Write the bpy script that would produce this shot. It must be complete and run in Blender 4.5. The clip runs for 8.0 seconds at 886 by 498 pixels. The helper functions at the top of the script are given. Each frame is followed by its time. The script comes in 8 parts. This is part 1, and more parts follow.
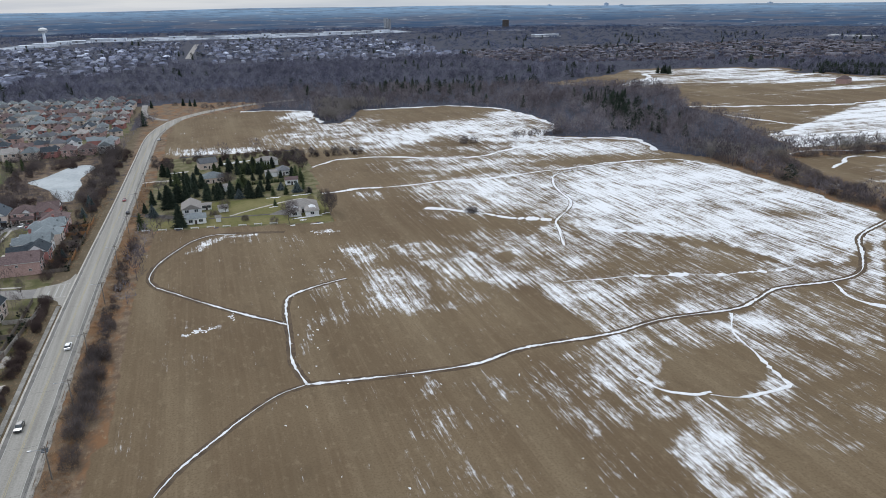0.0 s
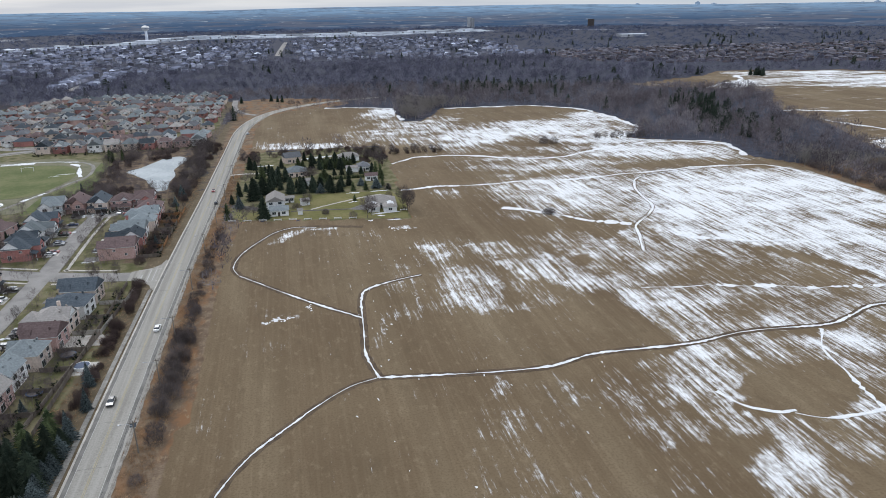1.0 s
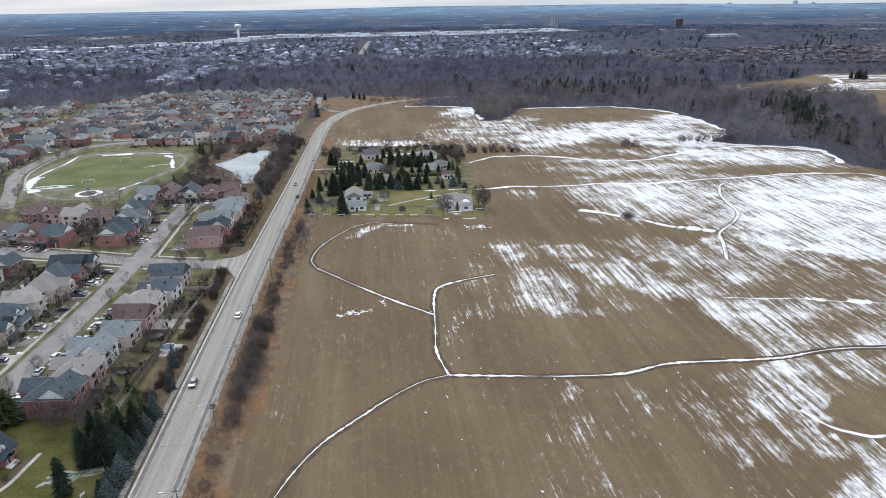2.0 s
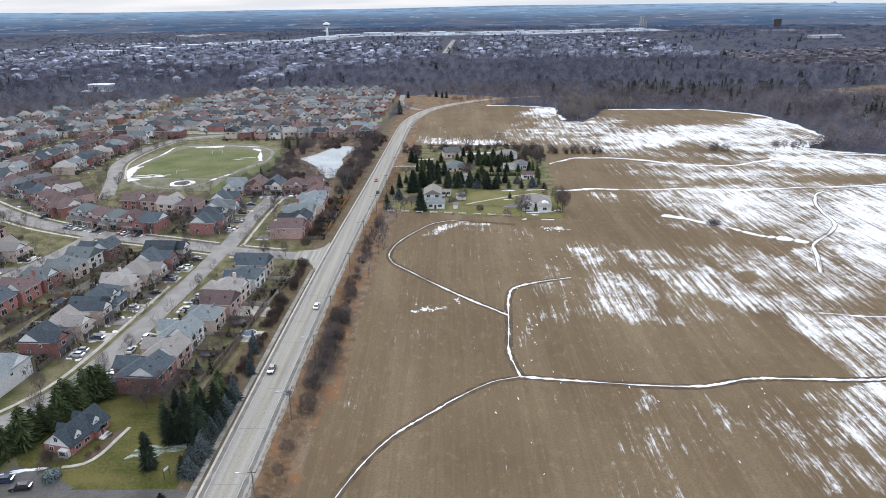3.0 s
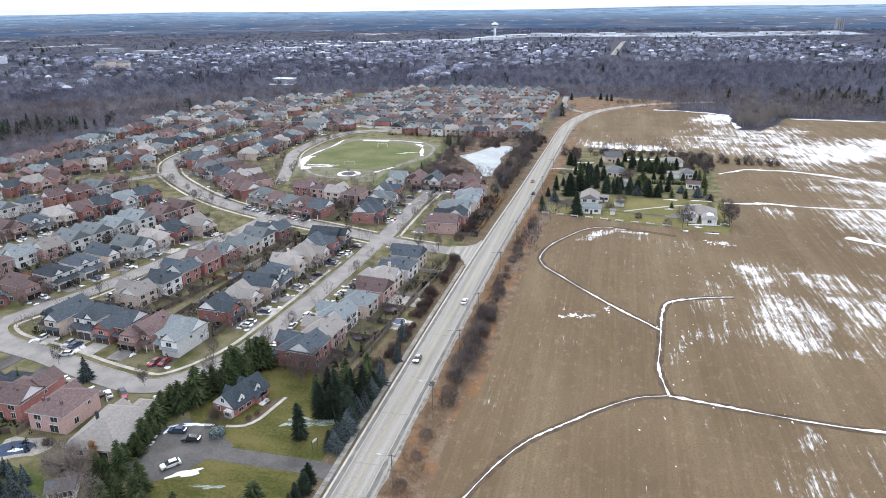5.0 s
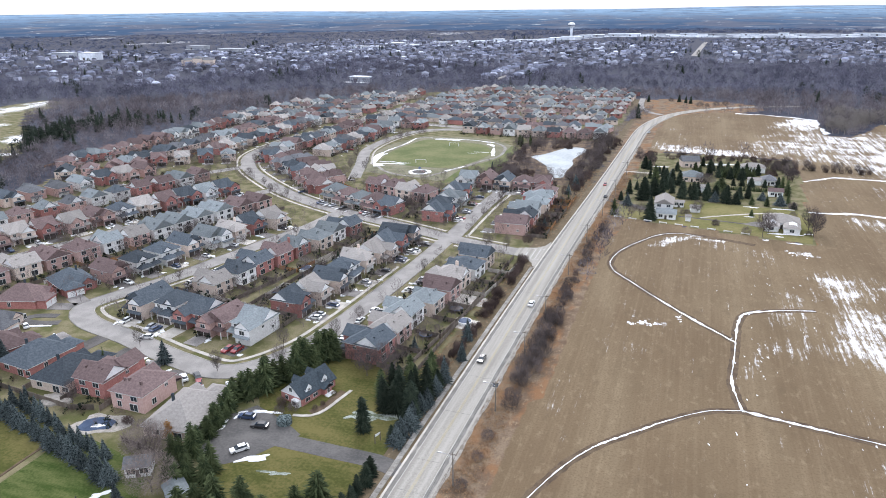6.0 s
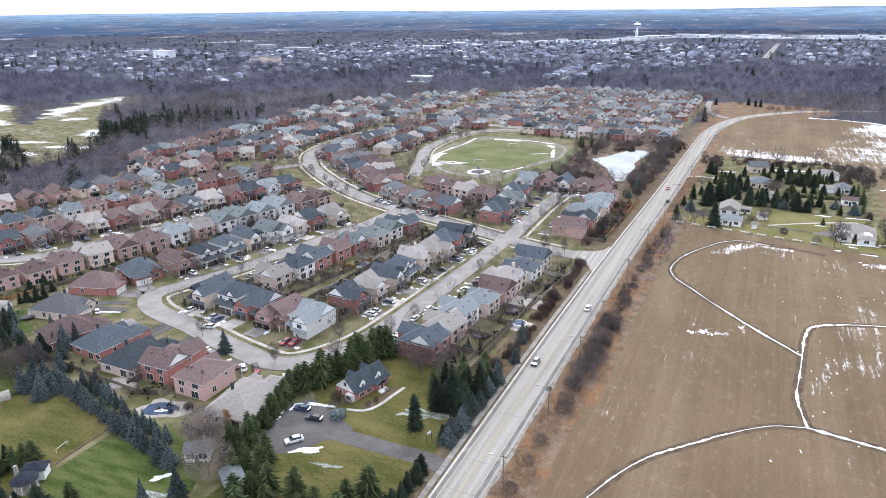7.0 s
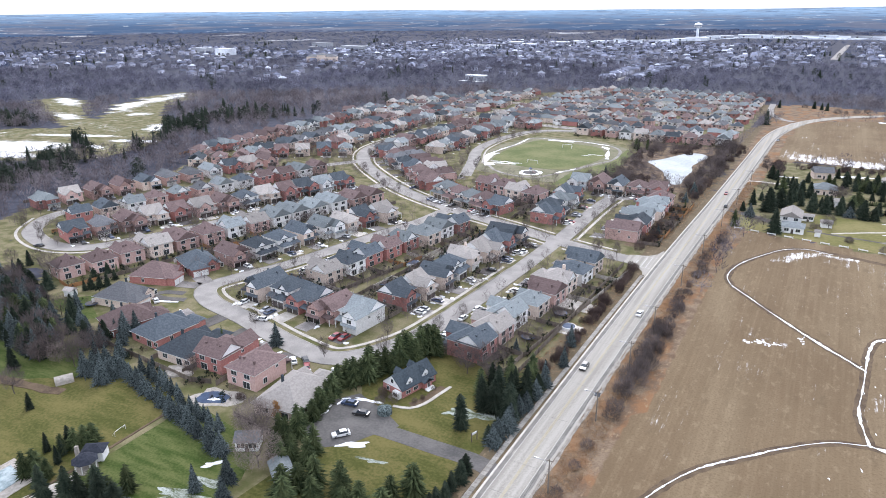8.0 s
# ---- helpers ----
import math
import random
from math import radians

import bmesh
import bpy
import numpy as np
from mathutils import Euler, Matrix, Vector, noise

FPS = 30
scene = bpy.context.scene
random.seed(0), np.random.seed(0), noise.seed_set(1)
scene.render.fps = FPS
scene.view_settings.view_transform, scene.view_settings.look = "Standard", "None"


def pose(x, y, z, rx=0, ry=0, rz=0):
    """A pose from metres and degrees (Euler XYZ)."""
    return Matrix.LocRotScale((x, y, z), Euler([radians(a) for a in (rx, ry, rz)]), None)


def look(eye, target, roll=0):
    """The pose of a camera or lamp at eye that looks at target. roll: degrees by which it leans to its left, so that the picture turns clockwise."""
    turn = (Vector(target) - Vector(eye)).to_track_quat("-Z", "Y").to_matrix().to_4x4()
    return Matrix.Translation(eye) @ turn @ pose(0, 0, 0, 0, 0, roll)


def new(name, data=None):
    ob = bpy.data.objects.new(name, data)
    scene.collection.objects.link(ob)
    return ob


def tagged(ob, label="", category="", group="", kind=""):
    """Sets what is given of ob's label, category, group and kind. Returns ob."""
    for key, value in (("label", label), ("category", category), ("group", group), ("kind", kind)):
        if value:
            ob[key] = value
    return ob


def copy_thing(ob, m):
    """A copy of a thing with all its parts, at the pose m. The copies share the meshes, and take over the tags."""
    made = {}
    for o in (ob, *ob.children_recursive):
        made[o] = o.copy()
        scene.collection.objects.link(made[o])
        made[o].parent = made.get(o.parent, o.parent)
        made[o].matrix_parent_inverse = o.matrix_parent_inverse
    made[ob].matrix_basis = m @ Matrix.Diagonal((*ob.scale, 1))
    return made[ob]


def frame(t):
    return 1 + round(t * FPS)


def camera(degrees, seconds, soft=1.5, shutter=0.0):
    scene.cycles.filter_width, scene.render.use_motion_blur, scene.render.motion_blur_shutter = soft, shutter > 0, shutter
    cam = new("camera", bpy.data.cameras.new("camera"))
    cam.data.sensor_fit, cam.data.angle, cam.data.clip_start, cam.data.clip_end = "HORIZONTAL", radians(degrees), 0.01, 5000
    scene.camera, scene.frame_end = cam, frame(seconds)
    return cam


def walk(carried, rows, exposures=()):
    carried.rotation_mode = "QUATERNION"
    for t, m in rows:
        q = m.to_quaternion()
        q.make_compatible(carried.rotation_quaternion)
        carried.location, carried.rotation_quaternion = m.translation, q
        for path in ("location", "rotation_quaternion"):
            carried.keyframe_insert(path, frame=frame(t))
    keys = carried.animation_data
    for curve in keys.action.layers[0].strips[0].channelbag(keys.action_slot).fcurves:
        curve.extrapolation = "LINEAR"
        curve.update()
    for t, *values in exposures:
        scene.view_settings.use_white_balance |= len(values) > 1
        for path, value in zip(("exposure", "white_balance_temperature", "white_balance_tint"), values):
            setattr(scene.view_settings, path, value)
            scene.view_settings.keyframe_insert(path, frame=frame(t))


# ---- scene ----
# ---- camera: a drone hovering about a hundred metres up, turning to its left ----
cam = camera(65.76, 8.0, soft=0.9)
ROWS = [
    (0.0, 44.82, -116.85, 100.27, -19.24, -19.57, -0.79),
    (0.5, 44.72, -116.78, 100.24, -15.94, -19.55, -0.79),
    (1.0, 44.63, -116.72, 100.20, -12.61, -19.56, -0.81),
    (1.5, 44.53, -116.65, 100.16, -9.37, -19.54, -0.80),
    (3.0, 44.25, -116.47, 100.05, 0.65, -19.52, -0.72),
    (3.5, 44.15, -116.40, 100.02, 4.00, -19.49, -0.71),
    (4.0, 44.03, -116.33, 100.00, 7.34, -19.45, -0.70),
    (4.5, 43.89, -116.26, 99.98, 10.68, -19.39, -0.66),
    (6.0, 43.40, -116.08, 99.97, 19.87, -19.33, -0.52),
    (6.5, 43.24, -116.03, 99.97, 22.52, -19.33, -0.50),
    (7.0, 43.08, -115.99, 99.98, 24.81, -19.30, -0.45),
    (7.5, 42.92, -115.95, 100.00, 27.01, -19.30, -0.40),
    (8.0, 42.76, -115.91, 100.02, 29.19, -19.33, -0.34),
]


def aim(x, y, z, yaw, pitch, roll):
    a, p = radians(yaw), radians(pitch)
    ahead = Vector((-math.sin(a) * math.cos(p), math.cos(a) * math.cos(p), math.sin(p)))
    return look((x, y, z), Vector((x, y, z)) + ahead, roll)


walk(cam, [(t, aim(*row)) for t, *row in ROWS], [(0.0, -0.40, 6330, 8), (1.5, -0.22, 6340, 9), (3.5, 0.13, 6360, 10), (5.0, 0.33, 6360, 11), (6.5, 0.48, 6350, 13), (8.0, 0.56, 6330, 14)])

# ---- world and sun: a bright overcast winter day ----
world = bpy.data.worlds.new("overcast_sky")
scene.world = world
world.use_nodes = True
wn = world.node_tree
wn.nodes.clear()
sky = wn.nodes.new("ShaderNodeTexSky")
sky.sky_type, sky.sun_disc = "NISHITA", False
sky.sun_elevation, sky.sun_rotation = radians(32), radians(-20)
sky.air_density, sky.dust_density = 1.0, 2.0
cloud = wn.nodes.new("ShaderNodeTexNoise")
cloud.inputs["Scale"].default_value, cloud.inputs["Detail"].default_value = 5.0, 6.0
wmap = wn.nodes.new("ShaderNodeMapping")
wmap.inputs["Scale"].default_value = (1.0, 1.0, 14.0)
wco = wn.nodes.new("ShaderNodeTexCoord")
wramp = wn.nodes.new("ShaderNodeValToRGB")
wramp.color_ramp.elements[0].position, wramp.color_ramp.elements[1].position = 0.36, 0.62
wramp.color_ramp.elements[0].color = (8.8, 9.65, 11.1, 1)
wramp.color_ramp.elements[1].color = (11.35, 11.85, 12.75, 1)
wmix = wn.nodes.new("ShaderNodeMix")
wmix.data_type = "RGBA"
wmix.inputs["Factor"].default_value = 0.86
wbg = wn.nodes.new("ShaderNodeBackground")
wbg.inputs["Strength"].default_value = 0.1
wout = wn.nodes.new("ShaderNodeOutputWorld")
wn.links.new(wco.outputs["Generated"], wmap.inputs["Vector"])
wn.links.new(wmap.outputs["Vector"], cloud.inputs["Vector"])
wn.links.new(cloud.outputs["Fac"], wramp.inputs["Fac"])
wxyz = wn.nodes.new("ShaderNodeSeparateXYZ")
wgrad = wn.nodes.new("ShaderNodeMapRange")
wgrad.inputs["From Min"].default_value, wgrad.inputs["From Max"].default_value = 0.0, 1.0
wgrad.inputs["To Min"].default_value, wgrad.inputs["To Max"].default_value = 0.80, 1.68
wscale = wn.nodes.new("ShaderNodeVectorMath")
wscale.operation = "SCALE"
wn.links.new(wco.outputs["Generated"], wxyz.inputs["Vector"])
wn.links.new(wxyz.outputs["Z"], wgrad.inputs["Value"])
wn.links.new(wmix.outputs["Result"], wscale.inputs[0])
wn.links.new(wgrad.outputs["Result"], wscale.inputs["Scale"])
wn.links.new(sky.outputs["Color"], wmix.inputs["A"])
wn.links.new(wramp.outputs["Color"], wmix.inputs["B"])
wn.links.new(wscale.outputs["Vector"], wbg.inputs["Color"])
wn.links.new(wbg.outputs["Background"], wout.inputs["Surface"])
sun = new("sun", bpy.data.lights.new("sun", "SUN"))
sun.data.energy, sun.data.angle, sun.data.color = 1.4, radians(14), (1.0, 0.985, 0.985)
sun.matrix_world = look((0, 0, 300), (110, -300, 50))


# ---- materials ----
def grain(nt, scale, detail=5.0, stretch=(1, 1, 1), rough=0.55):
    geo = nt.nodes.new("ShaderNodeNewGeometry")
    mp = nt.nodes.new("ShaderNodeMapping")
    mp.inputs["Scale"].default_value = stretch
    tex = nt.nodes.new("ShaderNodeTexNoise")
    tex.inputs["Scale"].default_value, tex.inputs["Detail"].default_value = scale, detail
    tex.inputs["Roughness"].default_value = rough
    nt.links.new(geo.outputs["Position"], mp.inputs["Vector"])
    nt.links.new(mp.outputs["Vector"], tex.inputs["Vector"])
    return tex.outputs["Fac"]


def ramp(nt, value, lo, hi, out_lo=0.0, out_hi=1.0):
    node = nt.nodes.new("ShaderNodeMapRange")
    node.interpolation_type = "SMOOTHSTEP"
    node.inputs["From Min"].default_value, node.inputs["From Max"].default_value = lo, hi
    node.inputs["To Min"].default_value, node.inputs["To Max"].default_value = out_lo, out_hi
    nt.links.new(value, node.inputs["Value"])
    return node.outputs["Result"]


def blend(nt, factor, a, b, how="MIX"):
    node = nt.nodes.new("ShaderNodeMix")
    node.data_type, node.blend_type = "RGBA", how
    for value, key in ((factor, "Factor"), (a, "A"), (b, "B")):
        if isinstance(value, (float, int)):
            node.inputs[key].default_value = value
        elif isinstance(value, tuple):
            node.inputs[key].default_value = (*value, 1)
        else:
            nt.links.new(value, node.inputs[key])
    return node.outputs["Result"]


def calc(nt, op, a, b):
    node = nt.nodes.new("ShaderNodeMath")
    node.operation = op
    for n, value in enumerate((a, b)):
        if isinstance(value, (float, int)):
            node.inputs[n].default_value = value
        else:
            nt.links.new(value, node.inputs[n])
    return node.outputs["Value"]


def bare_material(name, rough=0.85, metal=0.0):
    m = bpy.data.materials.new(name)
    m.use_nodes = True
    nt = m.node_tree
    shader = nt.nodes["Principled BSDF"]
    shader.inputs["Roughness"].default_value, shader.inputs["Metallic"].default_value = rough, metal
    shader.inputs["Specular IOR Level"].default_value = 0.1
    return m, nt, shader


def surface(name, a, b, scale=0.8, rough=0.85, metal=0.0, fine=12.0, bump=0.3, stretch=(1, 1, 1), vary=0.0, island=0.0, fluffy=0.0, tone=0.0):
    """Two colours mixed by a coarse and a fine grain, with fine relief; vary: brightness per object, island: per loose piece."""
    m, nt, shader = bare_material(name, rough, metal)
    coarse, small = grain(nt, scale, 6.0, stretch), grain(nt, fine, 3.0)
    factor = calc(nt, "ADD", calc(nt, "MULTIPLY", coarse, 0.65), calc(nt, "MULTIPLY", small, 0.35))
    colour = blend(nt, ramp(nt, factor, 0.36, 0.64), a, b)
    for amount, node, socket in ((vary, "ShaderNodeObjectInfo", "Random"), (island, "ShaderNodeNewGeometry", "Random Per Island")):
        if amount:
            info = nt.nodes.new(node)
            hsv = nt.nodes.new("ShaderNodeHueSaturation")
            nt.links.new(ramp(nt, info.outputs[socket], 0, 1, 1 - amount, 1 + amount), hsv.inputs["Value"])
            nt.links.new(colour, hsv.inputs["Color"])
            colour = hsv.outputs["Color"]
    if tone:
        own = nt.nodes.new("ShaderNodeAttribute")
        own.attribute_name = "tone"
        hsv = nt.nodes.new("ShaderNodeHueSaturation")
        nt.links.new(ramp(nt, own.outputs["Fac"], 0, 1, 1 - tone, 1 + tone), hsv.inputs["Value"])
        nt.links.new(ramp(nt, own.outputs["Fac"], 0, 1, 1.25, 0.8), hsv.inputs["Saturation"])
        nt.links.new(colour, hsv.inputs["Color"])
        colour = hsv.outputs["Color"]
    nt.links.new(colour, shader.inputs["Base Color"])
    if fluffy:
        geo = nt.nodes.new("ShaderNodeNewGeometry")
        soft_normal = nt.nodes.new("ShaderNodeMix")
        soft_normal.data_type = "VECTOR"
        soft_normal.inputs["Factor"].default_value = fluffy
        nt.links.new(geo.outputs["Normal"], soft_normal.inputs[4])
        soft_normal.inputs[5].default_value = (0, -0.25, 0.97)
        nt.links.new(soft_normal.outputs[1], shader.inputs["Normal"])
    if bump:
        node = nt.nodes.new("ShaderNodeBump")
        node.inputs["Strength"].default_value, node.inputs["Distance"].default_value = bump, 0.05
        nt.links.new(small, node.inputs["Height"])
        nt.links.new(node.outputs["Normal"], shader.inputs["Normal"])
    return m


def courses(name, a, b, mortar, height, vary=0.12, mottle=0.55):
    """Masonry, siding or shingles seen from afar: faint level courses over a mottled colour."""
    m, nt, shader = bare_material(name, 0.9)
    wave = nt.nodes.new("ShaderNodeTexWave")
    wave.wave_type, wave.bands_direction = "BANDS", "Z"
    wave.inputs["Scale"].default_value = 0.314 / height
    wave.inputs["Distortion"].default_value = 0.4
    geo = nt.nodes.new("ShaderNodeNewGeometry")
    nt.links.new(geo.outputs["Position"], wave.inputs["Vector"])
    colour = blend(nt, ramp(nt, grain(nt, 1.6, 6.0), 0.3, 0.7), a, b)
    colour = blend(nt, ramp(nt, grain(nt, 5.0, 3.0), 0.5, 0.75, 0.0, mottle), colour, mortar)
    colour = blend(nt, ramp(nt, wave.outputs["Fac"], 0.6, 1.0, 0.0, 0.16), colour, mortar)
    info = nt.nodes.new("ShaderNodeObjectInfo")
    hsv = nt.nodes.new("ShaderNodeHueSaturation")
    nt.links.new(ramp(nt, info.outputs["Random"], 0, 1, 1 - vary, 1 + vary), hsv.inputs["Value"])
    nt.links.new(colour, hsv.inputs["Color"])
    nt.links.new(hsv.outputs["Color"], shader.inputs["Base Color"])
    node = nt.nodes.new("ShaderNodeBump")
    node.inputs["Strength"].default_value, node.inputs["Distance"].default_value = 0.4, 0.03
    nt.links.new(wave.outputs["Fac"], node.inputs["Height"])
    nt.links.new(node.outputs["Normal"], shader.inputs["Normal"])
    return m


def ground_material():
    """Soil, lawn, dry verge and leaf litter by zone, with wind-streaked snow lying along the plough rows."""
    m, nt, shader = bare_material("ground", 0.95)
    zone = nt.nodes.new("ShaderNodeAttribute")
    zone.attribute_name = "zone"
    snow = nt.nodes.new("ShaderNodeAttribute")
    snow.attribute_name = "snow"
    part_of = nt.nodes.new("ShaderNodeSeparateColor")
    nt.links.new(zone.outputs["Color"], part_of.inputs["Color"])
    large, mid, small = grain(nt, 0.018, 5.0), grain(nt, 0.16, 6.0), grain(nt, 1.7, 4.0)
    rows = grain(nt, 1.0, 4.0, (0.9, 0.02, 1.0))
    soil = blend(nt, ramp(nt, large, 0.3, 0.7), (0.119, 0.083, 0.050), (0.162, 0.119, 0.073))
    soil = blend(nt, ramp(nt, rows, 0.42, 0.66, 0.0, 0.28), soil, (0.201, 0.152, 0.096))
    soil = blend(nt, ramp(nt, grain(nt, 1.0, 3.0, (0.05, 0.006, 1.0)), 0.45, 0.65, 0.0, 0.55), soil, (0.207, 0.160, 0.102))
    soil = blend(nt, ramp(nt, small, 0.45, 0.7, 0.0, 0.45), soil, (0.089, 0.060, 0.033))
    wheel_lines = grain(nt, 1.0, 1.0, (0.16, 0.0012, 1.0))
    soil = blend(nt, ramp(nt, wheel_lines, 0.494, 0.506, 0.0, 0.2), soil, (0.111, 0.079, 0.047))
    soil = blend(nt, ramp(nt, grain(nt, 1.0, 5.0, (0.030, 0.012, 1.0), 0.7), 0.50, 0.72, 0.0, 0.5), soil, (0.104, 0.075, 0.045))
    soil = blend(nt, ramp(nt, grain(nt, 0.45, 5.0, (1, 0.5, 1), 0.7), 0.52, 0.70, 0.0, 0.5), soil, (0.217, 0.166, 0.107))
    soil = blend(nt, ramp(nt, grain(nt, 0.22, 5.0, (1, 0.4, 1), 0.7), 0.54, 0.72, 0.0, 0.5), soil, (0.095, 0.069, 0.042))
    lawn = blend(nt, ramp(nt, mid, 0.36, 0.62), (0.078, 0.083, 0.031), (0.176, 0.152, 0.092))
    lawn = blend(nt, ramp(nt, small, 0.4, 0.7, 0.0, 0.5), lawn, (0.104, 0.094, 0.045))
    dry = blend(nt, ramp(nt, mid, 0.35, 0.65), (0.112, 0.077, 0.052), (0.190, 0.143, 0.099))
    dry = blend(nt, ramp(nt, small, 0.4, 0.7, 0.0, 0.5), dry, (0.100, 0.062, 0.040))
    spot = nt.nodes.new("ShaderNodeNewGeometry")
    axes = nt.nodes.new("ShaderNodeSeparateXYZ")
    nt.links.new(spot.outputs["Position"], axes.inputs["Vector"])
    rust = calc(nt, "MULTIPLY", ramp(nt, grain(nt, 0.11, 4.0, (1, 0.6, 1), 0.6), 0.46, 0.62, 0.0, 0.75), ramp(nt, axes.outputs["X"], -6.0, 0.0))
    dry = blend(nt, rust, dry, (0.200, 0.104, 0.050))
    shoulder = calc(nt, "MULTIPLY", ramp(nt, axes.outputs["X"], -4.0, -8.0), ramp(nt, axes.outputs["X"], -26.0, -22.0))
    dry = blend(nt, calc(nt, "MULTIPLY", shoulder, 0.6), dry, (0.088, 0.074, 0.044))
    dry = blend(nt, ramp(nt, grain(nt, 0.8, 4.0, (1, 0.5, 1), 0.6), 0.54, 0.70, 0.0, 0.6), dry, (0.250, 0.186, 0.118))
    # Litter is tinted blue-grey: the haze over distant ground, put into its colour.
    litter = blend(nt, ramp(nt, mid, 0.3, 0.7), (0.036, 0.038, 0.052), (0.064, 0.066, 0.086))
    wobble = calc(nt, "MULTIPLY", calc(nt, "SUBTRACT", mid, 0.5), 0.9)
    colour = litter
    for socket, tint in (("Blue", dry), ("Green", lawn), ("Red", soil)):
        low, top = (0.26, 0.48) if socket == "Blue" else (0.38, 0.62)
        edge = ramp(nt, calc(nt, "ADD", part_of.outputs[socket], wobble), low, top)
        colour = blend(nt, edge, colour, tint)
    lie = nt.nodes.new("ShaderNodeMix")
    nt.links.new(ramp(nt, axes.outputs["X"], 400.0, 440.0), lie.inputs["Factor"])
    nt.links.new(grain(nt, 1.0, 6.0, (0.56, 0.030, 1.0), 0.72), lie.inputs[2])
    nt.links.new(grain(nt, 1.0, 6.0, (0.012, 0.11, 1.0), 0.72), lie.inputs[3])
    streak = calc(nt, "MULTIPLY", calc(nt, "SUBTRACT", lie.outputs[0], 0.5), 2.6)
    patch = calc(nt, "MULTIPLY", calc(nt, "SUBTRACT", grain(nt, 0.09, 7.0, (1, 0.6, 1), 0.65), 0.5), 1.5)
    level = calc(nt, "ADD", calc(nt, "ADD", snow.outputs["Fac"], streak), patch)
    specks = calc(nt, "MULTIPLY", calc(nt, "SUBTRACT", grain(nt, 1.3, 5.0, (1.0, 0.30, 1.0), 0.75), 0.5), 1.5)
    level = calc(nt, "ADD", level, specks)
    ridges = calc(nt, "MULTIPLY", calc(nt, "SUBTRACT", grain(nt, 1.0, 6.0, (0.011, 0.034, 1.0), 0.68), 0.5), 1.5)
    level = calc(nt, "ADD", level, ridges)
    cover = ramp(nt, level, 0.24, 0.94)
    white = blend(nt, ramp(nt, small, 0.3, 0.7), (0.64, 0.65, 0.665), (0.78, 0.78, 0.785))
    colour = blend(nt, cover, colour, white)
    nt.links.new(colour, shader.inputs["Base Color"])
    node = nt.nodes.new("ShaderNodeBump")
    node.inputs["Strength"].default_value, node.inputs["Distance"].default_value = 0.5, 0.15
    nt.links.new(small, node.inputs["Height"])
    nt.links.new(node.outputs["Normal"], shader.inputs["Normal"])
    return m


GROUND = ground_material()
ASPHALT = surface("salted_asphalt", (0.222, 0.207, 0.183), (0.330, 0.312, 0.280), 0.22, 0.9, fine=2.2, stretch=(2.6, 0.05, 1.0))
STREET = surface("street_asphalt", (0.207, 0.195, 0.184), (0.292, 0.275, 0.259), 0.15, 0.9, fine=3.0)
DRIVE = surface("driveway_asphalt", (0.105, 0.098, 0.095), (0.200, 0.186, 0.177), 0.2, 0.85, fine=4.0, vary=0.45)
CONCRETE = surface("concrete", (0.341, 0.317, 0.283), (0.493, 0.459, 0.416), 0.4, 0.9, fine=5.0, vary=0.1)
WORN_PAVING = surface("worn_dirty_paving", (0.17, 0.158, 0.140), (0.30, 0.285, 0.26), 0.25, 0.9, fine=2.5, stretch=(1, 0.35, 1), vary=0.16)
GRAVEL = surface("pale_gravel", (0.160, 0.140, 0.116), (0.304, 0.284, 0.256), 0.5, 0.95, fine=6.0)
YELLOW = surface("yellow_line_paint", (0.30, 0.255, 0.155), (0.365, 0.32, 0.21), 0.6, 0.8)
WHITE_LINE = surface("white_line_paint", (0.345, 0.335, 0.312), (0.44, 0.43, 0.405), 0.6, 0.8)
PATCHED = surface("dark_patched_asphalt", (0.135, 0.128, 0.118), (0.20, 0.19, 0.176), 0.3, 0.9)
SNOW = surface("old_snow", (0.60, 0.61, 0.625), (0.76, 0.76, 0.765), 0.6, 0.7, fine=4.0, bump=0.5)
PALE_COVER = surface("pale_teal_cover", (0.130, 0.175, 0.190), (0.330, 0.380, 0.390), 0.35, 0.5, fine=1.5)
ICE = surface("pond_ice", (0.270, 0.300, 0.312), (0.390, 0.415, 0.428), 0.05, 0.55, fine=0.5)
RUT = surface("dark_rut_soil", (0.068, 0.049, 0.035), (0.124, 0.091, 0.061), 0.3, 0.95, fine=3.0)
TURF = surface("sports_turf", (0.088, 0.108, 0.042), (0.150, 0.150, 0.072), 0.05, 0.95, fine=0.5)
LUSH_LAWN = surface("lush_back_lawn", (0.034, 0.056, 0.012), (0.092, 0.104, 0.036), 0.4, 0.95, fine=1.6, bump=0.6, stretch=(0.25, 1.0, 1))
DULL_GRASS = surface("thin_dull_grass", (0.120, 0.118, 0.070), (0.196, 0.182, 0.132), 0.09, 0.95, fine=0.7, bump=0.4)
GREEN_LAWN = surface("green_lawn", (0.050, 0.057, 0.014), (0.122, 0.106, 0.039), 0.06, 0.95, fine=1.3, bump=0.5, stretch=(1, 2.4, 1))
FROSTED = surface("snow_dusted_grass", (0.056, 0.068, 0.026), (0.34, 0.37, 0.345), 0.45, 0.95, fine=2.2, bump=0.5, stretch=(0.5, 1.6, 1))
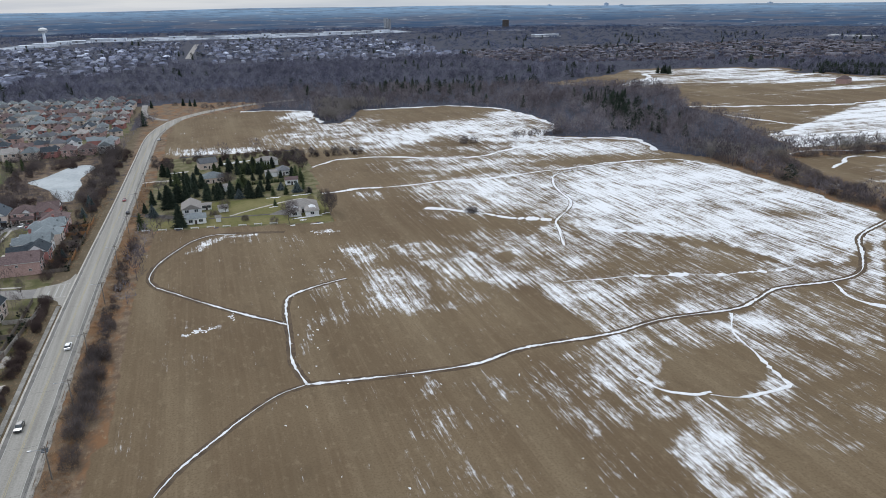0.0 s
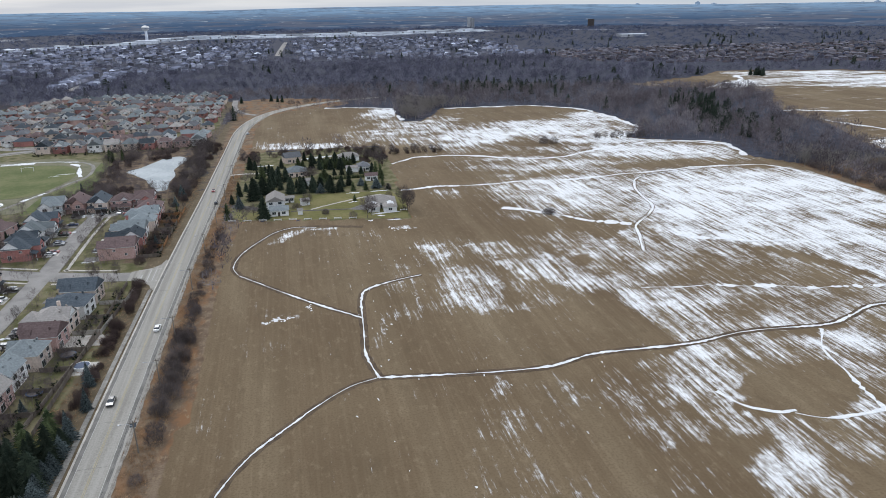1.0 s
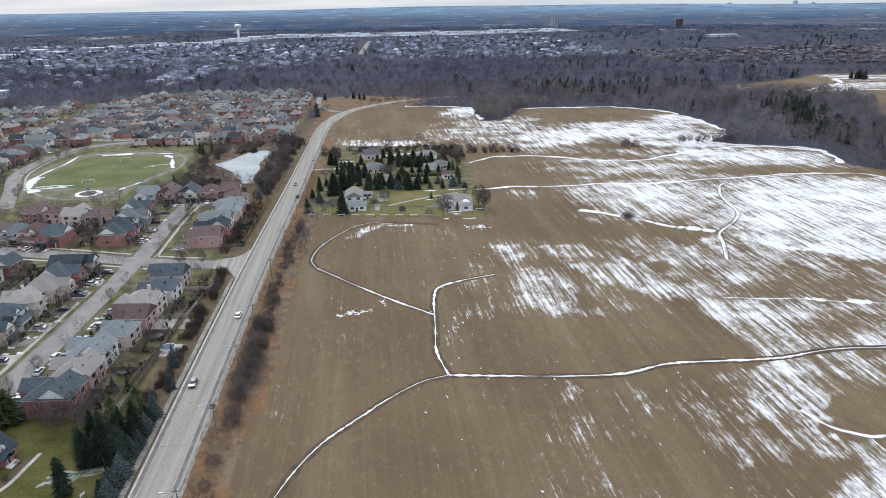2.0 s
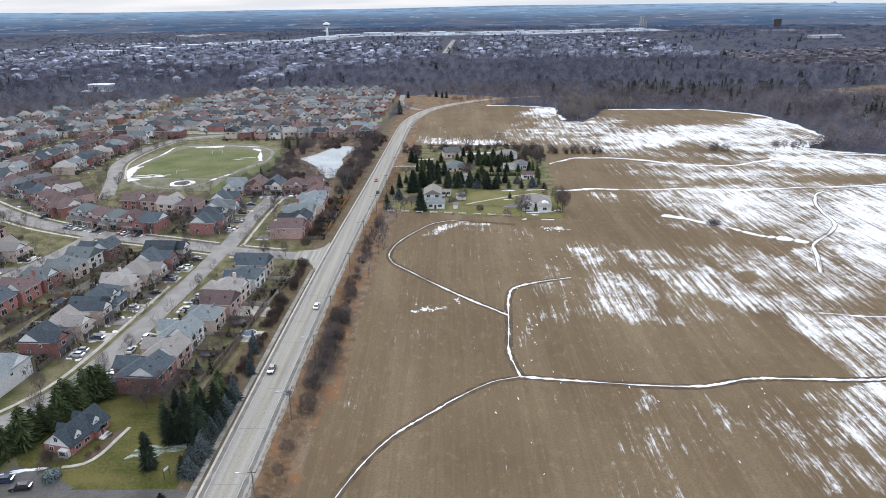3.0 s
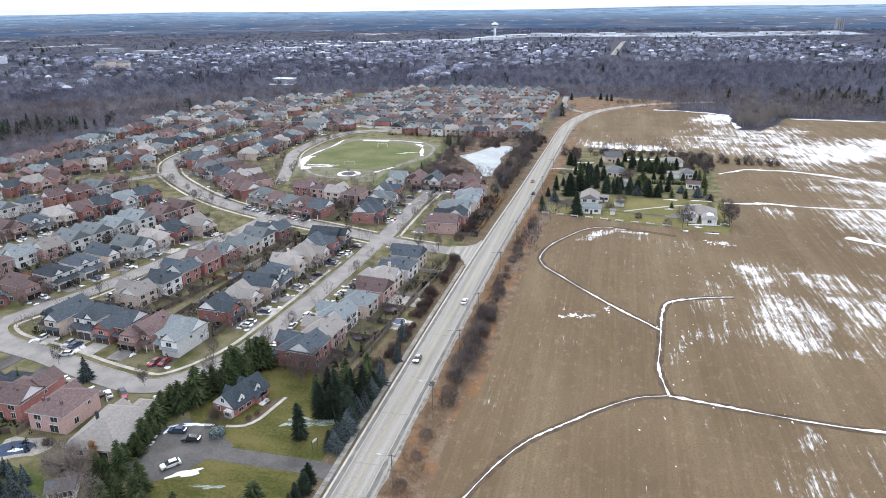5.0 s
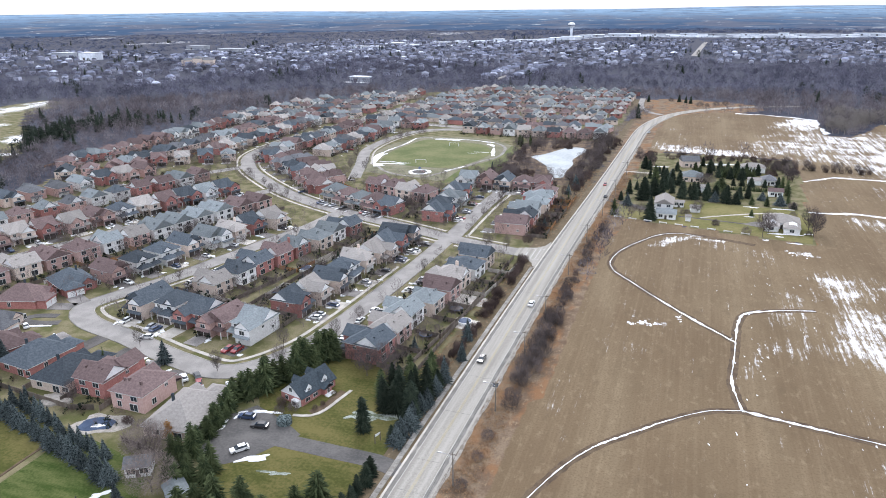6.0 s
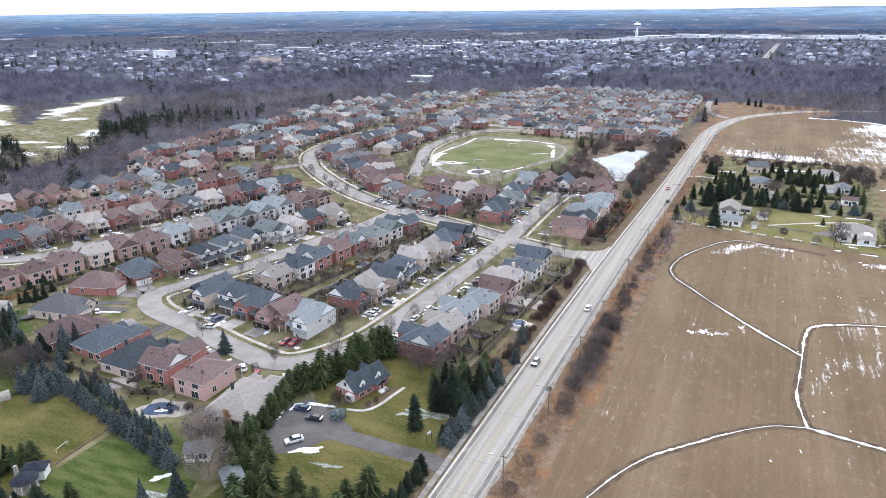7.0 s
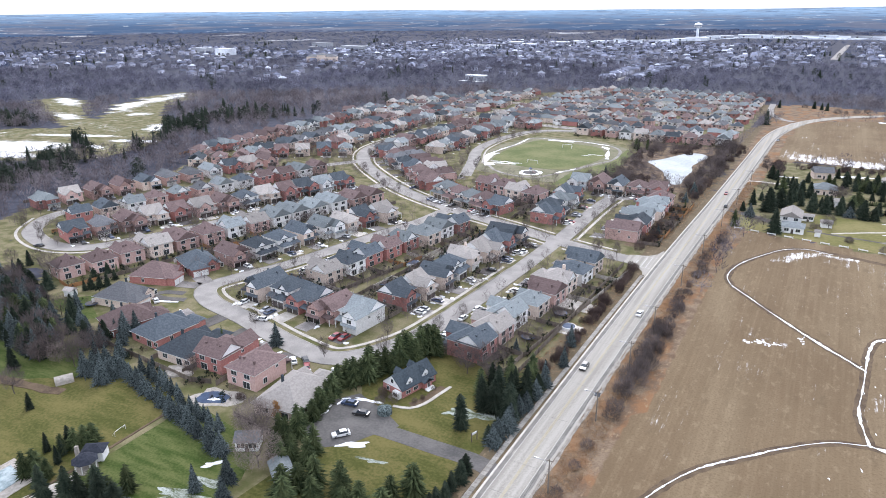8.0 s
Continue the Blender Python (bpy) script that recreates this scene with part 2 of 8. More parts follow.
BRICKS = [courses("red_brick", (0.295, 0.126, 0.113), (0.405, 0.187, 0.169), (0.383, 0.249, 0.231), 0.3, 0.2),
          courses("brown_brick", (0.349, 0.223, 0.203), (0.461, 0.311, 0.284), (0.588, 0.476, 0.428), 0.3, 0.2),
          courses("buff_brick", (0.518, 0.422, 0.368), (0.701, 0.584, 0.515), (0.685, 0.606, 0.530), 0.3),
          courses("grey_siding", (0.656, 0.651, 0.648), (0.800, 0.800, 0.800), (0.531, 0.516, 0.514), 0.35),
          courses("pink_brick", (0.506, 0.332, 0.305), (0.618, 0.434, 0.400), (0.622, 0.483, 0.430), 0.3)]
ROOFS = [courses("slate_blue_shingle", (0.051, 0.062, 0.074), (0.083, 0.097, 0.112), (0.038, 0.047, 0.055), 0.5, 0.3, 0.22),
         courses("brown_shingle", (0.106, 0.075, 0.073), (0.155, 0.113, 0.110), (0.093, 0.068, 0.065), 0.5, 0.22, 0.22),
         courses("tan_grey_shingle", (0.246, 0.227, 0.211), (0.314, 0.292, 0.274), (0.187, 0.171, 0.160), 0.5, 0.22, 0.22),
         courses("teal_grey_shingle", (0.151, 0.170, 0.177), (0.212, 0.234, 0.243), (0.119, 0.135, 0.141), 0.5, 0.25, 0.22),
         courses("charcoal_shingle", (0.100, 0.102, 0.111), (0.148, 0.152, 0.161), (0.074, 0.076, 0.083), 0.5, 0.25, 0.22)]
DARK_SLATE = courses("dark_teal_slate", (0.040, 0.052, 0.062), (0.066, 0.082, 0.095), (0.026, 0.034, 0.041), 0.4, 0.05, 0.2)
NAVY_ROOF = courses("navy_black_shingle", (0.022, 0.025, 0.034), (0.038, 0.042, 0.056), (0.014, 0.016, 0.022), 0.4, 0.05, 0.2)
SIDING = courses("white_siding", (0.72, 0.73, 0.74), (0.82, 0.82, 0.82), (0.60, 0.61, 0.63), 0.3, 0.05)
TRIM = surface("white_trim", (0.62, 0.62, 0.61), (0.74, 0.74, 0.73), 0.8, 0.6, bump=0.0)
DARK_DOOR = surface("dark_garage_paint", (0.05, 0.045, 0.045), (0.10, 0.085, 0.08), 0.7, 0.6, vary=0.5)
FENCE = surface("weathered_fence_wood", (0.12, 0.10, 0.085), (0.20, 0.17, 0.145), 0.7, 0.9, fine=5.0, stretch=(1, 1, 0.15), vary=0.25)
CEDAR = surface("orange_cedar_fence", (0.26, 0.13, 0.06), (0.34, 0.19, 0.095), 0.7, 0.9, stretch=(1, 1, 0.15))
BARK = surface("grey_bark", (0.085, 0.072, 0.062), (0.15, 0.13, 0.115), 1.2, 0.95, fine=6.0)
TWIGS = surface("bare_twigs", (0.068, 0.054, 0.053), (0.125, 0.102, 0.098), 0.12, 0.95, fine=2.0, bump=0.0, vary=0.25, fluffy=0.75)
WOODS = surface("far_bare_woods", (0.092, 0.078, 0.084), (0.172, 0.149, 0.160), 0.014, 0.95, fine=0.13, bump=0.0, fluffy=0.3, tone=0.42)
# The next two are bluer with distance: haze painted into the twigs' colour.
MID_HAZE_WOODS = surface("haze_tinted_far_woods", (0.070, 0.069, 0.095), (0.134, 0.133, 0.179), 0.010, 0.95, fine=0.1, bump=0.0, fluffy=0.35, tone=0.4)
FAR_HAZE_WOODS = surface("haze_blue_distant_woods", (0.040, 0.051, 0.091), (0.086, 0.106, 0.175), 0.008, 0.95, fine=0.08, bump=0.0, fluffy=0.4, tone=0.4)
PALE_TWIGS = surface("pale_poplar_twigs", (0.17, 0.15, 0.135), (0.24, 0.215, 0.195), 0.1, 0.95, bump=0.0, fluffy=0.75)
BROAD_TWIGS = surface("pinkish_maple_twigs", (0.135, 0.108, 0.096), (0.235, 0.195, 0.176), 0.5, 0.95, fine=2.5, bump=0.0, fluffy=0.5)
BUSH = surface("grey_bush_twigs", (0.074, 0.060, 0.057), (0.155, 0.128, 0.120), 0.5, 0.95, fine=2.0, bump=0.0, vary=0.25, fluffy=0.6)
DRY_GRASS = surface("rusty_dry_grass", (0.188, 0.103, 0.056), (0.338, 0.219, 0.125), 0.3, 0.95, fine=2.0, bump=0.0, island=0.25, fluffy=0.75)
COURT = surface("worn_dark_court_asphalt", (0.075, 0.072, 0.070), (0.125, 0.118, 0.112), 0.12, 0.9, fine=1.5)
OLIVE_LAWN = surface("olive_farm_lawn", (0.106, 0.104, 0.035), (0.176, 0.155, 0.069), 0.05, 0.95, fine=0.6, bump=0.4)
SHRUB = surface("reddish_shrub_twigs", (0.066, 0.045, 0.041), (0.120, 0.087, 0.078), 0.3, 0.95, bump=0.0, vary=0.3, fluffy=0.75)
SPRUCE = surface("dark_spruce_needles", (0.012, 0.019, 0.014), (0.040, 0.052, 0.035), 0.7, 0.95, fine=3.0, bump=0.0, vary=0.3, fluffy=0.15)
FIR_WOODS = surface("dark_wood_firs", (0.013, 0.020, 0.015), (0.036, 0.046, 0.034), 0.2, 0.95, fine=1.0, bump=0.0, fluffy=0.25)
BLUE_SPRUCE = surface("blue_spruce_needles", (0.009, 0.015, 0.016), (0.112, 0.136, 0.137), 2.2, 0.95, fine=3.0, bump=0.0, vary=0.3, fluffy=0.15)
PINE = surface("pine_needles", (0.018, 0.029, 0.014), (0.074, 0.090, 0.040), 0.6, 0.95, fine=2.5, bump=0.0, vary=0.3, fluffy=0.2)
RUSSET = surface("russet_leaves", (0.20, 0.095, 0.035), (0.28, 0.155, 0.065), 0.6, 0.95, bump=0.0, vary=0.2, fluffy=0.4)
RUBBER = surface("tyre_rubber", (0.02, 0.02, 0.02), (0.04, 0.04, 0.04), 2.0, 0.9, bump=0.0)
STEEL = surface("galvanised_steel", (0.30, 0.31, 0.32), (0.40, 0.41, 0.42), 1.0, 0.45, 0.7, bump=0.0)
POLE_WOOD = surface("grey_pole_wood", (0.17, 0.15, 0.13), (0.25, 0.225, 0.20), 0.8, 0.9, stretch=(1, 1, 0.1))
STONE = surface("landscape_stone", (0.24, 0.22, 0.19), (0.36, 0.33, 0.30), 1.0, 0.9)
POOL = surface("pool_cover_blue", (0.030, 0.048, 0.090), (0.055, 0.080, 0.130), 0.5, 0.5)
# Far roofs and walls: base colours shifted to blue, a painted haze.
HAZED_ROOF = surface("town_roofs", (0.050, 0.056, 0.082), (0.150, 0.163, 0.221), 0.02, 0.9, fine=0.07, bump=0.0, island=0.6)
HAZED_SNOW_ROOF = surface("town_snowy_roofs", (0.22, 0.24, 0.302), (0.44, 0.47, 0.562), 0.02, 0.9, fine=0.07, bump=0.0, island=0.4)
HAZED_WALL = surface("town_walls", (0.140, 0.136, 0.162), (0.430, 0.440, 0.529), 0.02, 0.9, fine=0.07, bump=0.0, island=0.6)
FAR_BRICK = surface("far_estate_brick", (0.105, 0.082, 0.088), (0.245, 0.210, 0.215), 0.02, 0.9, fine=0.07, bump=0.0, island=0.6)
FAR_SHINGLE = surface("far_estate_shingle", (0.048, 0.046, 0.057), (0.120, 0.114, 0.132), 0.02, 0.9, fine=0.07, bump=0.0, island=0.6)
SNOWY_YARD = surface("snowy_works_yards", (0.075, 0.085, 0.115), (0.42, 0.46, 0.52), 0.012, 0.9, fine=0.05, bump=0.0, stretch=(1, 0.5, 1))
# Skyline towers: pale blue haze mixed into the concrete's own colour.
FAR_TOWER = surface("far_hazy_concrete", (0.30, 0.38, 0.48), (0.40, 0.48, 0.58), 0.01, 0.9, fine=0.05, bump=0.0)
PALE_METAL = surface("pale_metal_cladding", (0.34, 0.36, 0.41), (0.56, 0.59, 0.64), 0.02, 0.7, fine=0.3, bump=0.0, vary=0.4)


def glass_material():
    m, nt, shader = bare_material("window_glass", 0.08)
    shader.inputs["Base Color"].default_value = (0.035, 0.042, 0.05, 1)
    shader.inputs["Specular IOR Level"].default_value = 0.6
    return m


GLASS = glass_material()


def paint(name, colour):
    m, nt, shader = bare_material(name, 0.3)
    shader.inputs["Specular IOR Level"].default_value = 0.5
    shader.inputs["Coat Weight"].default_value = 0.5
    nt.links.new(blend(nt, ramp(nt, grain(nt, 1.5), 0.3, 0.8, 0.0, 0.3), colour, tuple(0.6 * c + 0.06 for c in colour)), shader.inputs["Base Color"])
    return m


PAINTS = {"white": paint("white_car_paint", (0.72, 0.72, 0.72)), "black": paint("black_car_paint", (0.018, 0.018, 0.02)),
          "silver": paint("silver_car_paint", (0.36, 0.37, 0.39)), "red": paint("red_car_paint", (0.24, 0.02, 0.025)),
          "blue": paint("blue_car_paint", (0.03, 0.055, 0.12))}


def distance_material():
    """The far country: woods and pale fields in bands, with blue haze painted in that pales towards the skyline."""
    m, nt, shader = bare_material("far_country", 1.0)
    nt.nodes.remove(shader)
    geo = nt.nodes.new("ShaderNodeNewGeometry")
    xyz = nt.nodes.new("ShaderNodeSeparateXYZ")
    nt.links.new(geo.outputs["Position"], xyz.inputs["Vector"])
    bands = grain(nt, 1.0, 5.0, (0.0042, 0.0042, 0.17), 0.65)
    bits = grain(nt, 1.0, 4.0, (0.010, 0.010, 0.28), 0.65)
    # Haze as colour: deep blue at the foot, pale blue at the top.
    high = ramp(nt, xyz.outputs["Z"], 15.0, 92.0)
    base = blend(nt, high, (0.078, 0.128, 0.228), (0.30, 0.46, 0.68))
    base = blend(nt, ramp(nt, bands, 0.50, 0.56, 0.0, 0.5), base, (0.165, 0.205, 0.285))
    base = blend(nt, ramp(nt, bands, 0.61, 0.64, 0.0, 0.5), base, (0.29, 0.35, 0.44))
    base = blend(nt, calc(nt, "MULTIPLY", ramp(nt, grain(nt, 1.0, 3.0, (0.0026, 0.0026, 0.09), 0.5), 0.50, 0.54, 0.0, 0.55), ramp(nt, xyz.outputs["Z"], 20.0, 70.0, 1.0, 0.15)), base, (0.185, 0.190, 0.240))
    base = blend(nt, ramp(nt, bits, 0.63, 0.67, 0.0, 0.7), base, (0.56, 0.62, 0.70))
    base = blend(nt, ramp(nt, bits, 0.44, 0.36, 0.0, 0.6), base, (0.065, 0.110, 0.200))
    # Self-lit: the ring emits its painted colour and takes no light.
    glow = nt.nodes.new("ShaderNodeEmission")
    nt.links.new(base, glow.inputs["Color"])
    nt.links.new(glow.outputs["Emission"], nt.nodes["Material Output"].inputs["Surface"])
    return m


FAR_COUNTRY = distance_material()


# ---- building helpers ----
class Shape:
    """Collects faces of several materials into one mesh."""

    def __init__(self, *materials):
        self.materials, self.verts, self.faces, self.slots = list(materials), [], [], []

    def face(self, points, slot=0):
        n = len(self.verts)
        self.verts.extend(tuple(p) for p in points)
        self.faces.append(tuple(range(n, n + len(points))))
        self.slots.append(slot)
        return self

    def box(self, x0, y0, z0, x1, y1, z1, slot=0, taper=0.0):
        t = taper
        lo = [(x0, y0, z0), (x1, y0, z0), (x1, y1, z0), (x0, y1, z0)]
        hi = [(x0 + t, y0 + t, z1), (x1 - t, y0 + t, z1), (x1 - t, y1 - t, z1), (x0 + t, y1 - t, z1)]
        self.face(lo[::-1], slot).face(hi, slot)
        for a in range(4):
            b = (a + 1) % 4
            self.face([lo[a], lo[b], hi[b], hi[a]], slot)
        return self

    def tube(self, path, radii, sides=6, slot=0):
        rings = []
        for n, p in enumerate(path):
            p = Vector(p)
            way = (Vector(path[min(n + 1, len(path) - 1)]) - Vector(path[max(n - 1, 0)])).normalized()
            side = way.cross(Vector((0.31, 0.95, 0.05))).normalized()
            up = way.cross(side)
            r = radii[n] if isinstance(radii, (list, tuple)) else radii
            rings.append([p + r * (math.cos(a) * side + math.sin(a) * up) for a in (2 * math.pi * k / sides for k in range(sides))])
        for a, b in zip(rings, rings[1:]):
            for k in range(sides):
                self.face([a[k], a[(k + 1) % sides], b[(k + 1) % sides], b[k]], slot)
        self.face(rings[-1], slot)
        self.face(rings[0][::-1], slot)
        return self

    def ring(self, profile, sides=10, slot=0, cx=0.0, cy=0.0):
        """A turned body: profile is a row of (radius, height)."""
        rows = [[(cx + r * math.cos(2 * math.pi * k / sides), cy + r * math.sin(2 * math.pi * k / sides), z) for k in range(sides)] for r, z in profile]
        for a, b in zip(rows, rows[1:]):
            for k in range(sides):
                self.face([a[k], a[(k + 1) % sides], b[(k + 1) % sides], b[k]], slot)
        self.face(rows[-1], slot)
        return self

    def mesh(self, name):
        me = bpy.data.meshes.new(name)
        me.from_pydata(self.verts, [], self.faces)
        for m in self.materials:
            me.materials.append(m)
        me.polygons.foreach_set("material_index", self.slots)
        me.update()
        return me


def part(name, shape, parent, label="", at=None):
    ob = new(name, shape.mesh(name) if isinstance(shape, Shape) else shape)
    ob.parent = parent
    if at is not None:
        ob.matrix_basis = at
    if label:
        tagged(ob, label)
    return ob


def thing(name, shape=None, m=None, **tags):
    ob = new(name, shape.mesh(name) if isinstance(shape, Shape) else shape)
    if m is not None:
        ob.matrix_basis = m
    return tagged(ob, **tags)


def soup(name, verts, tris, material, tones=None):
    """A mesh of many triangles from arrays; tones: a value for each vertex, alike within one plant."""
    me = bpy.data.meshes.new(name)
    me.vertices.add(len(verts))
    me.vertices.foreach_set("co", np.ascontiguousarray(verts, np.float32).ravel())
    me.loops.add(3 * len(tris))
    me.loops.foreach_set("vertex_index", np.ascontiguousarray(tris, np.int32).ravel())
    me.polygons.add(len(tris))
    me.polygons.foreach_set("loop_start", np.arange(0, 3 * len(tris), 3, dtype=np.int32))
    me.polygons.foreach_set("loop_total", np.full(len(tris), 3, np.int32))
    if tones:
        me.attributes.new("tone", "FLOAT", "POINT").data.foreach_set("value", np.concatenate(tones).astype(np.float32))
    me.materials.append(material)
    me.update()
    return me


def strewn(templates, places, heights, rng, wide=(0.85, 1.2), tones=None):
    """Copies of small template meshes (verts, tris) set upright at places, joined into arrays."""
    all_v, all_t, base = [], [], 0
    pick = rng.integers(0, len(templates), len(places))
    for k, (tv, tt) in enumerate(templates):
        at = places[pick == k]
        if not len(at):
            continue
        if tones is not None:
            tones.append(np.repeat(np.random.default_rng(len(at)).random(len(at)), len(tv)))
        hs, turn = heights[pick == k], rng.uniform(0, 2 * np.pi, len(at))
        spread = hs * rng.uniform(*wide, len(at))
        c, s = np.cos(turn)[:, None], np.sin(turn)[:, None]
        x = (tv[:, 0] * c - tv[:, 1] * s) * spread[:, None] + at[:, :1]
        y = (tv[:, 0] * s + tv[:, 1] * c) * spread[:, None] + at[:, 1:2]
        z = tv[:, 2] * hs[:, None] + (at[:, 2:3] if at.shape[1] > 2 else 0)
        all_v.append(np.stack([x, y, z], -1).reshape(-1, 3))
        all_t.append((tt[None] + (np.arange(len(at)) * len(tv))[:, None, None] + base).reshape(-1, 3))
        base += len(at) * len(tv)
    return np.concatenate(all_v), np.concatenate(all_t)


def inside(x, y, poly):
    """Which of the points lie in the polygon."""
    hit = np.zeros(np.shape(x), bool)
    for (ax, ay), (bx, by) in zip(poly, poly[1:] + poly[:1]):
        if ay != by:
            hit ^= ((ay > y) != (by > y)) & (x < (bx - ax) * (y - ay) / (by - ay) + ax)
    return hit


def smooth(points, step=3.0):
    """A smooth line through the points, with about a vertex each step."""
    p = [np.array(q, float) for q in points]
    p = [2 * p[0] - p[1], *p, 2 * p[-1] - p[-2]]
    out = []
    for a, b, c, d in zip(p, p[1:], p[2:], p[3:]):
        n = max(2, int(np.linalg.norm(c - b) / step))
        for t in np.arange(n) / n:
            out.append(0.5 * (2 * b + (c - a) * t + (2 * a - 5 * b + 4 * c - d) * t**2 + (3 * b - a - 3 * c + d) * t**3))
    out.append(p[-2])
    return np.array(out)


def ribbon(points, left, right, low, high, material, ragged=0.0, seed=1, step=3.0, gaps=0.0, skip=None, wander=0.0):
    """A strip along a line, from left to right of it (metres, right positive), with thickness; ragged edges and gaps if wanted."""
    rng = np.random.default_rng(seed)
    line = smooth(points, step)
    way = np.gradient(line, axis=0)
    way /= np.linalg.norm(way, axis=1)[:, None]
    side = np.stack([way[:, 1], -way[:, 0]], 1)
    a, b = left + ragged * rng.uniform(-1, 1, len(line)), right + ragged * rng.uniform(-1, 1, len(line))
    if wander:
        n = np.arange(len(line))
        sway = sum(np.sin(n / (3.1 * k) + rng.uniform(0, 6.28)) for k in (1, 2.3, 4.7)) * wander / 2
        swell = 0.75 + 0.35 * sum(np.sin(n / (2.3 * k) + rng.uniform(0, 6.28)) for k in (1, 2.7, 5.1)) / 1.5
        a, b = sway + a * np.maximum(swell, 0.1), sway + b * np.maximum(swell, 0.1)
    if gaps:
        thin = np.convolve(rng.uniform(0, 1, len(line) + 4), np.ones(5) / 5, "valid") < gaps
        mid = (a + b) / 2
        a, b = np.where(thin, mid - 0.12, a), np.where(thin, mid + 0.12, b)
    l, r = line + side * a[:, None], line + side * b[:, None]
    s = Shape(material)
    for n in range(len(line) - 1):
        p, q, u, v = l[n], r[n], r[n + 1], l[n + 1]
        if skip and skip((p + q + u + v) / 4):
            continue
        s.face([(*p, high), (*q, high), (*u, high), (*v, high)])
        s.face([(*q, low), (*u, low), (*u, high), (*q, high)])
        s.face([(*p, high), (*v, high), (*v, low), (*p, low)])
    return s


def slab(points, low, high, material):
    """A flat plate with a given outline, counter-clockwise."""
    s = Shape(material)
    s.face([(x, y, high) for x, y in points])
    for (ax, ay), (bx, by) in zip(points, points[1:] + points[:1]):
        s.face([(ax, ay, low), (bx, by, low), (bx, by, high), (ax, ay, high)])
    return s


def blob(cx, cy, rx, ry, low, high, material, seed=1, turn=0.0, sides=18, rough=0.18):
    """A low irregular mound."""
    rng = np.random.default_rng(seed)
    ph = rng.uniform(0, 6.28, 5)
    r = 1 + rough * sum(np.sin((k + 2) * 2 * np.pi * np.arange(sides) / sides + ph[k]) / (1 + 0.4 * k) for k in range(5)) * 0.8
    s, c0, s0 = Shape(material), math.cos(turn), math.sin(turn)
    rims = []
    for k, z in ((1.0, low), (0.93, low + 0.75 * (high - low)), (0.55, high)):
        rims.append([(cx + k * r[n] * (rx * math.cos(a) * c0 - ry * math.sin(a) * s0), cy + k * r[n] * (rx * math.cos(a) * s0 + ry * math.sin(a) * c0), z)
                     for n, a in enumerate(2 * math.pi * np.arange(sides) / sides)])
    for a, b in zip(rims, rims[1:]):
        for n in range(sides):
            s.face([a[n], a[(n + 1) % sides], b[(n + 1) % sides], b[n]])
    s.face(rims[-1])
    return s


# ---- the plan, in metres: x across the main road, y along it ----
MAIN_ROAD = [(-6, -420), (-6, -120), (-6, 20), (-4.5, 150), (-0.5, 283), (2.5, 400), (5, 490), (11, 540), (21, 582), (36, 615), (60, 645), (95, 672), (150, 696)]
STREETS = {
    "crescent_road": ([(-11, 157), (-30, 160), (-52, 166), (-85, 178), (-123, 191), (-163, 210), (-202, 238), (-235, 269), (-258, 309), (-263, 369), (-256, 440), (-250, 540), (-240, 690)], 4.6),
    "near_street": ([(-56, 166), (-57, 125), (-60, 73), (-64, 48), (-76, 30), (-95, 31), (-121, 38), (-143, 43), (-154, 52), (-151, 66), (-144, 84), (-139, 106), (-133, 135), (-127, 160), (-124, 190)], 3.9),
    "court": ([(-55, 168), (-56, 221), (-55, 252)], 3.9),
}
STREETS.update({
    "middle_street": ([(-300, 97), (-299, 80), (-283, 62), (-257, 54), (-238, 59), (-228, 77), (-218, 105), (-209, 135), (-201, 160), (-191, 200), (-182, 224)], 4.2),
    "back_street": ([(-300, 97), (-291, 125), (-281, 160), (-270, 200), (-252, 242), (-237, 268)], 4.2),
    "park_street": ([(-152, 262), (-166, 300), (-184, 350), (-184, 410), (-166, 446), (-100, 466), (-30, 468)], 4.0),
})
for _n, _y in enumerate((468, 536, 604, 672)):
    STREETS["north_street_%d" % (_n + 1)] = ([(_x, _y + 9 * math.sin(_x / 55 + _n)) for _x in range(-30, -365 + 20 * _n, -40)], 4.0)
FARM_LOT = [(9, 227), (101, 207), (112, 350), (112, 398), (18, 402), (10, 300)]
FIELD = [(7, -400), (460, -400), (460, 60), (405, 90), (362, 112), (358, 147), (361, 182), (359, 219), (366, 263), (352, 290), (365, 342), (325, 362), (300, 382), (332, 405), (344, 469), (337, 532), (294, 578), (247, 580), (202, 586), (186, 545),
         (165, 507), (147, 512), (150, 598), (119, 617), (84, 626), (50, 614), (20, 572), (16, 404), (112, 400), (112, 350), (101, 207), (19, 224), (15, 190), (13, 141), (12.5, 60), (10, 2), (7.5, -40)]
FAR_FIELD = [(448, 261), (471, 251), (560, 240), (1150, 240), (1150, 560), (947, 597), (885, 697), (924, 741), (864, 797), (693, 842), (651, 800), (541, 745), (483, 726), (505, 690), (559, 655), (600, 592), (560, 540), (515, 466), (500, 385), (463, 309)]
SNOWY_PARTS = [([(450, 262), (640, 243), (1150, 250), (1150, 520), (760, 432), (640, 390), (545, 342), (466, 308)], 0.86), ([(600, 640), (651, 716), (690, 840), (864, 796), (924, 741), (885, 697), (947, 597), (900, 560), (760, 590), (660, 640)], 0.55),
               ([(556, 646), (600, 640), (660, 700), (668, 730), (640, 722)], 0.85), ([(690, 520), (1150, 590), (1150, 560), (800, 505)], 0.5)]
EAST_FIELD = [(376, 164), (382, 196), (412, 234), (640, 215), (640, 90), (430, 92)]
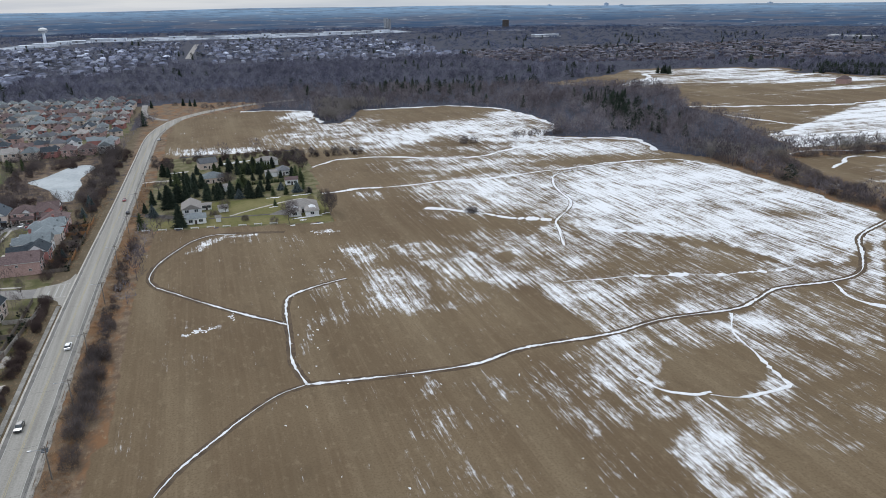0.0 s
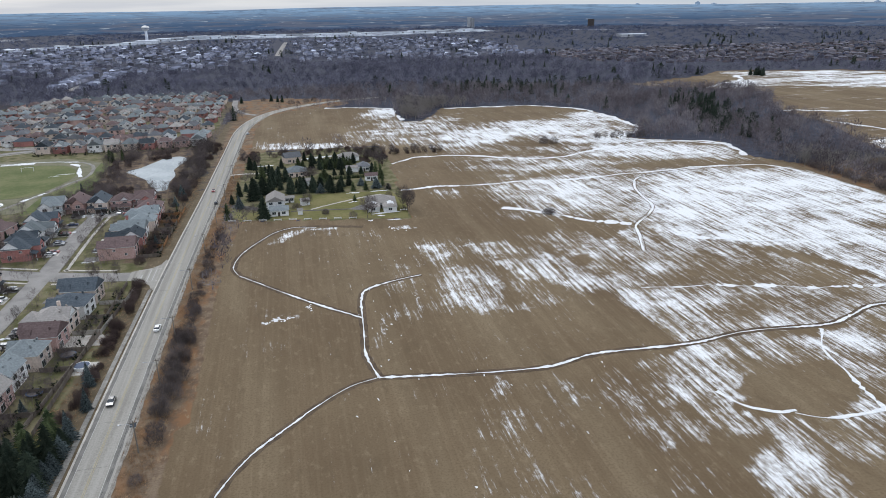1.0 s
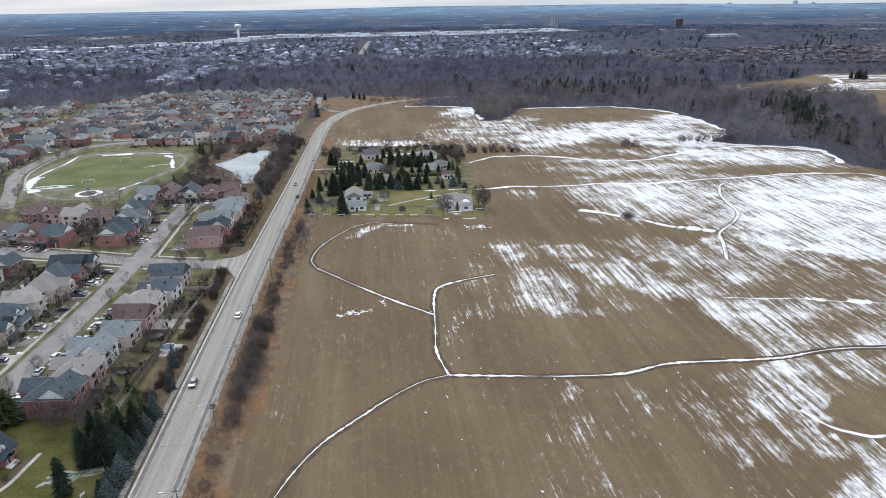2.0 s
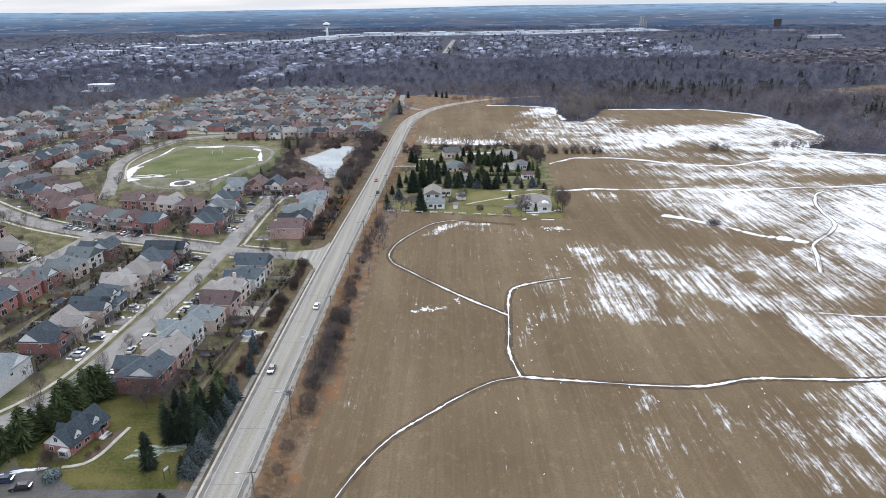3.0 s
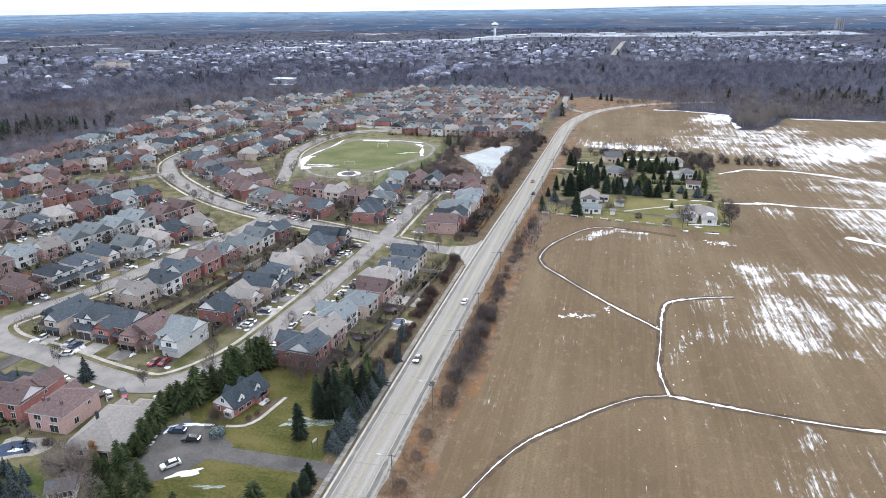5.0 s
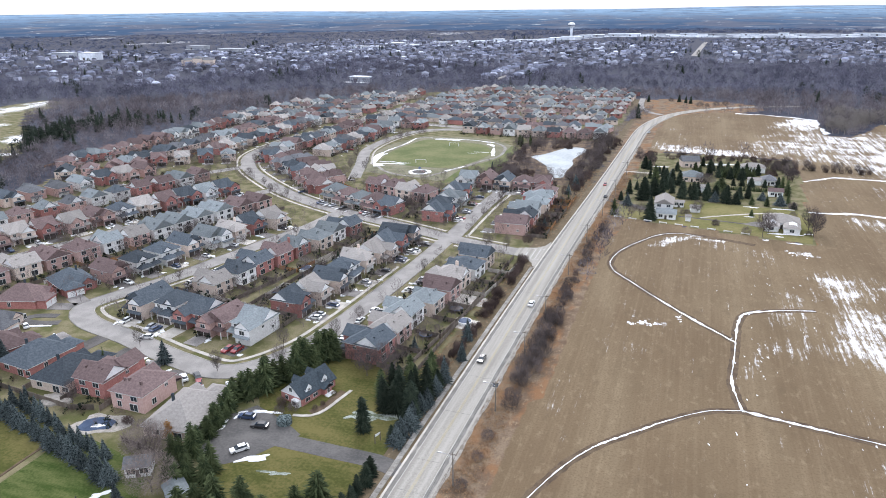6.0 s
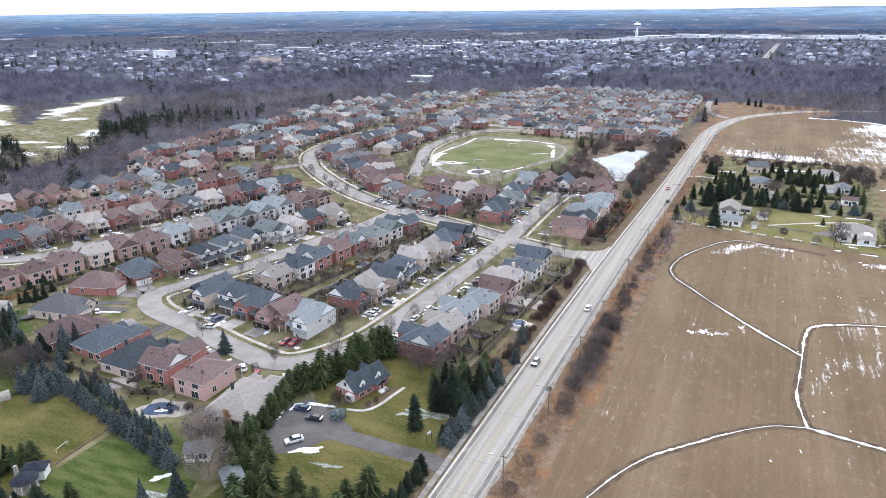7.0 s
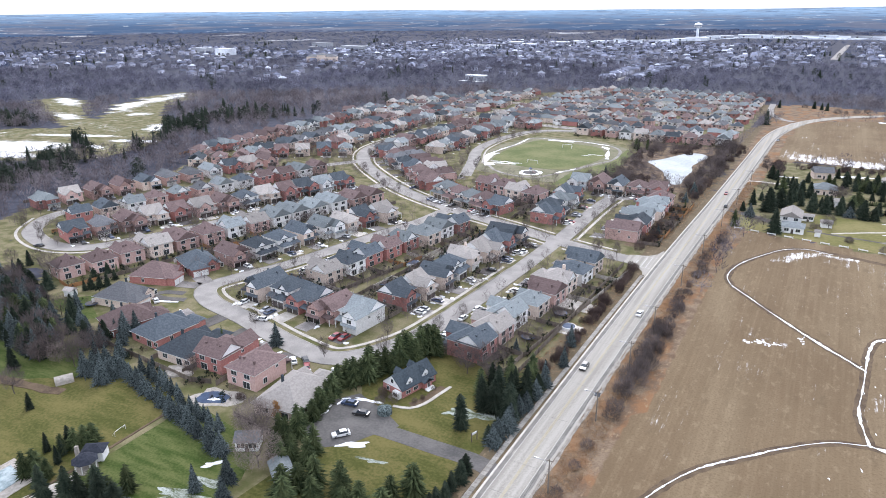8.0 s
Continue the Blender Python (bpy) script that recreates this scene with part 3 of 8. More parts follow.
WORKS = [(-640, 1950), (-548, 1960), (-429, 2030), (-344, 2290), (-248, 2480), (13, 2460), (411, 2470), (747, 2620), (900, 2650), (900, 2900), (461, 2868), (119, 2834), (-196, 2802), (-366, 2700), (-474, 2290), (-591, 2150)]
SUBURB = [(-14, -400), (-14, 700), (-60, 775), (-193, 772), (-310, 685), (-388, 552), (-394, 385), (-368, 280), (-322, 166), (-338, 110), (-310, 50), (-260, -30), (-250, -400)]
GOLF = [(-436, 168), (-466, 150), (-560, 158), (-625, 215), (-560, 262), (-625, 290), (-800, 375), (-790, 412), (-705, 388), (-605, 312), (-580, 304), (-600, 330), (-668, 395), (-700, 515), (-650, 505), (-600, 410), (-540, 350), (-468, 322), (-466, 290), (-425, 255), (-408, 190)]
# Snow on the golf course: centre, half-widths, turn in degrees.
GOLF_SNOW = [(-512, 188, 44, 20, 20), (-478, 165, 22, 8, 10), (-742, 385, 46, 11, -25), (-628, 308, 30, 8, -25), (-640, 385, 70, 15, 117), (-664, 470, 40, 12, 108), (-486, 304, 20, 8, 120), (-512, 241, 34, 5, 22), (-446, 246, 22, 5, 20), (-412, 180, 14, 6, 60), (-570, 345, 16, 5, 110), (-455, 215, 14, 4, 0)]
# Where snow still lies on the ploughed land: centre, half-widths, how thickly.
WEST_DRIFTS = [(70, 192, 14, 5, 0.3), (36, 106, 6, 3, 0.36), (68, 83, 2, 18, 0.45), (81, 98, 2, 10, 0.45), (88, 141, 9, 6, 0.27), (93, 6, 2, 8, 0.30), (94, 22, 2, 10, 0.30), (97, 41, 3, 6, 0.36), (101, 157, 6, 11, 0.45), (103, -3, 5, 4, 0.30), (105, 116, 11, 19, 0.59), (109, 102, 6, 10, 0.36), (113, 38, 6, 7, 0.36), (125, 30, 6, 6, 0.36), (128, 20, 5, 9, 0.45)]
MIDDLE_SNOW = [(0.66, [(48, 206), (62, 204.5), (65, 200), (52, 200.5)]), (0.46, [(52, 203), (46, 198), (39, 187), (33, 182), (31, 186), (36, 195), (43, 203)]), (0.7, [(90, 194), (97, 197), (102, 192), (96, 188.5)]), (0.52, [(145, 181), (161, 178), (176, 165), (181, 143), (172, 131), (157, 136), (151, 153), (142, 167)]), (0.52, [(117, 162), (135, 161), (147, 143), (157, 124), (164, 106), (183, 100), (192, 94), (188, 88), (168, 96), (145, 97), (138, 107), (130, 124), (119, 141)]), (0.48, [(96, 168), (105, 163), (108, 150), (104, 143), (95, 153)]), (0.42, [(98, 140), (110, 129), (119, 109), (113, 105), (107, 92), (101, 95), (97, 117)]), (0.4, [(78, 104), (85, 103), (83, 91), (77, 91)]), (0.38, [(80, 144), (87, 147), (88, 134), (82, 132)])]
EAST_SNOW = [(0.52, [(160, 101), (189, 90), (201, 68), (203, 58), (178, 49), (170, 57), (162, 66), (159, 80)]), (0.46, [(210, 80), (228, 73), (237, 61), (217, 53), (204, 56)]), (0.55, [(154, 52), (164, 48), (163, 29), (159, 20), (152, 20), (160, 9), (158, -6), (153, -4), (151, 6), (142, 6), (143, 20), (144, 36)]), (0.4, [(172, 50), (184, 50), (189, 38), (188, 32), (177, 32)]), (0.52, [(207, 53), (215, 47), (212, 24), (208, 11), (202, 9), (199, 19), (198, 30), (198, 39)]), (0.55, [(166, 11), (176, 10), (193, 15), (189, 5), (176, 2)])]
SOUTH_SNOW = [(0.5, [(225, 62), (244, 62), (244, 42), (244, 23), (235, 16), (227, 27), (227, 45)]), (0.5, [(128, 39), (131, 28), (129, 14), (128, 6), (126, 8), (125, 20)]), (0.48, [(224, 22), (229, 18), (227, 11), (220, 12)]), (0.55, [(148, -1), (157, -7), (158, -30), (135, -21), (142, -13)]), (0.4, [(113, 46), (117, 44), (115, 30), (111, 31)]), (0.46, [(95, 50), (103, 48), (98, 40), (94, 38)])]
THIN_SNOW = [(0.36, [(93, 42), (143, 46), (202, 49), (197, 35), (153, 29), (136, 21), (137, 35), (116, 37), (93, 38)]), (0.3, [(159, 9), (217, 1), (189, -22), (174, -20), (165, -12)]), (0.36, [(204, 46), (264, 57), (269, 44), (220, 4), (184, 8)]), (0.42, [(148, 21), (164, 11), (186, 7), (177, 0), (152, 10)]), (0.46, [(194, 165), (238, 120), (262, 80), (287, 71), (277, 59), (237, 60), (211, 54), (155, 50), (155, 68), (155, 90), (154, 122)]), (0.36, [(153, 51), (208, 51), (257, 58), (253, 30), (225, 8), (206, 8), (197, 20), (193, 36), (174, 31)]), (0.24, [(112, 48), (154, 49), (152, 17), (133, 4), (125, 7), (122, 28)]), (0.22, [(94, 176), (148, 165), (164, 98), (143, 93), (110, 86), (88, 94)]), (0.2, [(80, 151), (96, 146), (84, 87), (69, 92)]), (0.3, [(146, 265), (205, 288), (258, 266), (201, 160), (184, 196), (153, 235)]), (0.22, [(89, 41), (101, 39), (93, -5), (74, 2)]), (0.26, [(145, 2), (164, 1), (159, -26), (158, -30), (131, -20)])]
NORTH_SNOW = [(0.70, [(237, 220), (302, 262), (358, 253), (360, 223), (354, 176), (366, 145), (356, 118), (321, 94), (285, 74), (262, 80), (257, 106), (242, 125), (224, 143), (207, 156)]), (0.5, [(186, 241), (247, 267), (250, 237), (207, 172), (195, 192), (184, 220)]), (0.62, [(341, 109), (354, 113), (262, 38), (263, 57), (284, 64)])]
FAR_DRIFTS = [(291, 190, 68, 60, 0.91), (236, 162, 25, 29, 0.72), (191, 228, 38, 37, 0.69), (128, 248, 13, 10, 0.34), (141, 469, 44, 70, 0.69), (192, 416, 37, 50, 0.72), (275, 438, 59, 47, 0.82), (269, 368, 44, 33, 0.82),
              (296, 327, 58, 30, 0.76), (218, 302, 57, 23, 0.60), (52, 417, 39, 13, 0.82), (137, 571, 16, 45, 0.91), (215, 249, 51, 21, 0.69), (292, 252, 39, 19, 0.82), (333, 481, 32, 28, 0.82)]
BARE = [(315, 136, 10, 8), (247, 513, 33, 21), (64, 502, 40, 63), (151, 175, 16, 9), (270, 279, 22, 9), (237, 369, 26, 9)]


def build_ground():
    def axis(lo, core_lo, core_hi, hi, step):
        mid = np.arange(core_lo, core_hi + step, step)
        grow = step * 1.09 ** np.arange(1, 200)
        grow = np.minimum(grow, 110.0)
        up = core_hi + np.cumsum(grow)
        down = core_lo - np.cumsum(grow)
        return np.r_[lo, down[down > lo + 60][::-1], mid, up[up < hi - 60], hi]

    xs, ys = axis(-4800, -420, 480, 4800, 3.4), axis(-4800, -60, 640, 4800, 3.4)
    x, y = np.meshgrid(xs, ys)
    x, y = x.ravel(), y.ravel()
    zone = np.zeros((len(x), 4), np.float32)
    zone[:, 3] = 1
    field = inside(x, y, FIELD) | inside(x, y, FAR_FIELD) | inside(x, y, EAST_FIELD)
    lot = inside(x, y, FARM_LOT)
    road_x = np.interp(y, [p[1] for p in MAIN_ROAD[:9]], [p[0] for p in MAIN_ROAD[:9]])
    near_road = (x > road_x - np.where(y > 175, 24, 13.5)) & (x < road_x + 26) & (y < 620) & ~field & ~lot & ~((x < road_x - 14) & (y < 45))
    lawn = (inside(x, y, SUBURB) & (x < road_x - 12)) | lot | inside(x, y, GOLF) | (inside(x, y, SUBURB) & (y < 45))
    zone[field, 0] = 1
    zone[field | lot, 2] = 1
    zone[lawn & ~near_road, 1] = 1
    gardens = lawn & (y > 48) & ~lot & ~inside(x, y, GOLF) & ~inside(x, y, [(-175, 270), (-78, 262), (-78, 420), (-175, 420)])
    zone[gardens & ~near_road, 1] = 0.67
    zone[gardens & ~near_road, 2] = 0.5
    zone[near_road, 2] = 1
    zone[inside(x, y, [(-150, -10), (-176, 3), (-200, 13), (-232, 36), (-245, 20), (-215, -4), (-175, -16)])] = (0, 0.1, 0.2, 1)
    zone[(x > 352) & (x < 500) & (y > 80) & (y < 262) & ~field] = (0, 0, 0.8, 1)
    zone[lot & (y > 270)] = (0, 0.66, 0.6, 1)
    scrub = (x > -74) & (x < road_x - 5) & (y > 282) & (y < 432)
    zone[scrub] = (0, 0.24, 0.46, 1)
    zone[(np.hypot((x - 30) / 1.6, y - 665) < 52) & ~field] = (0, 0.2, 0.85, 1)
    far = (np.hypot(x, y) > 2300) & ~field
    checks = (np.sin(x / 170 + 1.3 * np.sin(y / 400)) * np.sin(y / 130 + np.sin(x / 500))) > 0.55
    cover = np.zeros(len(x))
    lean = radians(-19)
    for cx, cy, rx, ry, amount in WEST_DRIFTS + FAR_DRIFTS + [(500, 160, 60, 30, 0.5)]:
        a = (x - cx) * math.cos(lean) + (y - cy) * math.sin(lean)
        b = (y - cy) * math.cos(lean) - (x - cx) * math.sin(lean)
        cover = np.maximum(cover, amount * np.exp(-0.5 * ((a / rx) ** 4 + (b / ry) ** 4)))
    for amount, outline in THIN_SNOW + MIDDLE_SNOW + EAST_SNOW + SOUTH_SNOW + NORTH_SNOW:
        cover = np.maximum(cover, amount * inside(x, y, outline))
    for cx, cy, rx, ry in BARE:
        a = (x - cx) * math.cos(lean) + (y - cy) * math.sin(lean)
        b = (y - cy) * math.cos(lean) - (x - cx) * math.sin(lean)
        cover *= 1 - 0.85 * np.exp(-0.5 * ((a / rx) ** 2 + (b / ry) ** 2))
    cover = cover * 1.08
    cover[inside(x, y, FIELD) & (cover < 0.08)] -= 0.07
    cover[inside(x, y, FIELD)] -= 0.10
    cover = np.minimum(cover, 0.76)
    far_snow, golf_snow = np.zeros(len(x)), np.zeros(len(x))
    for outline, amount in SNOWY_PARTS:
        far_snow = np.maximum(far_snow, amount * inside(x, y, outline) + 0.22 * np.sin(x / 75 + y / 31) * np.sin(y / 27 - x / 160) * inside(x, y, outline))
    for cx, cy, rx, ry, turn in GOLF_SNOW:
        c, s = math.cos(radians(turn)), math.sin(radians(turn))
        a, b = (x - cx) * c + (y - cy) * s, (y - cy) * c - (x - cx) * s
        golf_snow = np.maximum(golf_snow, 1.5 * np.exp(-0.5 * ((a / rx) ** 2 + (b / ry) ** 2) ** 1.5) - 0.35)
    links = inside(x, y, GOLF)
    cover = np.where(inside(x, y, FIELD), cover, np.where(links, golf_snow, np.maximum(cover, far_snow))) * (field | links)
    cover[~field & ~links] = -1.5
    cover[gardens & ~near_road] = -0.22
    cover[far & checks & (np.sin(x / 90) > 0.2)] = 0.45
    me = bpy.data.meshes.new("ground")
    nx, ny = len(xs), len(ys)
    idx = np.arange(nx * ny).reshape(ny, nx)
    quads = np.stack([idx[:-1, :-1], idx[:-1, 1:], idx[1:, 1:], idx[1:, :-1]], -1).reshape(-1, 4)
    me.vertices.add(len(x))
    me.vertices.foreach_set("co", np.stack([x, y, 0 * x], 1).astype(np.float32).ravel())
    me.loops.add(quads.size)
    me.loops.foreach_set("vertex_index", quads.astype(np.int32).ravel())
    me.polygons.add(len(quads))
    me.polygons.foreach_set("loop_start", np.arange(0, quads.size, 4, dtype=np.int32))
    me.polygons.foreach_set("loop_total", np.full(len(quads), 4, np.int32))
    me.attributes.new("zone", "FLOAT_COLOR", "POINT").data.foreach_set("color", zone.ravel())
    me.attributes.new("snow", "FLOAT", "POINT").data.foreach_set("value", cover.astype(np.float32))
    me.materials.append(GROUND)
    me.update()
    thing("ground", me, label="ploughed brown fields, winter lawns and wooded ground with snow", category="ground", kind="structure")


build_ground()


def build_backdrop():
    """Rolling far country as a ring of slopes rising to the skyline."""
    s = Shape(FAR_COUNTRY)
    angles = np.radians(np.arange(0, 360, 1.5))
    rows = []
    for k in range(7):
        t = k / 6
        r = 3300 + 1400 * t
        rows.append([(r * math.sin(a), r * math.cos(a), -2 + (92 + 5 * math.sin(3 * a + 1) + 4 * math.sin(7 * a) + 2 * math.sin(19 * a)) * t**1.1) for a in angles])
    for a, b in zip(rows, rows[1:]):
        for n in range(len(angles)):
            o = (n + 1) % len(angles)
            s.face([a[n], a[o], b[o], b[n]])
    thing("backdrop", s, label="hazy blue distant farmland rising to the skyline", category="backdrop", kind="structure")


build_backdrop()


# ---- roads ----
def build_roads():
    road = thing("road", ribbon(MAIN_ROAD, -5.0, 5.2, 0.0, 0.10, ASPHALT), label="pale salt-bleached two-lane rural main road", category="road", kind="structure")
    for name, a, b, m in (("yellow_line", -0.35, -0.2, YELLOW), ("yellow_line", 0.02, 0.17, YELLOW), ("edge_line", -3.92, -3.8, WHITE_LINE), ("edge_line", 3.38, 3.5, WHITE_LINE)):
        part(name, ribbon(MAIN_ROAD[1:], a, b, 0.09, 0.106, m, 0.02), road)
    for name, a, b in (("tyre_track", 3.56, 4.6), ("tyre_track", -4.96, -3.95)):
        part(name, ribbon(MAIN_ROAD[1:8], a, b, 0.09, 0.104, PATCHED, 0.12, 5, 2.5, 0.2), road, "dark patched strip of asphalt")
    thing("road_shoulder", ribbon(MAIN_ROAD[:9], 5.2, 6.1, 0.0, 0.07, GRAVEL, 0.3, 3), label="pale gravel road shoulder with old snow", category="shoulder", kind="structure")
    thing("kerb", ribbon(MAIN_ROAD[1:9], -5.5, -5.0, 0.0, 0.22, CONCRETE), label="concrete kerb along the main road", category="kerb", kind="structure")
    walk_line = [(-6, -120), (-6, 20), (-5.3, 90), (-4.5, 143)]
    paved = thing("pavement", ribbon(walk_line, -7.7, -6.3, 0.0, 0.11, RUT, 0.04), label="worn concrete slab pavement beside the main road", category="pavement", kind="structure")
    flag = Shape(WORN_PAVING).box(-0.68, -0.74, 0.06, 0.68, 0.74, 0.15, 0, 0.02).mesh("paving_slab")
    for n in range(102):
        y = -13 + 1.53 * n
        x = np.interp(y, [-120, 20, 90, 143], [-6, -6, -5.3, -4.5]) - 7.0
        part("paving_slab", flag, paved, at=pose(x, y, 0.008 * math.sin(5.1 * n), 0.4 * math.sin(2.3 * n), 0.4 * math.sin(3.7 * n), -0.6))
    crack_rng = random.Random(77)
    for n in range(9):
        y = -6 + 21 * n + crack_rng.uniform(-7, 7)
        part("crack", ribbon([(-9.6, y), (-7.5, y + crack_rng.uniform(-0.25, 0.25)), (-5, y + crack_rng.uniform(-0.35, 0.35)), (-2.6, y + crack_rng.uniform(-0.25, 0.25))], -0.045, 0.045, 0.09, 0.107, PATCHED, 0.05, n, 0.6), road, "dark sealed crack across the lanes")
    others = {name: (smooth(line, 2.0), half) for name, (line, half) in STREETS.items()}

    def crossing(name):
        return lambda q: any(np.hypot(*(pts - q).T).min() < half + 0.6 for key, (pts, half) in others.items() if key != name)

    for n, (name, (line, half)) in enumerate(STREETS.items()):
        thing(name, ribbon(line, -half, half, 0.0, 0.07 + 0.005 * n, STREET), label="grey asphalt residential street", category="street", kind="structure")
        for side in (-1, 1):
            a, b = sorted((side * half, side * (half + 0.3)))
            thing("kerb", ribbon(line[1:-1] if len(line) > 3 else line, a, b, 0.0, 0.17, WORN_PAVING, skip=crossing(name)), label="concrete kerb of a residential street", category="kerb", kind="structure")
        walks = ((-1, 1) if name == "crescent_road" else (1,))
        for side in walks:
            a, b = sorted((side * (half + 2.0), side * (half + 3.3)))
            thing("pavement", ribbon(line[1:-1] if len(line) > 3 else line, a, b, 0.0, 0.13, CONCRETE, skip=crossing(name)), label="pale concrete pavement along the street", category="pavement", kind="structure")
    thing("branch_road", ribbon([(16, 592), (2, 612), (-8, 650), (-11, 720)], -3, 3, 0.0, 0.06, STREET), label="narrow grey road branching over the knoll", category="road", kind="structure")
    thing("turning_circle", blob(-52, 260, 10, 10, 0.0, 0.062, STREET, 2, 0, 28, 0.02), label="asphalt turning circle at the end of the court", category="street", kind="structure")
    thing("junction", slab([(-11.0, 141), (-9.6, 143), (-9.0, 172), (-10.2, 176), (-11.6, 170), (-14.5, 166.5), (-22, 163.9), (-22, 154.3), (-16, 151.5), (-12.6, 147)], 0.0, 0.082, ASPHALT), label="pale asphalt road junction mouth", category="junction", kind="structure")
    lines = thing("crossing_lines", None, label="worn white crossing and stop lines at the junction", category="road marking", kind="structure")
    part("stop_line", Shape(WHITE_LINE).box(-17.4, 155.5, 0.06, -16.9, 159.0, 0.095), lines)
    for y in (151.2, 164.8):
        part("crossing_line", Shape(WHITE_LINE).box(-19.5, y, 0.06, -10.5, y + 0.3, 0.098), lines)
    for x in (-14.6, -12.6):
        part("crossing_line", Shape(WHITE_LINE).box(x, 151.8, 0.06, x + 0.3, 164.5, 0.098), lines)


build_roads()


# ---- farm tracks and drifts in the field ----
FARM_TRACKS = [
    ([(10, -20), (25, 20), (40, 39), (54, 52), (64, 56)], 0.22, 0.42),
    ([(64, 56), (89, 52), (112, 50), (131, 54), (161, 53), (184, 56), (211, 54), (225, 58), (239, 63), (265, 61), (282, 65), (300, 80), (319, 97), (352, 110)], 0.5, 0.25),
    ([(64, 56), (62, 70), (63, 84), (64, 97)], 0.28, 0.44),
    ([(64, 97), (43, 120), (21, 148)], 0.4, 0.2),
    ([(64, 97), (65, 110), (68, 121), (78, 127), (91, 131)], 0.42, 0.3),
]
FIELD_LINES = [
    ([(112, 333), (121, 343), (134, 351), (168, 346), (216, 322), (258, 338), (301, 354), (340, 350), (358, 332)], 1.6, 0.15),
    ([(105, 264), (127, 266), (149, 263), (178, 265), (206, 262), (262, 266), (307, 270), (345, 262), (354, 225), (356, 182), (353, 147), (348, 120)], 1.3, 0.2),
    ([(189, 134), (196, 150), (204, 169), (218, 183), (228, 198), (232, 218), (240, 240), (256, 258), (301, 268)], 0.8, 0.3),
    ([(262, 60), (256, 48), (260, 36), (280, 20)], 1.2, 0.2),
    ([(207, 52), (198, 40), (194, 25), (190, 8)], 0.65, 0.36),
    ([(151, 214), (160, 206), (168, 200), (184, 184), (202, 170)], 2.2, 0.3),
]
SHORT_LINES = [
    ([(213, 150), (224, 143), (240, 136), (258, 129)], 2.0, 0.25),
    ([(152, 26), (154, 20), (157, 16.5), (162, 13.5), (167, 13)], 1.0, 0.1),
    ([(166, 12), (172, 8), (180, 7), (190, 8)], 0.9, 0.45),
    ([(168, 97), (202, 91), (232, 80), (262, 78)], 1.5, 0.52),
    ([(148, 516), (149, 555), (148, 596), (120, 613), (84, 622)], 2.6, 0.3),
    ([(352, 292), (362, 338), (326, 358), (302, 380), (330, 408), (341, 469), (334, 530), (294, 574), (247, 577), (204, 582)], 2.6, 0.25),
]
FAR_LINES = [
    ([(515, 465), (560, 448), (649, 418), (720, 416)], 3.5, 0.2), ([(510, 412), (516, 380), (528, 338), (560, 330)], 2.4, 0.25), ([(418, 204), (440, 214), (461, 224), (476, 213)], 1.6, 0.15), ([(424, 246), (452, 250), (490, 232)], 1.2, 0.3),
    ([(554, 652), (600, 690), (651, 722), (680, 780)], 4.0, 0.15), ([(700, 620), (780, 640), (880, 660)], 4.0, 0.3),
]
TRACKS = FARM_TRACKS + FIELD_LINES + SHORT_LINES + FAR_LINES


def build_tracks():
    for n, (line, half, gaps) in enumerate(TRACKS):
        if n < 5:
            rut = 1.05
            thing("farm_track", ribbon(line, -half - rut, half + rut, -0.02, 0.02 + 0.005 * n, RUT, 0.25, n, 2.0), label="dark rutted earth track across the field", category="track", kind="structure")
        thing("snow_drift", ribbon(line, -half, half, 0.0, 0.09, SNOW, (0.5 if n < 5 else 0.3) * half + 0.05, 20 + n, 1.2, gaps, None, (0.2 if n < 5 else 0.7) * half), label="line of old snow lying in a field track", category="snow", kind="structure")
    thing("snow_drift", ribbon([(20.4, 149), (18, 159), (21, 175.5), (29.6, 193.5), (35.6, 202.5), (44, 207.2), (54, 204.6)], -0.3, 0.3, 0.0, 0.09, SNOW, 0.14, 41, 1.2, 0.72), label="thin line of snow in the muddy track", category="snow", kind="structure")
    for a in (-1.15, 0.85):
        thing("farm_track", ribbon(TRACKS[7][0], a, a + 0.3, -0.02, 0.1, RUT, 0.12, 4, 2.0), label="dark wheel rut through the snowy field", category="track", kind="structure")
    thing("farm_track", ribbon([(21, 148), (18, 159), (21, 175.5), (29.6, 193.5), (35.6, 202.5), (44, 207.5), (57, 205.5), (76, 200)], -1.5, 1.5, -0.02, 0.018, RUT, 0.3, 9, 2.0), label="dark muddy track bending round the field corner", category="track", kind="structure")
    rng = np.random.default_rng(12)
    s = Shape(SNOW)
    clusters = ((36.5, 103, 1.7, 0.9), (31.5, 101, 0.8, 0.5), (93, 193, 3.0, 1.6), (47, 110, 0.6, 1.5))
    for k in range(154):
        x, y = (rng.normal(78, 14), rng.normal(142, 16)) if k < 16 else (rng.uniform(50, 150), rng.uniform(-20, 60)) if k < 50 else (rng.normal(70, 3), rng.normal(88, 12))
        if k >= 74:
            cx, cy, sx, sy = clusters[(0, 2, 0, 1, 2, 0, 3, 2)[k % 8]]
            x, y = rng.normal(cx, sx), rng.normal(cy, sy)
        bit = blob(x, y, rng.uniform(0.08, 0.24) * (2.2 if k >= 74 else 1.0), rng.uniform(0.15, 0.7), 0.0, 0.06, SNOW, int(rng.integers(1e6)), rng.normal(0, 0.3), 7, 0.4)
        base = len(s.verts)
        s.verts += bit.verts
        s.faces += [tuple(i + base for i in f) for f in bit.faces]
        s.slots += bit.slots
    thing("snow_scraps", s, label="scattered scraps of snow on the bare soil", category="snow", kind="stuff")


build_tracks()


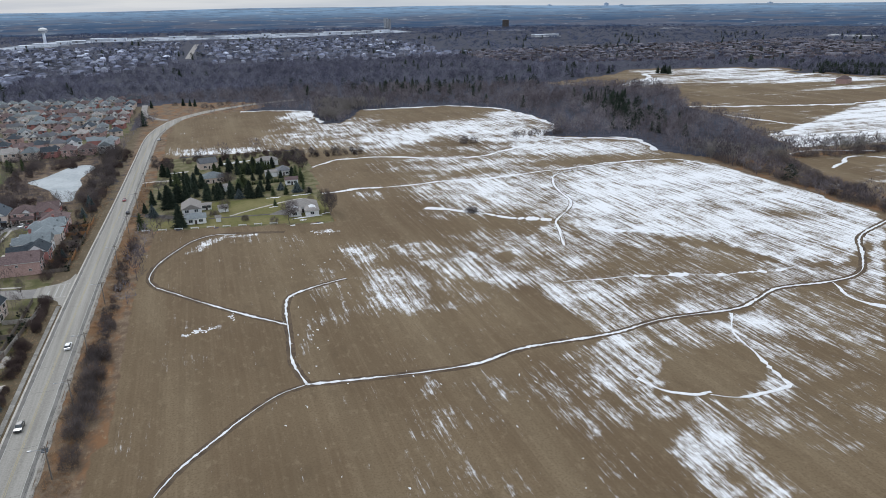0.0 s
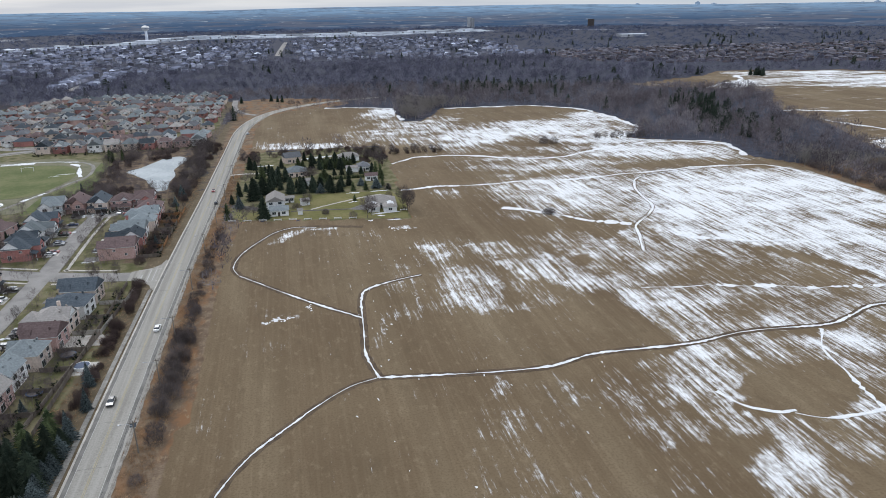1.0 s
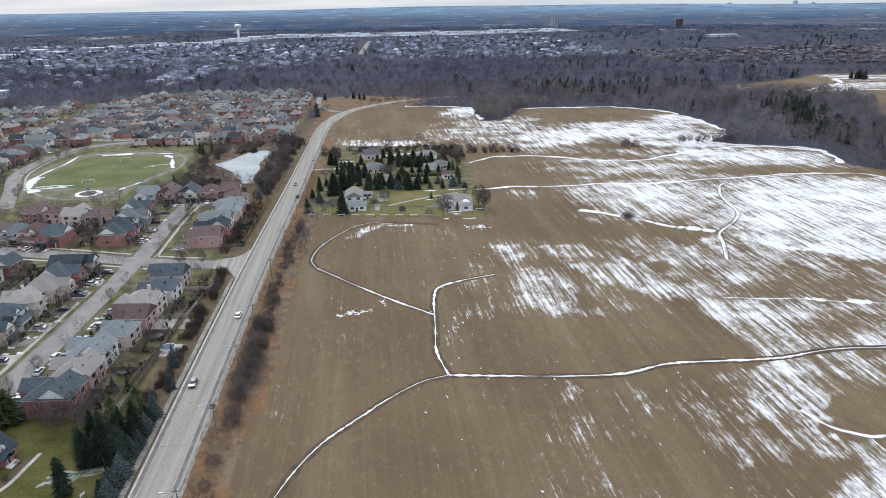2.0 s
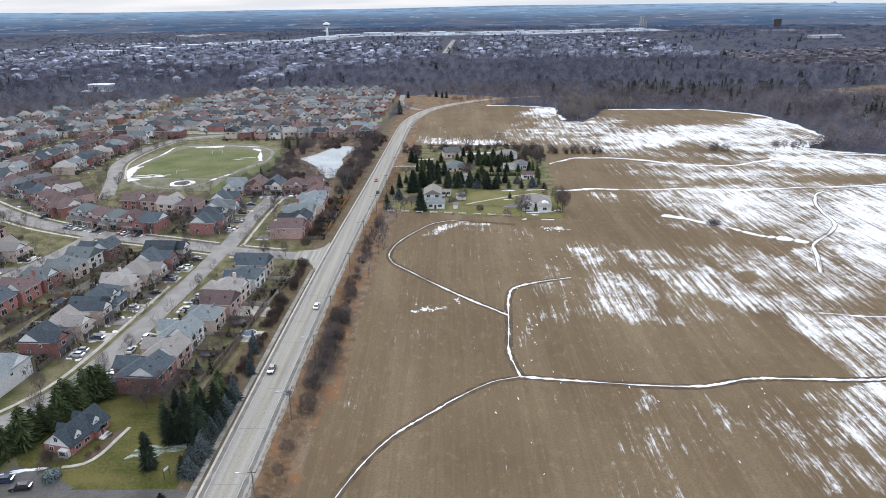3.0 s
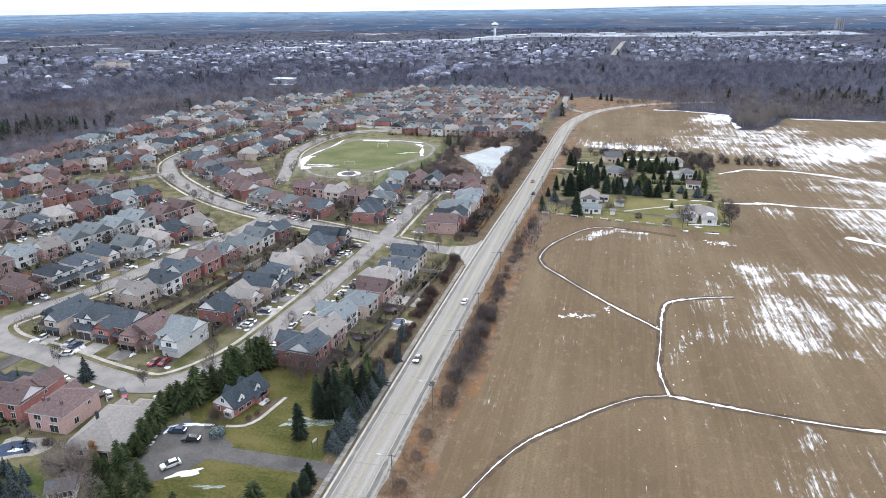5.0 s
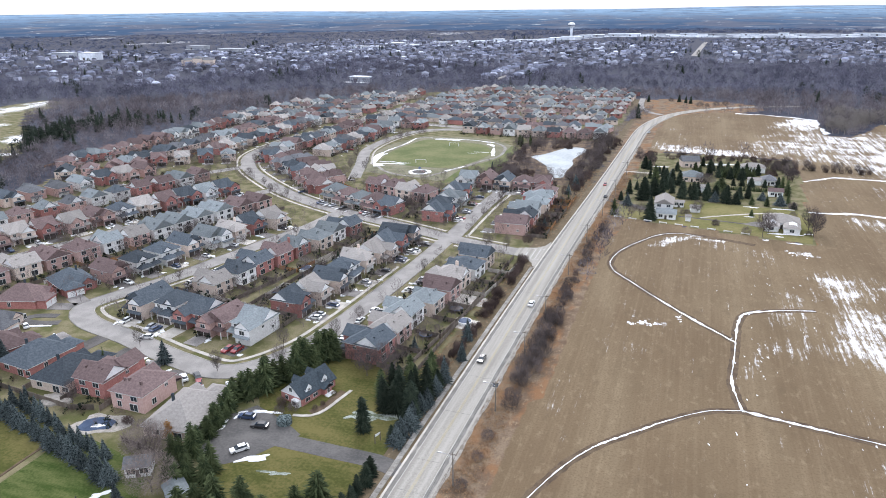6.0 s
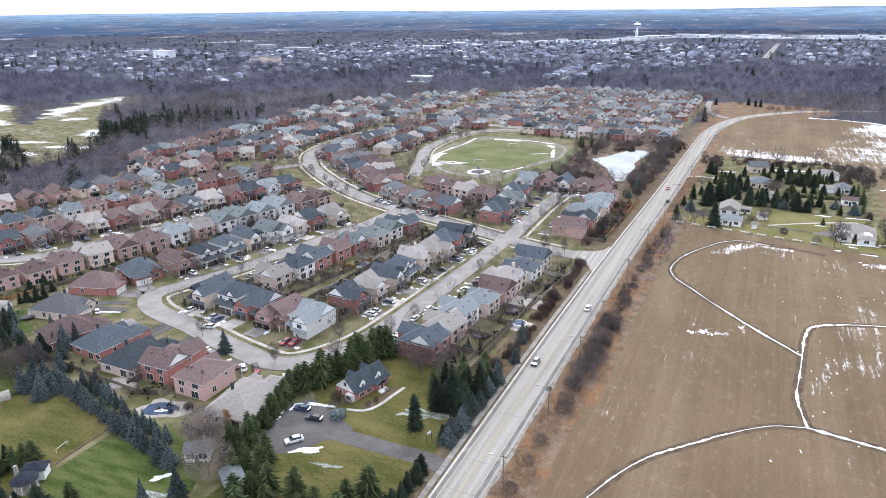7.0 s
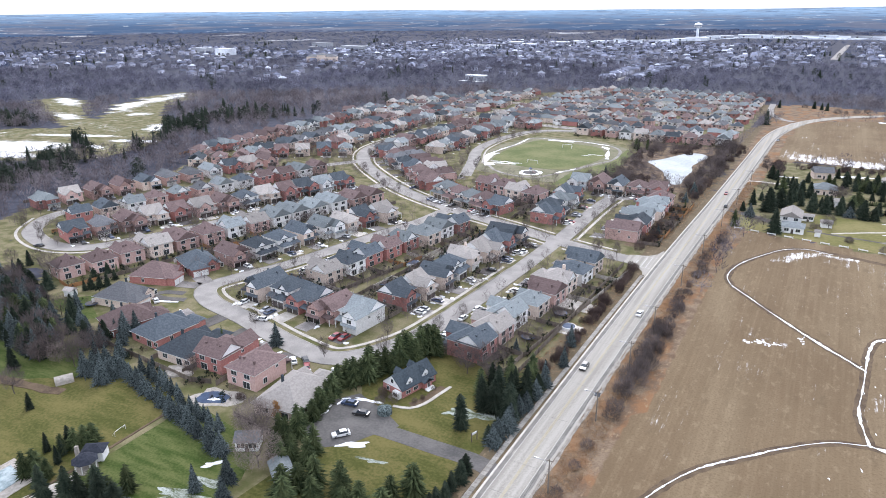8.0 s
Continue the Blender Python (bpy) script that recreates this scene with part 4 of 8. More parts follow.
# ---- park, pond and lawns ----
def build_park():
    ring = [(-110, 279), (-124, 277), (-140, 284), (-152, 297), (-162, 310), (-168, 337), (-166, 364), (-165, 402), (-156, 408), (-120, 407), (-100, 402), (-87, 385), (-83, 354), (-90, 334), (-96, 313), (-103, 296), (-110, 279)]
    thing("park_path", ribbon(ring, -1.1, 1.1, 0.0, 0.06, WORN_PAVING), label="pale ring path round the sports pitch", category="path", kind="structure")
    pitch = [tuple(q) for q in smooth([(-141, 306), (-156, 313), (-160, 322), (-163, 345), (-161, 380), (-157, 398), (-150, 400), (-120, 396), (-106, 391), (-98, 380), (-91, 359), (-93, 337), (-98, 318), (-106, 306), (-126, 304), (-141, 306)], 4.0)]
    thing("sports_pitch", slab(pitch[::-1], 0.0, 0.085, TURF), label="green turf football pitch with rounded corners", category="pitch", kind="structure")
    for a, b, l, r, k in ((3, 6, -2.8, 2.4, 6), (4, 8, -1.4, 0.9, 7), (8, 11, -1.2, 0.8, 9), (14, 16, -1.1, 0.9, 8)):
        thing("snow_drift", ribbon(ring[a:b], l, r, 0.0, 0.10 + 0.012 * (k - 5), SNOW, 0.7, k, 2.0, 0.36, None, 1.0), label="old snow along the park path", category="snow", kind="structure")
    thing("snow_drift", ribbon(ring[3:6], 1.0, 6.0, 0.0, 0.165, SNOW, 0.9, 14, 1.6, 0.4, None, 1.2), label="old snow at the pitch's edge", category="snow", kind="structure")
    thing("snow_drift", ribbon([(-104, 396), (-97, 386), (-92, 371), (-87, 352)], -1.8, 1.4, 0.0, 0.175, SNOW, 0.5, 15, 1.6, 0.3, None, 0.6), label="old snow piled at the pitch's curved end", category="snow", kind="structure")
    thing("snow_drift", ribbon([(-150, 403), (-140, 404), (-129, 404)], -3.0, 2.2, 0.0, 0.14, SNOW, 0.8, 16, 1.6, 0.3, None, 0.6), label="old snow beyond the far goal", category="snow", kind="structure")
    for k, (x, y, a, b) in enumerate(((-146, 307, 7, 1.6), (-140, 311, 5, 1.0), (-149, 312, 6, 1.2), (-99, 363, 5, 0.7), (-104, 358, 3, 0.5))):
        thing("snow_patch", blob(x, y, a, b, 0.02, 0.14, SNOW, 30 + k, 0.15, 22, 0.4), label="ragged patch of old snow on the pitch", category="snow", kind="structure")
    thing("park_meadow", slab([(-166, 282), (-100, 270), (-84, 290), (-80, 392), (-100, 410), (-120, 420), (-164, 415), (-176, 370), (-173, 320)], 0.0, 0.012, DULL_GRASS), label="thin winter grass round the pitch", category="lawn", kind="structure")
    thing("park_lawn", slab([(-96, 262), (-70, 300), (-76, 380), (-84, 395), (-82, 345), (-96, 305)], 0.0, 0.04, TURF), label="green park lawn beside the pitch", category="lawn", kind="structure")
    thing("play_area", blob(-119, 290, 7.4, 7.8, 0.0, 0.13, SNOW, 2, 0.3, 26, 0.05), label="round snow-covered play area", category="play area", kind="structure")
    thing("pond", slab([tuple(q) for q in smooth([(-33, 300), (-28, 302), (-29, 322), (-28, 341), (-31, 356), (-29, 372), (-26, 391), (-33, 402), (-42, 398), (-48, 384), (-54, 369), (-61, 359), (-55, 350), (-50, 341), (-45, 333), (-40, 317), (-33, 300)], 4.0)], 0.0, 0.06, ICE), label="small frozen storm pond white with ice", category="pond", kind="structure")
    thing("play_floor", blob(-119, 290, 5.2, 5.6, 0.1, 0.17, COURT, 5, 0.3, 22, 0.08), label="dark bare floor under the climbing frame", category="play area", kind="structure")
    frame_ = Shape(TRIM)
    for x in (-0.9, 0.9):
        frame_.tube([(x, 0, 0), (x, 0, 2.2)], 0.07)
    climb = thing("climbing_frame", None, pose(-119, 290, 0.1), label="small blue and white climbing frame on the play area", category="playground")
    part("tower", frame_.box(-0.9, -0.9, 1.2, 0.9, 0.9, 1.35), climb)
    part("roof", Shape(PAINTS["blue"]).ring([(1.5, 2.2), (0.1, 3.4)], 4), climb)
    part("slide", Shape(PAINTS["red"]).face([(0.9, -0.3, 1.3), (0.9, 0.3, 1.3), (3.2, 0.3, 0.2), (3.2, -0.3, 0.2)]).face([(0.9, -0.3, 1.2), (3.2, -0.3, 0.1), (3.2, 0.3, 0.1), (0.9, 0.3, 1.2)]), climb)
    for x, y, a in ((-128, 315, 8), (-126, 380, 188), (-100, -27, 100)):
        goal = thing("football_goal", None, pose(x, y, 0.05, 0, 0, a) @ Matrix.Scale(0.5 if y < 0 else 1.0, 4), label="white metal football goal frame on grass", category="goal")
        for gx in (-3.6, 3.6):
            part("post", Shape(TRIM).tube([(gx, 0, 0), (gx, 0, 2.44)], 0.1), goal)
            part("brace", Shape(TRIM).tube([(gx, 0, 2.4), (gx, 1.8, 0)], 0.07), goal)
        part("crossbar", Shape(TRIM).tube([(-3.6, 0, 2.44), (3.6, 0, 2.44)], 0.1), goal)
    thing("lawn", slab([(-200, -120), (-95, -120), (-97, -32), (-97, -8), (-120, -2), (-134, -10), (-150, -26), (-175, -35)], 0.0, 0.03, GREEN_LAWN), label="wide mown green back lawn", category="lawn", kind="structure")
    thing("lawn", slab([(-94.5, -120), (-62, -120), (-60, -26), (-66, -14), (-94.5, -8)], 0.0, 0.03, LUSH_LAWN), label="mown green lawn dusted with snow", category="lawn", kind="structure")
    thing("lawn", slab([(-58, -46), (-16, -46), (-17, 3.5), (-44, 3.5), (-54, -9)], 0.0, 0.03, GREEN_LAWN), label="mown green front lawn", category="lawn", kind="structure")
    thing("lawn", slab([(-17, 7.6), (-17, 46), (-44, 50), (-58, 40), (-61, 22), (-55, 14), (-47, 12.4), (-41, 7.8)], 0.0, 0.03, GREEN_LAWN), label="mown green front lawn round the gabled cottage", category="lawn", kind="structure")
    thing("lawn", slab([(13, 228), (100, 209), (104, 240), (99, 265), (47, 268), (44, 264), (44, 240), (29, 238), (14, 242)], 0.0, 0.03, OLIVE_LAWN), label="wide olive-yellow farm lawn", category="lawn", kind="structure")
    thing("lawn", slab([(-196, 15), (-183, 29), (-180, 21), (-166, 14), (-172, 9)], 0.0, 0.03, LUSH_LAWN), label="bright green back lawn of a bungalow", category="lawn", kind="structure")
    thing("lawn", slab([(-205, -40), (-165, -33), (-135, -15), (-150, -2), (-178, -6), (-200, -20)], 0.0, 0.035, LUSH_LAWN), label="lush green lawn behind a spruce row", category="lawn", kind="structure")
    thing("lot_drive", ribbon([(-11.2, 4), (-18, 5.5), (-30, 5.5), (-42, 5.5), (-50, 5)], -2.6, 2.6, 0.0, 0.06, COURT, 0.05), label="dark asphalt driveway curving to a parking court", category="driveway", kind="structure")
    thing("parking_court", slab([(-44, 2), (-40, 9), (-47, 13), (-58, 17), (-63, 10), (-60, -5), (-52, -8), (-47, -4)], 0.0, 0.05, COURT), label="dark asphalt parking court beside the cottage", category="parking", kind="structure")
    for x, y, a, b, t, k in ((-45.5, -3, 3.6, 1.2, 0.7, 1), (-54, 15, 3.5, 0.8, 0.2, 2), (-59.5, 12, 2, 1.0, 1.0, 4), (-70, -25, 2.2, 0.9, 0.8, 3), (-61, 6, 0.7, 2.4, 0.1, 6), (-144, 30.5, 2.6, 1.0, -0.5, 8), (-111, 28.5, 2.2, 1.1, 1.2, 9), (-106, 26.5, 2.6, 0.9, 1.3, 10)):
        thing("snow_patch", blob(x, y, a, b, 0.02, 0.16, SNOW, k, t, 18, 0.35), label="leftover patch of old snow", category="snow", kind="structure")


build_park()


def snow_dusting():
    """Grass still white between the blades where the trees shade it."""
    for x, y, a, b, turn, seed in ((-25.5, 22.5, 5.2, 2.4, 0.15, 3), (-31, 21.5, 2.4, 1.2, 0.5, 4), (-71, -42, 9.0, 2.6, 0.3, 5), (-68, -36, 6.0, 1.6, 0.35, 6), (-66, -30, 3.5, 1.2, 0.3, 7), (-38, -6, 3.0, 0.8, 0.2, 8)):
        thing("frosted_grass", blob(x, y, a, b, 0.02, 0.06, FROSTED, seed, turn, 26, 0.4), label="grass dusted with thin snow on the lawn", category="snow", kind="structure")


snow_dusting()


# ---- houses ----
def hip_roof(s, x0, y0, x1, y1, z, rise, over=0.5, slot=0, gable=False):
    x0, y0, x1, y1 = x0 - over, y0 - over, x1 + over, y1 + over
    w, d = x1 - x0, y1 - y0
    inset = 0.0 if gable else min(w, d) / 2
    if d >= w:
        a, b = ((x0 + x1) / 2, y0 + inset, z + rise), ((x0 + x1) / 2, y1 - inset, z + rise)
        c = [(x0, y0, z), (x1, y0, z), (x1, y1, z), (x0, y1, z)]
        faces = [[c[0], c[1], a], [c[1], c[2], b, a], [c[2], c[3], b], [c[3], c[0], a, b]]
    else:
        a, b = (x0 + inset, (y0 + y1) / 2, z + rise), (x1 - inset, (y0 + y1) / 2, z + rise)
        c = [(x0, y0, z), (x1, y0, z), (x1, y1, z), (x0, y1, z)]
        faces = [[c[0], c[1], b, a], [c[1], c[2], b], [c[2], c[3], a, b], [c[3], c[0], a]]
    for f in faces:
        s.face(f, slot)
    s.face(c[::-1], slot)
    return s


def front_gable(s, x0, x1, y_front, y_back, z, rise, over=0.35, slot=0):
    """A gabled roof running front to back."""
    m = (x0 + x1) / 2
    a, b = (x0 - over, y_front - over, z), (x1 + over, y_front - over, z)
    c, d = (x1 + over, y_back, z), (x0 - over, y_back, z)
    e, f = (m, y_front - over, z + rise), (m, y_back, z + rise)
    s.face([a, e, f, d], slot).face([b, c, f, e], slot)
    return s.face([(x0 - over, y_front - over, z), (x0 - over, y_back, z), (x1 + over, y_back, z), (x1 + over, y_front - over, z)], slot)


def window_shape(w, h):
    s = Shape(TRIM, GLASS)
    s.box(-w / 2 - 0.1, -0.09, -h / 2 - 0.1, w / 2 + 0.1, 0.05, h / 2 + 0.1, 0)
    for a, b in ((-w / 2, -0.04), (0.04, w / 2)):
        s.face([(a, -0.1, -h / 2), (b, -0.1, -h / 2), (b, -0.1, h / 2), (a, -0.1, h / 2)], 1)
    return s


WINDOW_MESHES = {"wide": window_shape(1.8, 1.3).mesh("window"), "tall": window_shape(1.1, 1.6).mesh("window"), "small": window_shape(0.8, 0.8).mesh("window"), "patio": window_shape(2.2, 2.0).mesh("window")}


def garage_door_shape(material):
    s = Shape(material, TRIM)
    s.box(-1.3, -0.06, 0, 1.3, 0.05, 2.2, 0)
    for z in (0.55, 1.1, 1.65):
        s.box(-1.28, -0.08, z - 0.02, 1.28, -0.055, z + 0.02, 0)
    s.box(-1.42, -0.07, 0, -1.3, 0.05, 2.32, 1).box(1.3, -0.07, 0, 1.42, 0.05, 2.32, 1).box(-1.42, -0.07, 2.2, 1.42, 0.05, 2.32, 1)
    return s


GARAGE_MESHES = [garage_door_shape(m).mesh("garage_door") for m in (DARK_DOOR, TRIM, FENCE)]
DOOR_MESH = Shape(DARK_DOOR, TRIM).box(-0.5, -0.07, 0, 0.5, 0.05, 2.1, 0).box(-0.62, -0.05, 0, -0.5, 0.05, 2.2, 1).box(0.5, -0.05, 0, 0.62, 0.05, 2.2, 1).mesh("front_door")


def two_storey(wall, roof, form, label, full=True):
    """A detached suburban house, its front towards -y, with a garage wing; form 0: wide front gable, 1: hipped wing, 2: low garage, 3: twin gables."""
    house = thing("house", None, label=label, category="house", group="houses of the estate")
    w, d, h = 9.6, 11.5, 5.3
    x0, x1, y0, y1 = -w / 2, w / 2, -d / 2 + 1.5, d / 2
    gx0, gx1, gy = x0, x0 + 5.8, y0 - 2.6
    body = Shape(wall).box(x0, y0, -0.1, x1, y1, h)
    wing_top = 3.0 if form == 2 else h - 0.05
    body.box(gx0 + 0.02, gy, -0.1, gx1, y0 + 0.5, wing_top)
    top = Shape(roof)
    hip_roof(top, x0, y0, x1, y1, h, 3.3, 0.45, 0, form == 3)
    if form == 3:
        for fy, s in ((y0 - 0.01, 1), (y1 + 0.01, -1)):
            part("gable_end", Shape(SIDING).face([(s * x0, fy, h - 0.05), (s * x1, fy, h - 0.05), (0, fy, h + 2.95)]), house, "white siding gable end")
    for vx, vy in ((x0 + 2.2, y1 - 2.6), (x0 + 3.4, y1 - 2.8), (x1 - 2.4, y1 - 2.4)):
        top.box(vx, vy, h + 1.2, vx + 0.45, vy + 0.45, h + 2.5)
    pale = 0 if wall in (BRICKS[2], BRICKS[3]) or form == 2 else 1
    gables = Shape(SIDING, wall)
    rise = 2.5
    if form in (0, 3):
        front_gable(top, gx0, gx1, gy, y0 + 3.6, h + 0.02, rise)
        gables.face([(gx0, gy - 0.02, h - 0.05), (gx1, gy - 0.02, h - 0.05), ((gx0 + gx1) / 2, gy - 0.02, h + rise - 0.25)], pale)
    elif form == 1:
        hip_roof(top, gx0, gy, gx1, y0 + 2.6, h + 0.02, 2.6, 0.4)
    else:
        hip_roof(top, gx0, gy, gx1, y0 + 1.2, 3.02, 1.1, 0.4)
    if form == 0 and wall is BRICKS[3]:
        gables.box(gx0 + 0.05, gy - 0.05, 2.75, gx1 - 0.05, gy + 0.1, h - 0.06)
    if form != 2:
        top.face([(gx0 - 0.2, gy - 1.0, 2.55), (gx1 + 0.2, gy - 1.0, 2.55), (gx1 + 0.2, gy + 0.05, 3.1), (gx0 - 0.2, gy + 0.05, 3.1)])
        top.face([(gx0 - 0.2, gy + 0.05, 2.5), (gx1 + 0.2, gy + 0.05, 2.5), (gx1 + 0.2, gy - 1.0, 2.5), (gx0 - 0.2, gy - 1.0, 2.5)])
    if form == 3:
        front_gable(top, gx1 + 0.5, x1 - 0.2, y0 - 0.4, y0 + 2.6, h + 0.03, 2.0)
        gables.face([(gx1 + 0.5, y0 - 0.42, h), (x1 - 0.2, y0 - 0.42, h), ((gx1 + 0.3 + x1) / 2, y0 - 0.42, h + 1.8)], 1 - pale)
        body.box(gx1 + 0.5, y0 - 0.4, -0.1, x1 - 0.2, y0 + 0.2, h)
    if form == 0:
        ya, yb = y1 - 7.4, y1 + 0.42
        ym = (ya + yb) / 2
        for pts in ([(x0 - 0.4, ya, h + 0.02), (x1 + 0.4, ya, h + 0.02), (x1 + 0.4, ym, h + 3.15), (x0 - 0.4, ym, h + 3.15)], [(x1 + 0.4, yb, h + 0.02), (x0 - 0.4, yb, h + 0.02), (x0 - 0.4, ym, h + 3.15), (x1 + 0.4, ym, h + 3.15)]):
            top.face(pts)
        for gx in (x0 - 0.06, x1 + 0.06):
            part("side_gable", Shape(SIDING).face([(gx, ya + 0.3, h - 0.05), (gx, yb - 0.3, h - 0.05), (gx, ym, h + 2.95)]), house, "white siding gable")
    if form == 1:
        front_gable(top, -3.4, 3.0, y1 + 0.75, y0 + 5.0, h + 0.02, 3.0, 0.35)
        part("rear_gable", Shape(SIDING).face([(3.1, y1 + 0.06, h - 0.05), (-3.5, y1 + 0.06, h - 0.05), (-0.2, y1 + 0.06, h + 2.9)]), house)
    if form == 2:
        front_gable(top, x0 + 1.0, x0 + 5.0, y0 - 0.1, y0 + 3.2, h + 0.03, 2.2)
        gables.face([(x0 + 1.0, y0 - 0.12, h), (x0 + 5.0, y0 - 0.12, h), (x0 + 3.0, y0 - 0.12, h + 2.0)])
    part("wall", body, house)
    part("roof", top, house, "shingled roof")
    eave = Shape(TRIM)
    o, t = 0.42, 0.18
    if not full:
        eave = gables
    eave.box(x0 - o, y0 - o, h - t, x1 + o, y0 - o + 0.1, h - 0.01).box(x0 - o, y1 + o - 0.1, h - t, x1 + o, y1 + o, h - 0.01)
    eave.box(x0 - o, y0 - o + 0.1, h - t, x0 - o + 0.1, y1 + o - 0.1, h - 0.01).box(x1 + o - 0.1, y0 - o + 0.1, h - t, x1 + o, y1 + o - 0.1, h - 0.01)
    if gables.faces:
        part("gable", gables, house, "pale siding gable")
    if full:
        part("gutter", eave, house, "white eaves gutter")
        part("porch_roof", Shape(roof).face([(gx1, y0 - 2.2, 2.9), (x1 + 0.2, y0 - 2.2, 2.9), (x1 + 0.2, y0 + 0.1, 3.7), (gx1, y0 + 0.1, 3.7)]).face([(gx1, y0 + 0.1, 2.8), (x1 + 0.2, y0 + 0.1, 2.8), (x1 + 0.2, y0 - 2.2, 2.8), (gx1, y0 - 2.2, 2.8)]).face([(gx1, y0 - 2.2, 2.8), (x1 + 0.2, y0 - 2.2, 2.8), (x1 + 0.2, y0 - 2.2, 2.9), (gx1, y0 - 2.2, 2.9)]), house)
    for k, gx in enumerate((gx0 + 1.5, gx1 - 1.5)):
        part("garage_door", GARAGE_MESHES[(form + (wall is BRICKS[3])) % 3], house, at=pose(gx, gy, 0))
    back, side = pose(0, 0, 0, 0, 0, 180), pose(0, 0, 0, 0, 0, 90)
    spots = [("wide", pose((gx0 + gx1) / 2, gy if form != 2 else y0, 4.0)), ("tall", pose(3.0, y0 - (0.4 if form == 3 else 0), 4.0)),
             ("wide", pose(-2.2, y1, 4.0) @ back), ("wide", pose(2.2, y1, 4.0) @ back)]
    if full:
        spots.append(("patio", pose(1.8, y1, 1.3) @ back))
        part("porch_post", Shape(TRIM).box(x1 - 0.25, y0 - 2.1, 0, x1 - 0.05, y0 - 1.9, 2.85), house)
        part("front_door", DOOR_MESH, house, at=pose(gx1 + 1.4, y0, 0.15))
        if form == 1:
            part("chimney", Shape(wall).box(x1 - 1.6, y0 + 5, h + 0.3, x1 - 0.9, y0 + 5.9, h + 3.4), house)
        spots += [("tall", pose(-2.4, y1, 1.7) @ back), ("small", pose(x1, y0 + 3, 4.1) @ side), ("tall", pose(x1, y0 + 7, 1.9) @ side), ("small", pose(x0, y0 + 3, 4.1) @ side.inverted()), ("small", pose(x0, y0 + 7, 2.2) @ side.inverted())]
    for key, m in spots:
        part("window", WINDOW_MESHES[key], house, at=m)
    return house


def bungalow(wall, roof, label, w=17.0, d=13.0, h=3.2, rise=4.4):
    house = thing("house", None, label=label, category="house", group="houses of the estate")
    body = Shape(wall).box(-w / 2, -d / 2, -0.1, w / 2, d / 2, h).box(-w / 2 + 0.5, -d / 2 - 3.5, -0.1, -w / 2 + 7, -d / 2 + 0.3, h - 0.02)
    top = hip_roof(Shape(roof), -w / 2, -d / 2, w / 2, d / 2, h, rise)
    hip_roof(top, -w / 2 + 0.5, -d / 2 - 3.5, -w / 2 + 7, -d / 2 + 3, h + 0.02, 2.0)
    front_gable(top, 1.0, 5.5, -d / 2 - 0.6, -d / 2 + 4, h + 0.03, 1.9)
    part("wall", body, house)
    part("roof", top, house, "broad hipped shingle roof")
    part("gable", Shape(wall, TRIM).face([(1.0, -d / 2 - 0.62, h - 0.1), (5.5, -d / 2 - 0.62, h - 0.1), (3.25, -d / 2 - 0.62, h + 1.7)]).box(1.0, -d / 2 - 0.6, -0.1, 5.5, -d / 2 + 0.1, h - 0.1), house)
    o = 0.52
    part("gutter", Shape(TRIM).box(-w / 2 - o, -d / 2 - o, h - 0.16, w / 2 + o, -d / 2 - o + 0.1, h - 0.01).box(-w / 2 - o, d / 2 + o - 0.1, h - 0.16, w / 2 + o, d / 2 + o, h - 0.01).box(-w / 2 - o, -d / 2 - o + 0.1, h - 0.16, -w / 2 - o + 0.1, d / 2 + o - 0.1, h - 0.01).box(w / 2 + o - 0.1, -d / 2 - o + 0.1, h - 0.16, w / 2 + o, d / 2 + o - 0.1, h - 0.01), house)
    for gx in (-w / 2 + 2.2, -w / 2 + 5.3):
        part("garage_door", GARAGE_MESHES[1], house, at=pose(gx, -d / 2 - 3.5, 0))
    part("front_door", DOOR_MESH, house, at=pose(0, -d / 2, 0.1))
    part("chimney", Shape(DARK_SLATE).box(w / 2 - 4, 0.5, h + 1, w / 2 - 3.4, 1.1, h + rise + 0.2), house)
    back, side = pose(0, 0, 0, 0, 0, 180), pose(0, 0, 0, 0, 0, 90)
    for key, m in (("wide", pose(3.25, -d / 2 - 0.62, 1.7)), ("tall", pose(7.2, -d / 2, 1.7)), ("patio", pose(-3, d / 2, 1.3) @ back), ("wide", pose(3, d / 2, 1.8) @ back), ("wide", pose(-6.5, d / 2, 1.8) @ back),
                   ("tall", pose(w / 2, 0, 1.7) @ side), ("tall", pose(w / 2, 3.5, 1.7) @ side), ("tall", pose(-w / 2, 2, 1.7) @ side.inverted())):
        part("window", WINDOW_MESHES[key], house, at=m)
    return house


NAMES_WALL = ("red brick", "brown brick", "buff brick", "grey siding", "pink brick")
NAMES_ROOF = ("slate-blue", "brown", "tan-grey", "teal-grey", "charcoal")
KINDS = [(0, 0, 0), (2, 2, 1), (3, 3, 0), (1, 1, 3), (3, 0, 2), (0, 3, 1), (2, 0, 3), (4, 1, 2), (2, 2, 0), (3, 3, 3), (1, 4, 1), (0, 1, 0), (2, 3, 2), (4, 2, 0)]
MASTERS = {}


